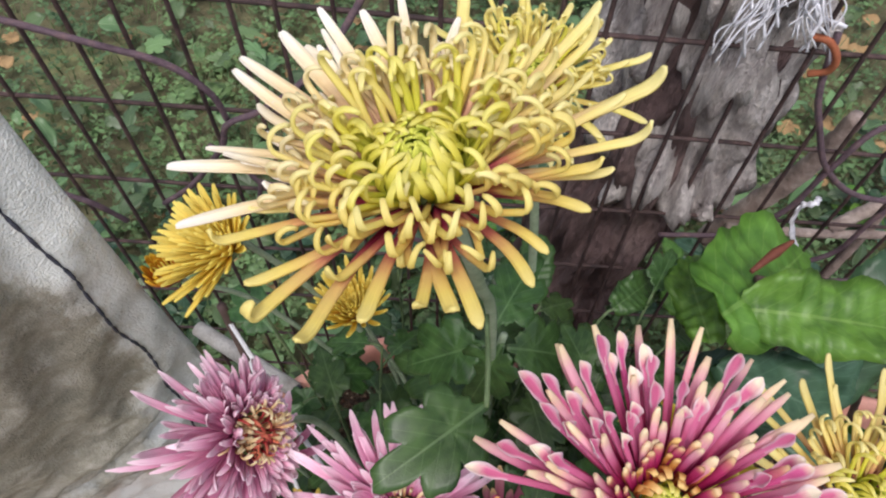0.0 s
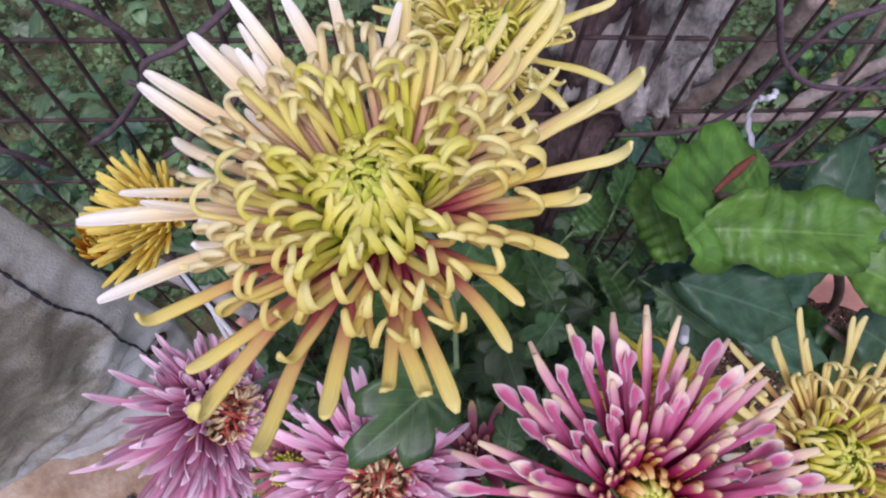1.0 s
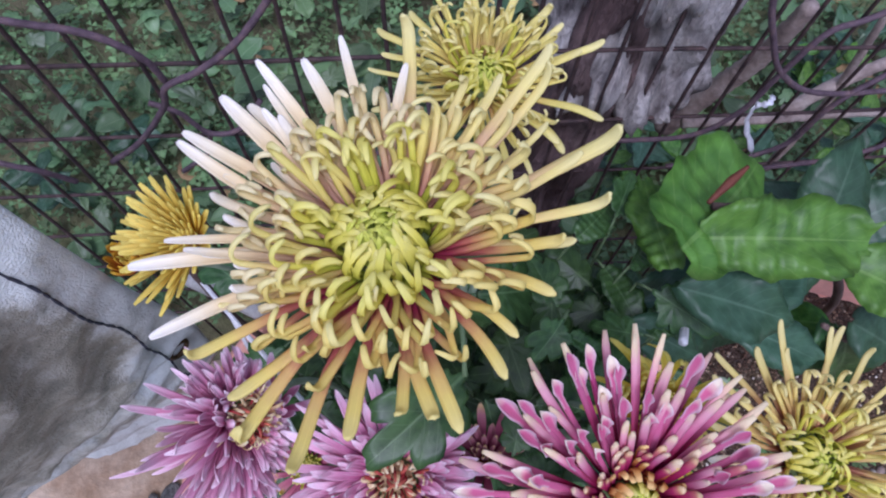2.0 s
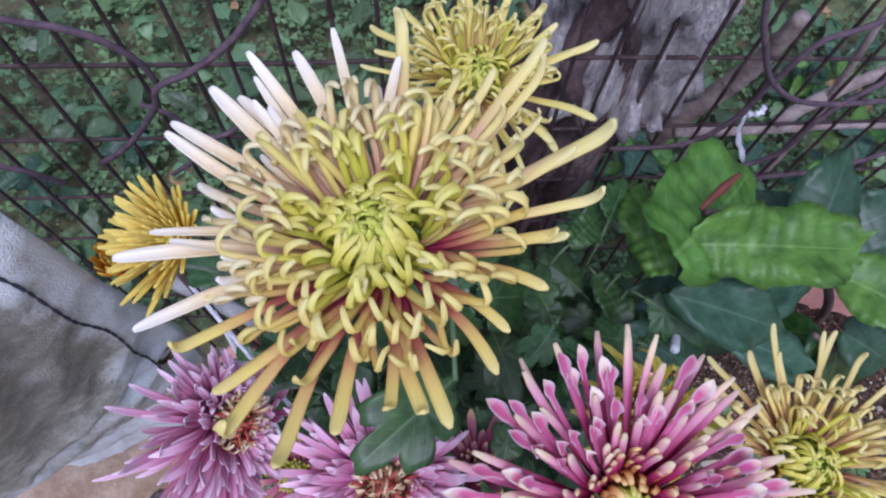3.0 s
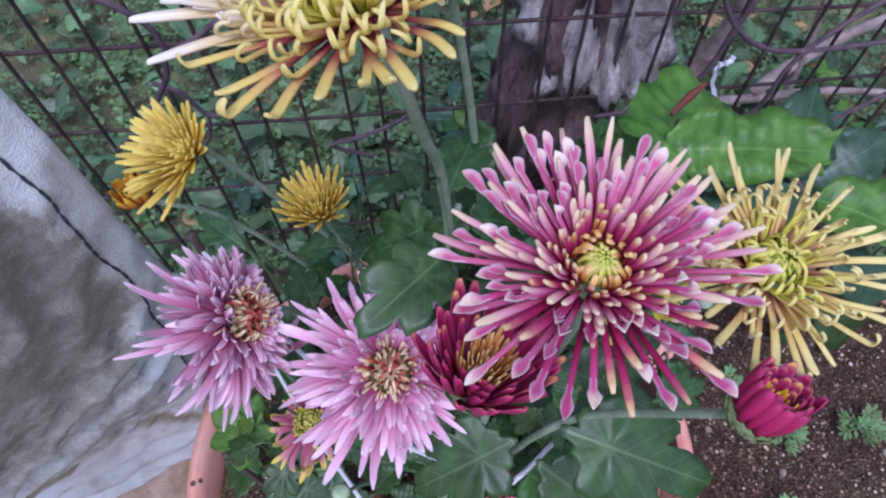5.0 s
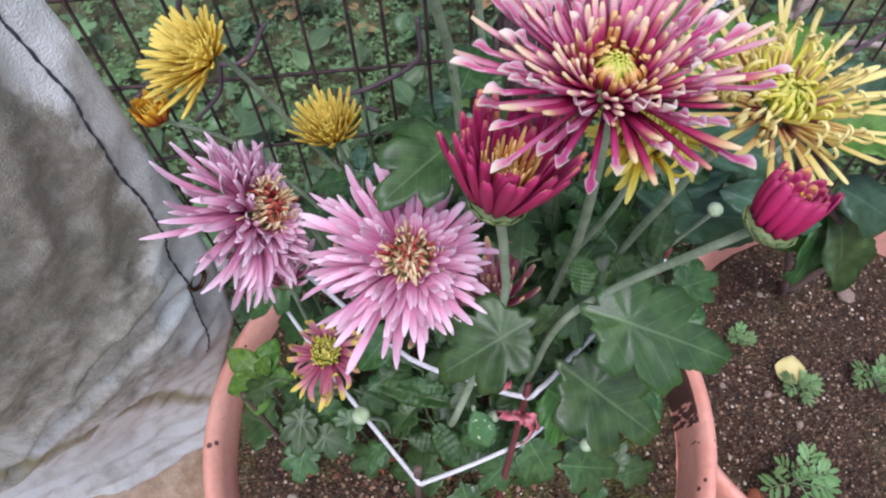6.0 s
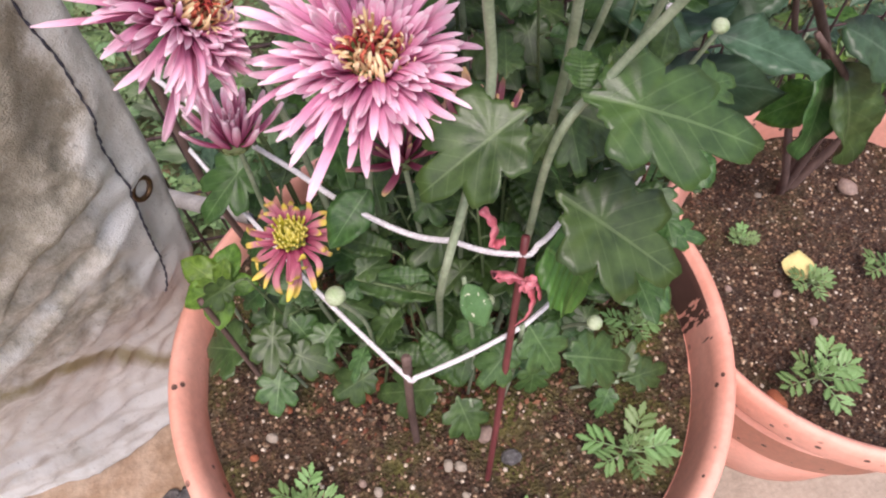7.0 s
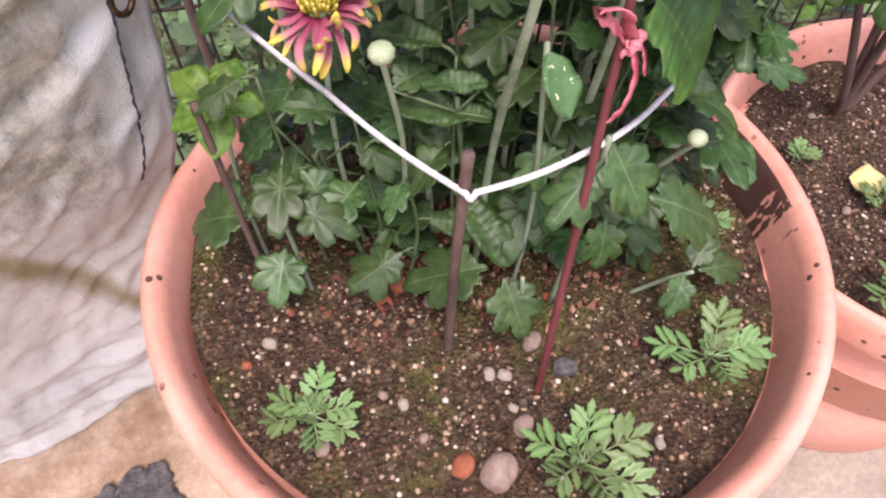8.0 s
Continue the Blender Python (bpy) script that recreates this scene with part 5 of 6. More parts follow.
fr = random.Random(34)
p = plant((0.0, 0.03, 0.0), "withered dull pink chrysanthemum with curled drooping petals")
stem(p, [(0.0, 0.03, -0.01), (-0.008, 0.015, 0.15), (-0.014, 0.0, 0.262)], 0.0024, 0.0019)
cup_flower(p, (-0.014, -0.002, 0.262), (-0.1, 0.15, 1.0), 0.030, 78, 30, (M_DUSTY, M_DUSTY), fr, width=0.0044, closing=0.15)

fr = random.Random(35)
p = plant((0.015, 0.02, 0.0), "half-closed pink chrysanthemum tucked under the lilac blooms")
stem(p, [(0.015, 0.02, -0.01), (0.016, 0.008, 0.15), (0.024, -0.006, 0.262)], 0.0024, 0.0019)
cup_flower(p, (0.024, -0.008, 0.268), (-0.1, 0.1, 0.98), 0.034, 46, 40, (M_DUSTY, M_DUSTY), fr, width=0.005)

fr = random.Random(36)
p = plant((-0.085, 0.06, 0.0), "small half-closed lilac chrysanthemum under a larger bloom")
stem(p, [(-0.085, 0.06, -0.01), (-0.098, 0.05, 0.14), (-0.094, 0.032, 0.262)], 0.0024, 0.0018)
cup_flower(p, (-0.094, 0.03, 0.266), (0.1, 0.1, 0.98), 0.032, 50, 36, (M_LILAC, M_LILAC), fr, width=0.005)


def round_bud(base, top, size, label):
    """A closed green bud of overlapping scales on a thin stem."""
    t = thing("flower_bud", base, label, "flower bud", "green buds")
    tube("stem", local(t, [base, (np.array(base) + np.array(top)) / 2 + np.array([0.004, 0.003, 0]), top]), 0.0014, M_STEM, t, sides=7)
    bm_v, bm_f = [], []
    rows, sides = 7, 14
    c = np.array(top) - np.array(base) + np.array([0, 0, size * 0.7])
    for i in range(rows + 1):
        a = math.pi * (0.04 + 0.92 * i / rows)
        for k in range(sides):
            b = 2 * math.pi * k / sides
            r = size * math.sin(a) * (1 + 0.06 * ((k + i) % 2))
            bm_v.append((c[0] + r * math.cos(b), c[1] + r * math.sin(b), c[2] + size * 0.85 * math.cos(a)))
    bm_f = [(i * sides + k, (i + 1) * sides + k, (i + 1) * sides + (k + 1) % sides, i * sides + (k + 1) % sides) for i in range(rows) for k in range(sides)]
    bm_f += [tuple(range(sides)), tuple(range((rows + 1) * sides - 1, rows * sides - 1, -1))]
    mesh_ob("bud", bm_v, bm_f, M_BUDGREEN, parent=t)
    return t


M_BUDGREEN = surface("pale_bud_green", [(0.3, "8fa878"), (0.7, "c3cfae")], 160.0, 0.6, 0.5, 0.0008)
round_bud((-0.055, -0.02, 0.09), (-0.064, -0.045, 0.214), 0.0054, "round pale green flower bud on a short stem")
round_bud((0.06, -0.04, 0.08), (0.075, -0.072, 0.156), 0.0046, "small round pale green flower bud among leaves")
round_bud((0.13, 0.03, 0.18), (0.159, 0.017, 0.279), 0.0045, "small pale green flower bud beside a stem")
round_bud((0.02, -0.02, 0.10), (0.018, -0.045, 0.165), 0.004, "tiny pale green flower bud under the leaves")

# ---- leafy shoots filling the pot ----
def shoot(base, top, leaves, seed, mat, size=0.045, label="leafy green chrysanthemum shoot with lobed leaves"):
    rng = random.Random(seed)
    t = thing("leafy_shoot", base, label, "foliage", "leafy shoots in the pot")
    b, e = np.array(base, float), np.array(top, float)
    mid = (b + e) / 2 + np.array([rng.uniform(-0.01, 0.01), rng.uniform(-0.01, 0.01), 0])
    path = smooth_path([b - np.array([0, 0, 0.01]), mid, e], 14)
    v, f = tube_data([q - b for q in path], np.linspace(0.0013, 0.0008, 14), 7)
    mesh_ob("stem", v, f, M_SHOOT, parent=t)
    for j in range(leaves):
        q = 0.16 + 0.84 * (j + 0.6) / leaves
        root = path[min(13, int(q * 13.99))]
        a = radians(j * 137.5 + seed * 57 + rng.uniform(-20, 20))
        ln = size * rng.uniform(0.75, 1.2) * (1.1 - 0.3 * q)
        d = unit(np.array([math.cos(a), math.sin(a), rng.uniform(-0.35, 0.3)]))
        stalk = root + d * ln * 0.22 + np.array([0, 0, 0.003])
        sv, sf = tube_data([root - b, (root + stalk) / 2 - b + np.array([0, 0, 0.001]), stalk - b], 0.0009, 5)
        smooth = rng.random() < 0.3
        end = stalk + d * ln
        if math.hypot(end[0], end[1]) > 0.188 and min(end[2], stalk[2]) < 0.085:
            continue
        if 0.205 < max(end[2], stalk[2]) < 0.33 and (end[0] + 0.145) * 0.1825 + (end[1] - 0.125) * 0.175 < 0.0022 and end[0] < 0.04:
            continue
        ob = leaf(t, stalk, stalk + d * ln, rng.uniform(0.48, 0.62) if smooth else rng.uniform(0.8, 1.0), mat, "blunt" if smooth else "lobed", rng.randrange(4), face=(rng.uniform(-0.3, 0.3), rng.uniform(-0.6, 0.1), 1))
        st = mesh_ob("leaf_stalk", sv, sf, M_SHOOT, parent=t)
    return t


srng = random.Random(77)
for i in range(40):
    a = i * 137.508
    r = 0.15 * math.sqrt((i + 0.5) / 40)
    x, y = 0.01 + r * math.cos(radians(a)), 0.045 + 0.72 * r * math.sin(radians(a))
    front = max(0.0, min(1.0, (y + 0.06) / 0.14))
    z = on_soil("front", x, y)
    if x < -0.105 or (y < -0.015 and abs(x) < 0.13):
        continue
    top = 0.07 + 0.19 * front + srng.uniform(-0.03, 0.04)
    shoot((x, y, z), (x + 0.15 * (x - 0.01) + srng.uniform(-0.015, 0.015), y + srng.uniform(-0.02, 0.012), top), 7 if top > 0.18 else 5, i, M_LEAF if top > 0.17 else M_LEAF_LOW, 0.046 if top > 0.15 else 0.036)

for i, (x, y, tx, ty, tz) in enumerate(((0.09, 0.02, 0.10, 0.01, 0.27), (0.11, 0.05, 0.125, 0.045, 0.29), (0.07, 0.07, 0.075, 0.06, 0.31), (0.13, 0.02, 0.15, 0.01, 0.22), (0.05, 0.03, 0.05, 0.02, 0.25), (0.10, 0.09, 0.12, 0.09, 0.27), (0.035, 0.1, 0.05, 0.11, 0.29), (0.06, -0.01, 0.075, -0.03, 0.235), (0.085, -0.005, 0.11, -0.02, 0.245), (0.02, 0.0, 0.022, -0.01, 0.215), (-0.01, 0.03, -0.02, 0.02, 0.2), (0.12, 0.0, 0.145, -0.01, 0.18))):
    shoot((x, y, on_soil("front", x, y)), (tx, ty, tz), 11, 60 + i, M_LEAF, 0.044 if i < 7 else 0.036)
low = thing("leafy_shoot", (0.03, -0.05, 0.005), "low chrysanthemum shoot with drooping lobed leaves", "foliage", "leafy shoots in the pot")
tube("stem", local(low, [(0.03, -0.05, 0.0), (0.034, -0.058, 0.09), (0.033, -0.065, 0.165)]), 0.0017, M_STEM, low, sides=7)
leaf(low, (0.038, -0.059, 0.155), (0.053, -0.086, 0.125), 1.0, M_LEAF_LOW, variant=0)
leaf(low, (0.058, -0.074, 0.125), (0.114, -0.083, 0.1), 0.8, M_LEAF_LOW, variant=1)
leaf(low, (0.045, -0.063, 0.1), (0.038, -0.084, 0.075), 0.9, M_LEAF_LOW, variant=2)
leaf(low, (0.03, -0.066, 0.15), (0.0, -0.085, 0.135), 0.85, M_LEAF_LOW, variant=3)
low = thing("leafy_shoot", (0.085, -0.055, 0.0), "low spreading shoot with bluish green lobed leaves", "foliage", "leafy shoots in the pot")
tube("stem", local(low, [(0.085, -0.055, -0.005), (0.1, -0.065, 0.02), (0.112, -0.072, 0.034)]), 0.0014, M_STEM, low, sides=7)
leaf(low, (0.115, -0.072, 0.034), (0.162, -0.068, 0.024), 0.7, M_LEAF_LOW, variant=1)
leaf(low, (0.106, -0.072, 0.034), (0.090, -0.094, 0.022), 0.8, M_LEAF_LOW, variant=2)
leaf(low, (0.112, -0.070, 0.034), (0.132, -0.050, 0.05), 0.8, M_LEAF_LOW, variant=0)
low = thing("leafy_shoot", (0.0, -0.062, 0.0), "short shoot with round-lobed leaves close to the soil", "foliage", "leafy shoots in the pot")
tube("stem", local(low, [(0.0, -0.062, -0.005), (0.002, -0.065, 0.03), (0.0, -0.066, 0.065)]), 0.0013, M_STEM, low, sides=7)
leaf(low, (-0.008, -0.058, 0.056), (-0.001, -0.087, 0.030), 1.1, M_LEAF_LOW, variant=0)
leaf(low, (-0.016, -0.052, 0.062), (-0.066, -0.038, 0.050), 0.95, M_LEAF_LOW, variant=1)
low = thing("leafy_shoot", (-0.118, 0.0, 0.008), "low shoot with round-lobed leaves beside the rim", "foliage", "leafy shoots in the pot")
tube("stem", local(low, [(-0.118, 0.0, 0.0), (-0.12, -0.006, 0.05), (-0.122, -0.012, 0.095)]), 0.0014, M_STEM, low, sides=7)
leaf(low, (-0.126, -0.003, 0.058), (-0.139, -0.034, 0.044), 1.15, M_LEAF_LOW, variant=0)
leaf(low, (-0.138, 0.0, 0.088), (-0.187, 0.026, 0.076), 1.0, M_LEAF_LOW, variant=2)
leaf(low, (-0.115, -0.01, 0.10), (-0.085, -0.03, 0.095), 0.95, M_LEAF_LOW, variant=1)
leaf(low, (-0.12, -0.004, 0.09), (-0.105, 0.03, 0.11), 0.9, M_LEAF_LOW, variant=3)
low = thing("leafy_shoot", (-0.142, 0.032, 0.008), "bright green shoot with smooth oval leaves at the rim", "foliage", "leafy shoots in the pot")
tube("stem", local(low, [(-0.142, 0.032, 0.0), (-0.143, 0.026, 0.08), (-0.137, 0.017, 0.157)]), 0.0013, M_STEM, low, sides=7)
for k, (dx, dy, dz) in enumerate(((-0.020, 0.020, 0.010), (0.012, 0.022, 0.012), (-0.026, -0.006, 0.0), (0.022, -0.004, 0.0), (-0.008, -0.024, -0.012), (0.006, 0.004, 0.018))):
    leaf(low, (-0.137, 0.017, 0.156), (-0.137 + dx, 0.017 + dy, 0.156 + dz), 0.75, M_BROAD, kind="oval", variant=k % 4)
low = thing("leafy_shoot", (-0.01, 0, 0.0), "shoot with oblong smooth leaves in the middle of the pot", "foliage", "leafy shoots in the pot")
tube("stem", local(low, [(-0.01, 0, -0.004), (-0.0175, -0.0085, 0.081), (-0.025, -0.017, 0.162)]), 0.0014, M_SHOOT, low, sides=7)
for root, tip, w, kind, k in (((-0.009, -0.024, 0.15), (-0.053, -0.004, 0.155), 0.42, "blunt", 0), ((-0.011, -0.02, 0.17), (-0.04, -0.014, 0.175), 0.45, "blunt", 1), ((-0.055, -0.007, 0.165), (-0.029, 0.001, 0.175), 0.85, "lobed", 2)):
    tube("leaf_stalk", local(low, [(-0.025, -0.017, 0.152), root]), 0.0009, M_SHOOT, low, n=4, sides=5)
    leaf(low, root, tip, w, M_LEAF_LOW, kind=kind, variant=k)
low = thing("leafy_shoot", (-0.075, -0.005, 0.0), "bushy low shoot with blue-green lobed leaves", "foliage", "leafy shoots in the pot")
tube("stem", local(low, [(-0.075, -0.005, -0.004), (-0.0865, 0.0065, 0.054), (-0.098, 0.018, 0.108)]), 0.0014, M_SHOOT, low, sides=7)
for root, tip, w, kind, k in (((-0.122, 0.032, 0.095), (-0.129, 0.006, 0.07), 0.95, "lobed", 0), ((-0.107, 0.012, 0.105), (-0.089, -0.019, 0.085), 0.95, "lobed", 1), ((-0.115, 0.023, 0.13), (-0.139, 0.017, 0.12), 1, "lobed", 2), ((-0.077, 0.009, 0.12), (-0.045, -0.008, 0.11), 0.8, "lobed", 3), ((-0.073, 0.021, 0.08), (-0.059, 0.004, 0.06), 0.95, "lobed", 0), ((-0.096, 0.007, 0.12), (-0.083, 0.019, 0.13), 0.9, "lobed", 1)):
    tube("leaf_stalk", local(low, [(-0.098, 0.018, 0.098), root]), 0.0009, M_SHOOT, low, n=4, sides=5)
    leaf(low, root, tip, w, M_LEAF_LOW, kind=kind, variant=k)
low = thing("leafy_shoot", (0.012, -0.03, 0.0), "low shoot with drooping lobed leaves beside the cane", "foliage", "leafy shoots in the pot")
tube("stem", local(low, [(0.012, -0.03, -0.004), (0.0135, -0.03, 0.0535), (0.015, -0.03, 0.107)]), 0.0014, M_SHOOT, low, sides=7)
for root, tip, w, kind, k in (((0.023, -0.045, 0.14), (-0.007, -0.048, 0.125), 0.85, "lobed", 0), ((0.013, -0.026, 0.1), (0.025, -0.052, 0.08), 0.9, "lobed", 1), ((0.008, -0.021, 0.08), (-0.013, -0.029, 0.06), 0.9, "lobed", 3)):
    tube("leaf_stalk", local(low, [(0.015, -0.03, 0.097), root]), 0.0009, M_SHOOT, low, n=4, sides=5)
    leaf(low, root, tip, w, M_LEAF_LOW, kind=kind, variant=k)
spotted = thing("leafy_shoot", (0.004, -0.04, 0.0), "thin shoot with one white-spotted oval leaf", "foliage", "leafy shoots in the pot")
tube("stem", local(spotted, [(0.004, -0.04, -0.005), (0.008, -0.048, 0.1), (0.003, -0.05, 0.212)]), 0.0013, M_STEM, spotted, sides=7)


def spotted_leaf_material():
    n = Nodes("spotted_leaf")
    spots = n.ramp(n.noise(7.0, 2.0), [(0.67, (0, 0, 0, 1)), (0.69, (1, 1, 1, 1))])
    n.bump(n.noise(200.0), 0.4, 0.0006)
    return n.done(n.mix(spots, n.ramp(n.noise(40.0), [(0.3, "3c6236"), (0.7, "55804a")]), "d8dcc0"), 0.45)


leaf(spotted, (0.003, -0.052, 0.208), (0.010, -0.073, 0.192), 0.7, spotted_leaf_material(), kind="oval", variant=1, label="green leaf with white spots")
back = thing("leafy_shoot", (0.012, 0.085, 0.0), "tall shoot with broad dark lobed leaves behind the flowers", "foliage", "leafy shoots in the pot")
tube("stem", local(back, [(0.012, 0.085, -0.005), (0.016, 0.08, 0.16), (0.024, 0.07, 0.335)]), 0.002, M_STEM, back, sides=7)
leaf(back, (0.016, 0.07, 0.325), (-0.028, 0.068, 0.298), 0.95, variant=0)
leaf(back, (0.024, 0.068, 0.33), (0.006, 0.044, 0.295), 0.9, variant=1)
leaf(back, (0.026, 0.07, 0.32), (0.075, 0.075, 0.30), 0.9, variant=2)
leaf(back, (0.024, 0.075, 0.3), (0.03, 0.13, 0.29), 0.9, variant=3)

# ---- the broad-leaved plant in the side pot ----
broad = thing("broadleaf_plant", (0.375, 0.10, -0.05), "broad-leaved green plant with bitten glossy leaves and brown stems", "plant")
for pts in ([(0.375, 0.10, -0.06), (0.35, 0.10, 0.1), (0.27, 0.10, 0.24), (0.20, 0.10, 0.32), (0.15, 0.098, 0.345)], [(0.375, 0.10, -0.06), (0.36, 0.085, 0.06), (0.32, 0.06, 0.15), (0.27, 0.06, 0.21)],
            [(0.38, 0.10, -0.06), (0.41, 0.09, 0.08), (0.43, 0.10, 0.18)], [(0.372, 0.098, -0.06), (0.35, 0.09, 0.0), (0.325, 0.11, 0.1), (0.30, 0.13, 0.2)]):
    tube("stem", local(broad, pts), [0.0045, 0.0022], M_STEM_BR, broad, n=24)
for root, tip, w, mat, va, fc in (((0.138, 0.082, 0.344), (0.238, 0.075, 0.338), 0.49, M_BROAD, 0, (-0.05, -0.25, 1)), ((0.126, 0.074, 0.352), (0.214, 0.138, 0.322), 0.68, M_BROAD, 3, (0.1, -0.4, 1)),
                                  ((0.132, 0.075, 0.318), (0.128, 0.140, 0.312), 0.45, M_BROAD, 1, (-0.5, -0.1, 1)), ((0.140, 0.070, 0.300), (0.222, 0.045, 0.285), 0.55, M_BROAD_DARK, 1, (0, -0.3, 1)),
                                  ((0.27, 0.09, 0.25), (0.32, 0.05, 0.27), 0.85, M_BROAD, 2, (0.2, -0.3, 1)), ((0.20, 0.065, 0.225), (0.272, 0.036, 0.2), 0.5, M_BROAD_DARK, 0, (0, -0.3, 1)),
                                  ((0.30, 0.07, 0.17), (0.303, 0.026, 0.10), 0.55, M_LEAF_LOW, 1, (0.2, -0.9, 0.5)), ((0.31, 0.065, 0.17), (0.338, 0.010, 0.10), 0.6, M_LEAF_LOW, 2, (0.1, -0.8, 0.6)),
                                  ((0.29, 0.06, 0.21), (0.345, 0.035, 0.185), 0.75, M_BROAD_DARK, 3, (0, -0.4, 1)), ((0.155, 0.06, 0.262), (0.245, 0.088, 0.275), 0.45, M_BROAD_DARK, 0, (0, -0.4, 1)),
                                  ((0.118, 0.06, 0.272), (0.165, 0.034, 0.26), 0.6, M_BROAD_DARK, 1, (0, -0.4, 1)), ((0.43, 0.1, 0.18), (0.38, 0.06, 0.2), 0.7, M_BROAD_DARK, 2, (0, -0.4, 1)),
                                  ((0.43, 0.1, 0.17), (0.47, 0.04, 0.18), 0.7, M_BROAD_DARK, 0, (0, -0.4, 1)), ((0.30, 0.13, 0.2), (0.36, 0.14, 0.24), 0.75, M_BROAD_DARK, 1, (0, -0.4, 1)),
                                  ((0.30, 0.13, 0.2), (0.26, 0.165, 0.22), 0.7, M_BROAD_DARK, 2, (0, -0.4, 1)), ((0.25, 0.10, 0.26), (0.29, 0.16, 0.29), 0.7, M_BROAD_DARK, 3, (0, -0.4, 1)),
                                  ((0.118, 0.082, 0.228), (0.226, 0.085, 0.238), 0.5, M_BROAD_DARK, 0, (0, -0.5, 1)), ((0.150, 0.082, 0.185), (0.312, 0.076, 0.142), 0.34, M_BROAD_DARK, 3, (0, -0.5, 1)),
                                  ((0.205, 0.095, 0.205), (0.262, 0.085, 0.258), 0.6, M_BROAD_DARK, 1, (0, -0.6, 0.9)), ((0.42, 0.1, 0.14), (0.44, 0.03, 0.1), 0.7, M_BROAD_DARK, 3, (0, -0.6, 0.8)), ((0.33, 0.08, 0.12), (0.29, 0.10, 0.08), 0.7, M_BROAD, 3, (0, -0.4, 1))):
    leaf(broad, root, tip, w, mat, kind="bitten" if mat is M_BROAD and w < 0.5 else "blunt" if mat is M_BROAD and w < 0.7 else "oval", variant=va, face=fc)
strip_at = [np.array([0.142, 0.095, 0.357]), np.array([0.167, 0.113, 0.357])]
dead = tube("dead_leaf", [strip_at[0], (strip_at[0] + strip_at[1]) / 2 + np.array([0.001, 0.001, 0.001]), strip_at[1]], [0.0012, 0.0026, 0.0010], M_DEAD, sides=7)
tagged(dead, "narrow rolled brown dead leaf lying on a green leaf", "leaf")

# ---- the canvas sack ----
SACK_Z = [-0.302, -0.15, -0.04, 0.057, 0.17, 0.25, 0.33, 0.41, 0.56]
SACK_X = [-0.290, -0.262, -0.218, -0.182, -0.166, -0.158, -0.155, -0.152, -0.175]
SACK_Y = [0.130, 0.140, 0.135, 0.120, 0.112, 0.100, 0.090, 0.084, 0.100]
SACK_A = [196.0, 198.0, 203.0, 212.0, 222.0, 229.0, 236.0, 241.0, 246.0]


def sack_point(w, z):
    """A place on the canvas: w metres from its hem, at height z."""
    x, y, a = np.interp(z, SACK_Z, SACK_X), np.interp(z, SACK_Z, SACK_Y), radians(np.interp(z, SACK_Z, SACK_A))
    d = np.array([math.cos(a), math.sin(a)])
    nrm = np.array([-d[1], d[0]])
    sag = 0.006 * math.sin(9 * w + 7 * z) + 0.007 * noise.noise(Vector((w * 12 + z * 4, z * 7, 2.0))) + 0.004 * noise.noise(Vector((w * 22 - z * 12, z * 9, 5.0)))
    sag += 0.0050 * (0.5 - abs(noise.noise(Vector((w * 26 + z * 9, z * 17 - w * 8, 7.0)))) * 2) + 0.0032 * (0.4 - abs(noise.noise(Vector((w * 40 + z * 22, z * 34 - w * 14, 9.0)))) * 1.6)
    za, zb, zc = (-0.1775 + 1.5 * w), np.interp(w, [0.0, 0.095, 0.13, 0.22, 0.4], [0.205, 0.195, 0.17, 0.09, -0.1]), np.interp(w, [0.0, 0.05, 0.145, 0.4], [0.185, 0.168, 0.132, 0.0])
    fold = 0.006 / (1 + math.exp((z - za) / 0.010)) - 0.003 * math.exp(-((z - za - 0.006) / 0.012) ** 2)
    near = min(1.0, max(0.0, (w - 0.02) / 0.03))
    fold += near * (0.008 * math.exp(-((z - zb - 0.016) / 0.014) ** 2) - 0.008 * math.exp(-((z - zb) / 0.007) ** 2) - 0.006 * math.exp(-((z - zc) / 0.006) ** 2) + 0.006 * math.exp(-((z - zc + 0.014) / 0.012) ** 2))
    low = min(1.0, max(0.0, (-0.16 - z) / 0.03))
    fold += low * (0.0045 * math.sin((z + 0.26 * w + 0.22) * 115) + 0.002 * math.sin((z - 0.1 * w) * 290 + 9 * w))
    amp = 0.25 + 0.75 * min(1.0, w / 0.03)
    p = np.array([x, y]) + d * w + nrm * (sag * amp - 0.25 * w * w + fold * amp)
    return np.array([p[0], p[1], z])


sack = thing("canvas_sack", (-0.25, 0.1, GROUND_Z), "stained off-white canvas sack with dark stitched hem and brass eyelet", "sack")
SO = np.array(sack.location)
zs = np.linspace(-0.298, 0.56, 190)
ws = np.concatenate([np.linspace(0, 0.04, 10), np.linspace(0.045, 0.42, 84)])
sv, sf = [], []
for side in (0.0, 0.0016):
    for z in zs:
        for w in ws:
            q = sack_point(w, z) - SO
            sv.append(q + np.array([-side * 0.6, side * 0.8, 0.0]))
nw, nz = len(ws), len(zs)
for i in range(nz - 1):
    for k in range(nw - 1):
        a = i * nw + k
        b = a + nw * nz
        sf += [(a, a + 1, a + nw + 1, a + nw), (b, b + nw, b + nw + 1, b + 1)]
    sf.append((i * nw, (i + 1) * nw, (i + 1) * nw + nw * nz, i * nw + nw * nz))
mesh_ob("canvas", sv, sf, M_CLOTH, uvs=[(w, z - GROUND_Z) for side in (0, 1) for z in zs for w in ws], parent=sack)
side_n = np.array([0.75, -0.62, 0.0])
thread = []
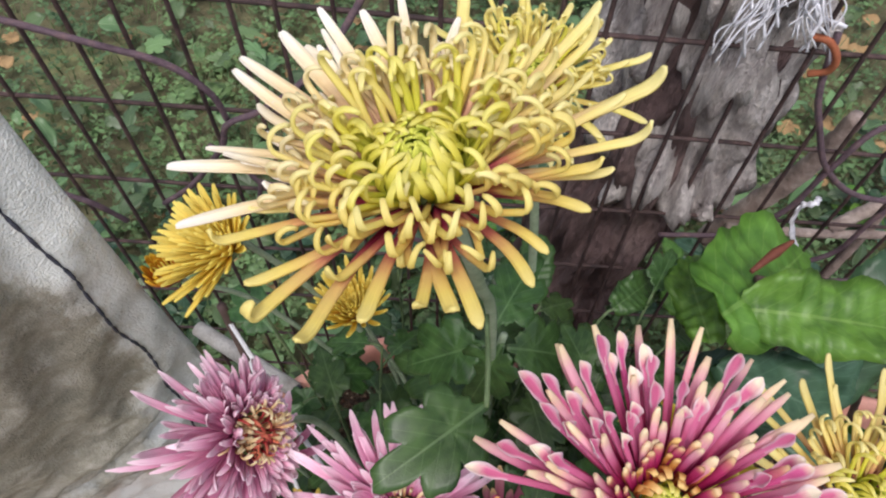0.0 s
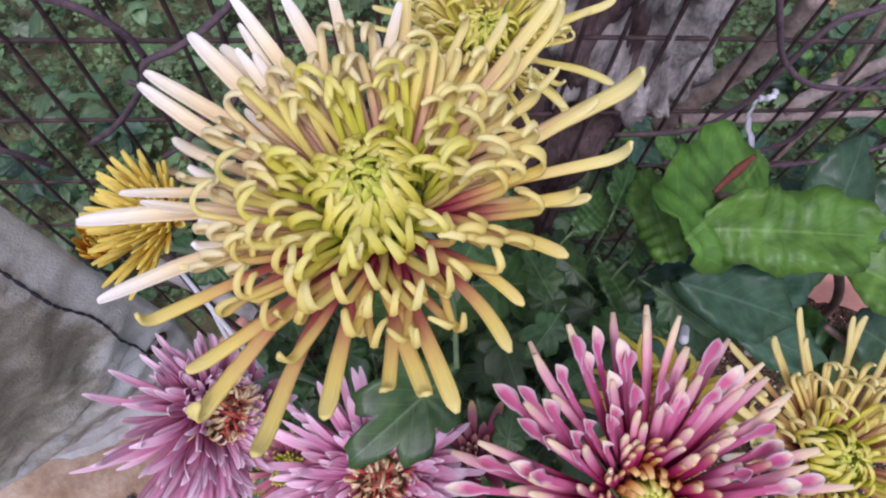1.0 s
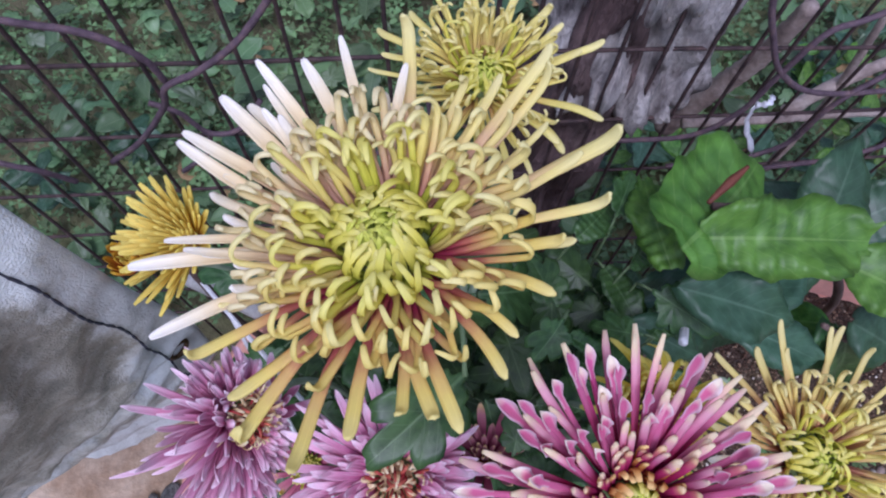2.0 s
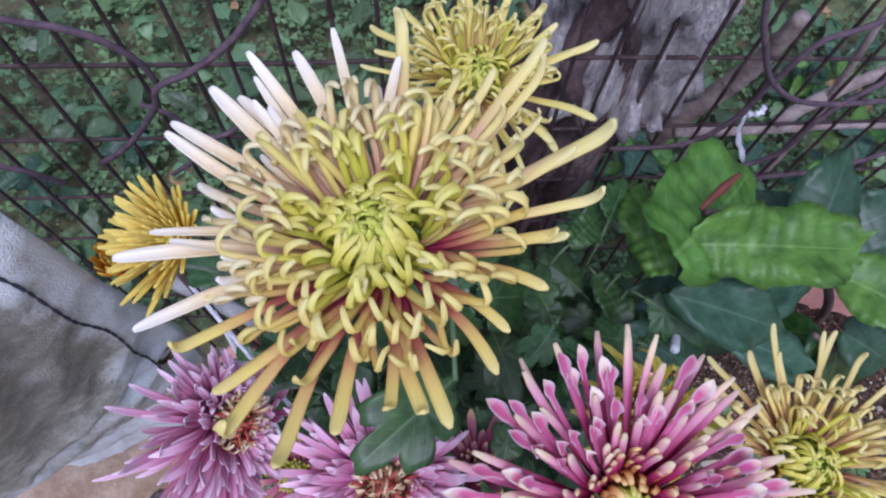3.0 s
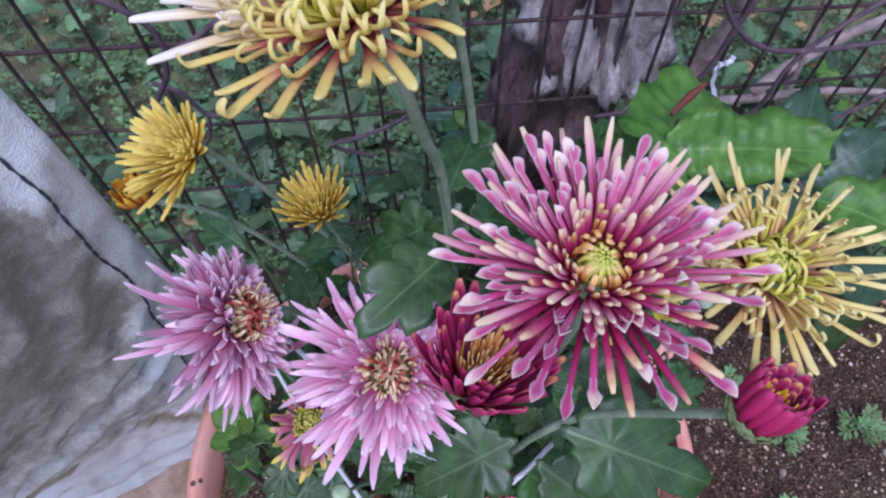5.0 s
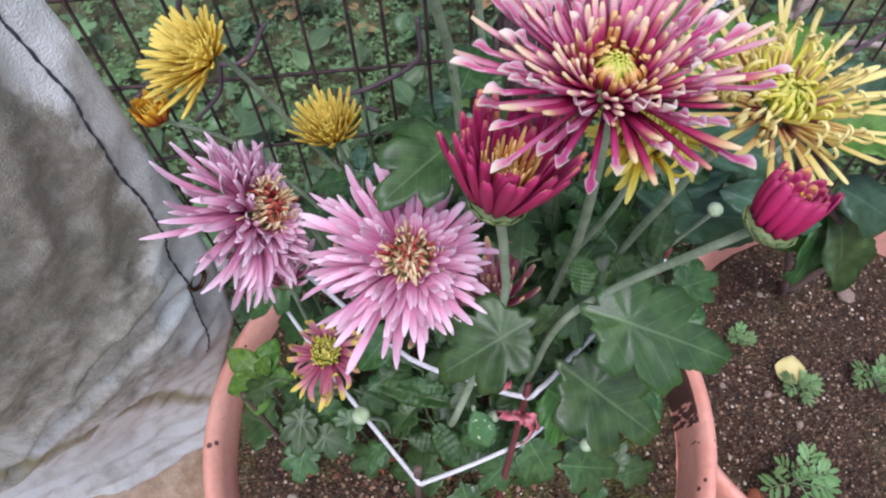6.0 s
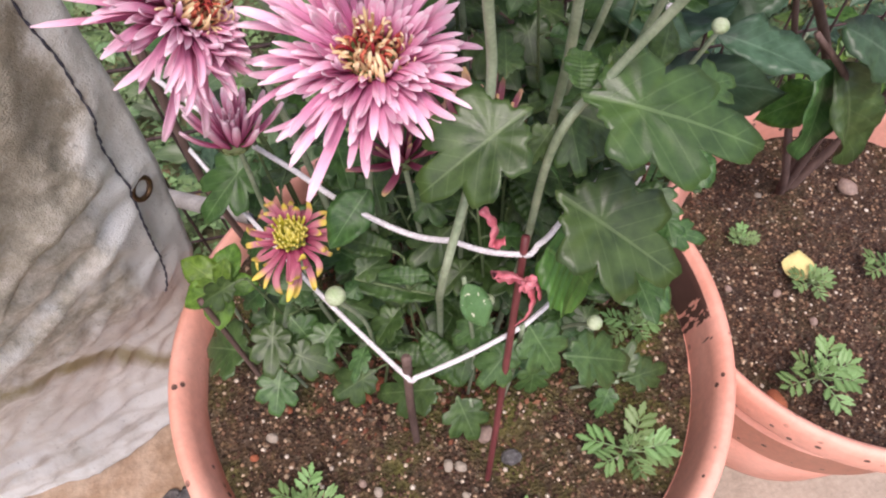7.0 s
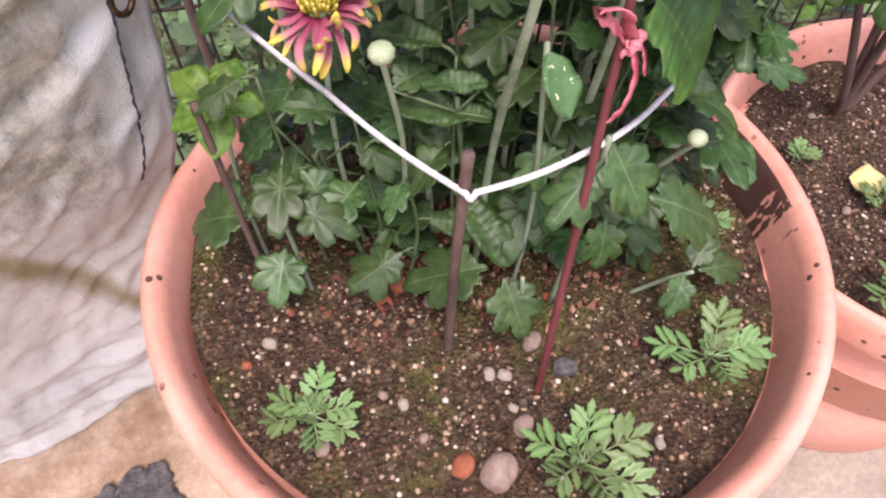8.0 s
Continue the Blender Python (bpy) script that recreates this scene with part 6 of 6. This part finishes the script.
for i, z in enumerate(np.linspace(0.03, 0.55, 260)):
    thread.append(sack_point(float(np.interp(z, [0.17, 0.30], [0.030, 0.021])) + 0.0012 * math.sin(z * 60), z) - SO + side_n * (0.0005 + 0.0005 * math.sin(i * 1.3)))
tv, tf = tube_data(thread, [0.00045 + 0.0004 * (i % 6 < 4) for i in range(len(thread))], 6)
mesh_ob("seam", tv, tf, M_STITCH, parent=sack, label="dark stitched seam")
ec = sack_point(0.020, 0.171) - SO + side_n * 0.001
ring = []
for k in range(25):
    a = 2 * math.pi * k / 24
    ring.append(ec + 0.0085 * (math.cos(a) * np.array([0.62, 0.75, 0]) * 0.9 + math.sin(a) * np.array([0, 0, 1.0])))
ev, ef = tube_data(ring, 0.0019, 8, closed_ends=False)
mesh_ob("eyelet", ev, ef, M_BRASS, parent=sack, label="tarnished brass eyelet")

# ---- fence, trunk and what hangs there ----
fence = tagged(new("fence"), "rusty welded wire mesh fence behind the pots", "fence", kind="structure")
wrng = random.Random(8)
for i in range(-14, 46):
    x = -0.2147 + 0.0298 * i + wrng.uniform(-0.0015, 0.0015)
    v, f = tube_data(smooth_path([(x, 0.229, GROUND_Z), (x + wrng.uniform(-0.003, 0.003), 0.231, 0.2), (x + wrng.uniform(-0.003, 0.003), 0.229, 0.75)], 12), 0.0015, 6)
    mesh_ob("wire", v, f, M_WIRE, parent=fence)
for k in range(-6, 6):
    z = 0.306 + 0.083 * k
    v, f = tube_data(smooth_path([(x, 0.2325 + wrng.uniform(-0.001, 0.001), z - 0.08 * x + wrng.uniform(-0.003, 0.003)) for x in np.linspace(-0.65, 1.15, 14)], 50), 0.0016, 6)
    mesh_ob("wire", v, f, M_WIRE, parent=fence)


def loose_wire(pts, r=0.0020, mat=None, label="bent rusty tie wire hooked through the fence"):
    ob = tube("tie_wire", pts, r, mat or M_WIRE2, n=8 * len(pts), sides=8, wob=0.08, rng=random.Random(5))
    return tagged(ob, label, "wire", "tie wires on the fence")


loose_wire([(-0.24, 0.215, 0.40), (-0.19, 0.205, 0.393), (-0.156, 0.203, 0.382), (-0.137, 0.202, 0.362), (-0.133, 0.203, 0.34)])
loose_wire([(-0.04, 0.222, 0.43), (-0.062, 0.21, 0.396), (-0.087, 0.204, 0.367), (-0.112, 0.202, 0.348), (-0.133, 0.2, 0.338), (-0.143, 0.203, 0.314), (-0.173, 0.207, 0.272), (-0.203, 0.212, 0.242)])
loose_wire([(-0.29, 0.215, 0.262), (-0.263, 0.206, 0.259), (-0.247, 0.205, 0.249), (-0.236, 0.21, 0.222)], 0.002)
loose_wire([(-0.158, 0.218, 0.299), (-0.142, 0.215, 0.289), (-0.13, 0.213, 0.267), (-0.11, 0.214, 0.268), (-0.091, 0.217, 0.294)], 0.0018)
loose_wire([(-0.13, 0.214, 0.267), (-0.14, 0.216, 0.237), (-0.167, 0.22, 0.207)], 0.0017)
loose_wire([(0.015, 0.222, 0.274), (0.012, 0.216, 0.24), (-0.022, 0.214, 0.222), (-0.051, 0.216, 0.211), (-0.022, 0.22, 0.185)], 0.0018)
loose_wire([(0.16, 0.22, 0.20), (0.207, 0.208, 0.221), (0.229, 0.204, 0.256), (0.237, 0.204, 0.295), (0.249, 0.206, 0.334), (0.274, 0.21, 0.341), (0.33, 0.22, 0.36)])
loose_wire([(0.198, 0.215, 0.40), (0.202, 0.207, 0.366), (0.215, 0.204, 0.337), (0.236, 0.204, 0.302), (0.272, 0.206, 0.272), (0.327, 0.21, 0.259), (0.42, 0.22, 0.25)])
loose_wire([(0.21, 0.215, 0.16), (0.254, 0.206, 0.179), (0.289, 0.205, 0.201), (0.298, 0.206, 0.248), (0.318, 0.21, 0.274), (0.38, 0.222, 0.31)])
loose_wire([(0.30, 0.22, 0.13), (0.36, 0.21, 0.16), (0.42, 0.212, 0.20), (0.5, 0.222, 0.25)])
loose_wire([(0.182, 0.21, 0.402), (0.19, 0.205, 0.402), (0.197, 0.203, 0.393), (0.198, 0.205, 0.383), (0.192, 0.21, 0.376)], 0.0020, M_RUST, "short orange rusty hook on the fence")

trunk = thing("tree_trunk", (0.125, 0.30, GROUND_Z), "weathered tree trunk with peeling grey fibrous bark behind the fence", "tree trunk")


def knotty(path, radii, sides, seed, amp, fibre=0.0):
    verts, faces = [], []
    for i, (c, r) in enumerate(zip(path, radii)):
        for k in range(sides):
            a = 2 * math.pi * k / sides
            w = 1 + amp * noise.noise(Vector((math.cos(a) * 2.2, math.sin(a) * 2.2, c[2] * 14 + seed))) + 0.5 * amp * noise.noise(Vector((math.cos(a) * 7, math.sin(a) * 7, c[2] * 22 + seed))) + 0.3 * amp * noise.noise(Vector((math.cos(a) * 16, math.sin(a) * 16, c[2] * 30 + seed))) + fibre * (0.5 - 2 * abs(noise.noise(Vector((math.cos(a) * 9, math.sin(a) * 9, c[2] * 9 + seed)))))
            verts.append((c[0] + r * w * math.cos(a), c[1] + r * w * math.sin(a), c[2]))
    for i in range(len(path) - 1):
        for k in range(sides):
            q = (k + 1) % sides
            faces.append((i * sides + k, i * sides + q, (i + 1) * sides + q, (i + 1) * sides + k))
    faces += [tuple(range(sides - 1, -1, -1)), tuple(range((len(path) - 1) * sides, len(path) * sides))]
    return verts, faces


zz = np.concatenate([np.linspace(-0.31, 0.55, 120), np.linspace(0.57, 1.3, 20)])
core = [(np.interp(z, [-0.3, 0.05, 0.2, 0.4, 1.3], [0.120, 0.128, 0.158, 0.168, 0.20]), 0.295 + 0.02 * max(0, z - 0.2), z) for z in zz]
v, f = knotty([np.array(c) - np.array(trunk.location) for c in core], [0.050 - 0.004 * min(1, max(0, z)) for z in zz], 110, 1.0, 0.45, 0.10)
mesh_ob("wood", v, f, M_WOOD, parent=trunk)
zz = np.concatenate([np.linspace(0.185, 0.55, 90), np.linspace(0.57, 1.3, 24)])
bark = [(np.interp(z, [0.18, 0.4, 1.3], [0.174, 0.166, 0.20]), 0.292 + 0.02 * (z - 0.2), z) for z in zz]
v, f = knotty([np.array(c) - np.array(trunk.location) for c in bark], [0.056 * min(1.0, 0.55 + (z - 0.185) / 0.05) for z in zz], 150, 4.0, 0.50, 0.22)
mesh_ob("bark", v, f, M_BARK, parent=trunk)


def frayed(at, strands, length, spread, seed, label):
    rng = random.Random(seed)
    t = thing("raffia_tuft", at, label, "rag", "white rags on the fence")
    for j in range(strands):
        sx = rng.uniform(-spread, spread)
        L = length * rng.uniform(0.45, 1.1)
        pts = [np.array([sx * 0.2 * L, 0, 0])]
        for q in (0.25, 0.5, 0.75, 1.0):
            pts.append(np.array([sx * L * q + rng.uniform(-0.007, 0.007), -0.012 * q + rng.uniform(-0.004, 0.004), -L * q * (1 - 0.3 * abs(sx)) + rng.uniform(-0.003, 0.005)]))
        strip("strand", pts, rng.uniform(0.0008, 0.0026), M_RAG, t, twist=rng.uniform(-3, 3))
    return t


frayed((0.163, 0.220, 0.452), 40, 0.07, 0.55, 1, "tuft of frayed white plastic raffia tied on the fence")
# the tie is placed to fit the camera's view, a little short of the mesh
tie = thing("cable_tie", (0.225, 0.19, 0.265), "white plastic tie hanging in front of the fence wires", "tie", "white rags on the fence")
strip("band", [(0.013, 0.015, -0.003), (0.018, 0.015, -0.029), (0.042, 0.015, -0.073)], 0.008, M_RAG, tie)
strip("tail", [(0.013, 0.015, -0.003), (0.019, 0.012, 0.003), (0.025, 0.019, 0.001)], 0.005, M_RAG, tie, twist=0.5)
cane2 = tube("plant_label_stick", [(0.172, 0.082, 0.238), (0.155, 0.058, 0.262), (0.146, 0.044, 0.275)], 0.0027, M_ROPE, sides=8)
tagged(cane2, "white plastic stick leaning among the leaves", "plant stake")

# ---- grass, clover and litter beyond the fence ----
def clover_patch(count, seed):
    rng = random.Random(seed)
    verts, faces, uvs = [], [], []
    for i in range(count):
        x, y = rng.gauss(0.1, 0.85), 0.25 + abs(rng.gauss(0, 0.95))
        z = GROUND_Z + rng.uniform(0.005, 0.05)
        s = rng.uniform(0.006, 0.016)
        tx, ty = rng.uniform(-0.5, 0.5), rng.uniform(-0.6, 0.3)
        a0 = rng.uniform(0, 6.28)
        for j in range(3):
            a = a0 + j * 2.094
            b = len(verts)
            for r, da in ((0.0, 0), (0.55, -0.55), (1.0, -0.5), (0.92, 0.0), (1.0, 0.5), (0.55, 0.55)):
                dx, dy = r * s * math.cos(a + da), r * s * math.sin(a + da)
                verts.append((x + dx, y + dy, z + tx * dx + ty * dy + 0.12 * s * (abs(da) > 0.3)))
                uvs.append((r, 0.5 + da * 0.6))
            faces.append(tuple(range(b, b + 6)))
    ob = mesh_ob("clover", verts, faces, M_CLOVER, uvs=uvs, smooth=False)
    return tagged(ob, "low green clover and weeds beyond the fence", "clover", kind="stuff")


def grass_blades(count, seed):
    rng = random.Random(seed)
    verts, faces, uvs = [], [], []
    for i in range(count):
        x, y = rng.gauss(0.1, 0.9), 0.24 + abs(rng.gauss(0, 1.0))
        h, w = rng.uniform(0.02, 0.07), rng.uniform(0.0008, 0.0018)
        a = rng.uniform(0, 6.28)
        lx, ly = math.cos(a) * h * rng.uniform(0.2, 0.9), math.sin(a) * h * rng.uniform(0.2, 0.9)
        sx, sy = -math.sin(a) * w, math.cos(a) * w
        b = len(verts)
        for q in (0.0, 0.5, 1.0):
            k = 1 - 0.9 * q
            for sg in (-1, 1):
                verts.append((x + lx * q * q + sx * sg * k, y + ly * q * q + sy * sg * k, GROUND_Z - 0.01 + h * q))
                uvs.append((q, 0.5 + 0.4 * sg))
        faces += [(b, b + 1, b + 3, b + 2), (b + 2, b + 3, b + 5, b + 4)]
    ob = mesh_ob("grass", verts, faces, M_CLOVER, uvs=uvs, smooth=False)
    return tagged(ob, "short mixed grass beyond the fence", "grass", kind="stuff")


def dry_branch(pts, r, label):
    ob = tube("dry_branch", pts, [r, r * 0.85, r * 0.6], M_BRANCH, n=12 * len(pts), sides=10, wob=0.10, rng=random.Random(int(r * 1e5)))
    return tagged(ob, label, "branch", "dry branches beyond the fence")


dry_branch([(0.253, 0.3, 0.076), (0.272, 0.29, 0.15), (0.285, 0.28, 0.207), (0.288, 0.27, 0.28)], 0.0105, "thick grey-brown dry branch leaning behind the wire fence")
dry_branch([(0.326, 0.26, 0.153), (0.365, 0.27, 0.179), (0.422, 0.28, 0.201), (0.521, 0.3, 0.207)], 0.0062, "pale dry vine stem twisting along the wire fence")
dry_branch([(0.23, 0.25, 0.167), (0.314, 0.255, 0.153), (0.413, 0.26, 0.141), (0.562, 0.27, 0.093)], 0.0045, "thin dry vine stem low along the wire fence")
dry_branch([(0.36, 0.26, 0.046), (0.365, 0.265, 0.153), (0.356, 0.27, 0.243), (0.352, 0.28, 0.312)], 0.004, "thin grey dry twig standing behind the wire fence")


def weed_cover(count, seed):
    """Broad low weed leaves, tilted every way, between the clover."""
    rng = random.Random(seed)
    verts, faces, uvs = [], [], []
    shapes = [leaf_data("oval" if k % 3 else "lobed", 12, curl=0.2 + 0.1 * k, fold=0.15, wave=0.06, seed=k) for k in range(5)]
    for i in range(count):
        x, y = rng.gauss(0.1, 0.55), 0.29 + abs(rng.gauss(0, 0.5))
        size = rng.uniform(0.022, 0.062)
        m = pose(x, y, GROUND_Z + rng.uniform(0.01, 0.09), rng.uniform(-30, 30), rng.uniform(-45, 15), rng.uniform(0, 360)) @ Matrix.Diagonal((size, size * rng.uniform(0.55, 0.9), size, 1))
        v, f, uv = shapes[rng.randrange(5)]
        b = len(verts)
        verts += [tuple(m @ Vector(q)) for q in v]
        faces += [tuple(q + b for q in face) for face in f]
        uvs += uv
    ob = mesh_ob("weed_leaves", verts, faces, M_COVER, uvs=uvs)
    return tagged(ob, "broad green weed leaves covering the earth beyond the fence", "weeds", kind="stuff")


weed_cover(750, 5)
clover_patch(15000, 1)
grass_blades(9000, 2)
lrng = random.Random(91)
for i in range(170):
    x, y = lrng.uniform(-0.9, 1.1) if i < 110 else lrng.uniform(0.1, 0.9), 0.28 + 1.1 * lrng.random()
    fl = fallen_leaf((x, y, GROUND_Z + lrng.uniform(0.012, 0.03)), lrng.uniform(0, 360), lrng.uniform(0.018, 0.045), M_DRY, "dry fallen leaf lying on the grass")
    fl["group"] = "dry leaves on the grass"
for i in range(24):
    x = lrng.uniform(0.0, 0.75) if i < 12 else lrng.uniform(-0.75, 0.1)
    base = (x, lrng.uniform(0.27, 0.6), GROUND_Z)
    weed = thing("weed", base, "leafy green weed growing beyond the fence", "weed", "weeds beyond the fence")
    top = np.array(base) + np.array([lrng.uniform(-0.04, 0.04), 0, lrng.uniform(0.12, 0.32) if i < 12 else lrng.uniform(0.05, 0.14)])
    tube("stem", local(weed, [base, (np.array(base) + top) / 2 + np.array([0.01, 0.01, 0]), top]), 0.0016, M_STEM, weed, sides=6)
    for j in range(9):
        q = 0.3 + 0.7 * j / 8
        r = np.array(base) * (1 - q) + top * q
        a = j * 2.4 + i
        leaf(weed, r, r + np.array([math.cos(a), math.sin(a), 0.15]) * lrng.uniform(0.03, 0.055), 0.6, M_BROAD if j % 2 and i < 12 else M_BROAD_DARK, kind="oval", variant=j % 4)

M_PIPE = surface("dirty_white_plastic", [(0.3, "a09a90"), (0.7, "c6c2ba")], 60.0, 0.5, 0.3, 0.0006)
pipe = thing("plastic_pipe", (-0.172, 0.187, 0.043), "short length of dirty white plastic pipe resting on the rim", "pipe")
tube("barrel", local(pipe, [(-0.236, 0.21, 0.042), (-0.136, 0.15, 0.042)]), 0.0075, M_PIPE, pipe, n=6, sides=14)
tube("plug", local(pipe, [(-0.136, 0.15, 0.042), (-0.133, 0.148, 0.042)]), 0.0062, M_STITCH, pipe, n=4, sides=14, label="dark plugged end")
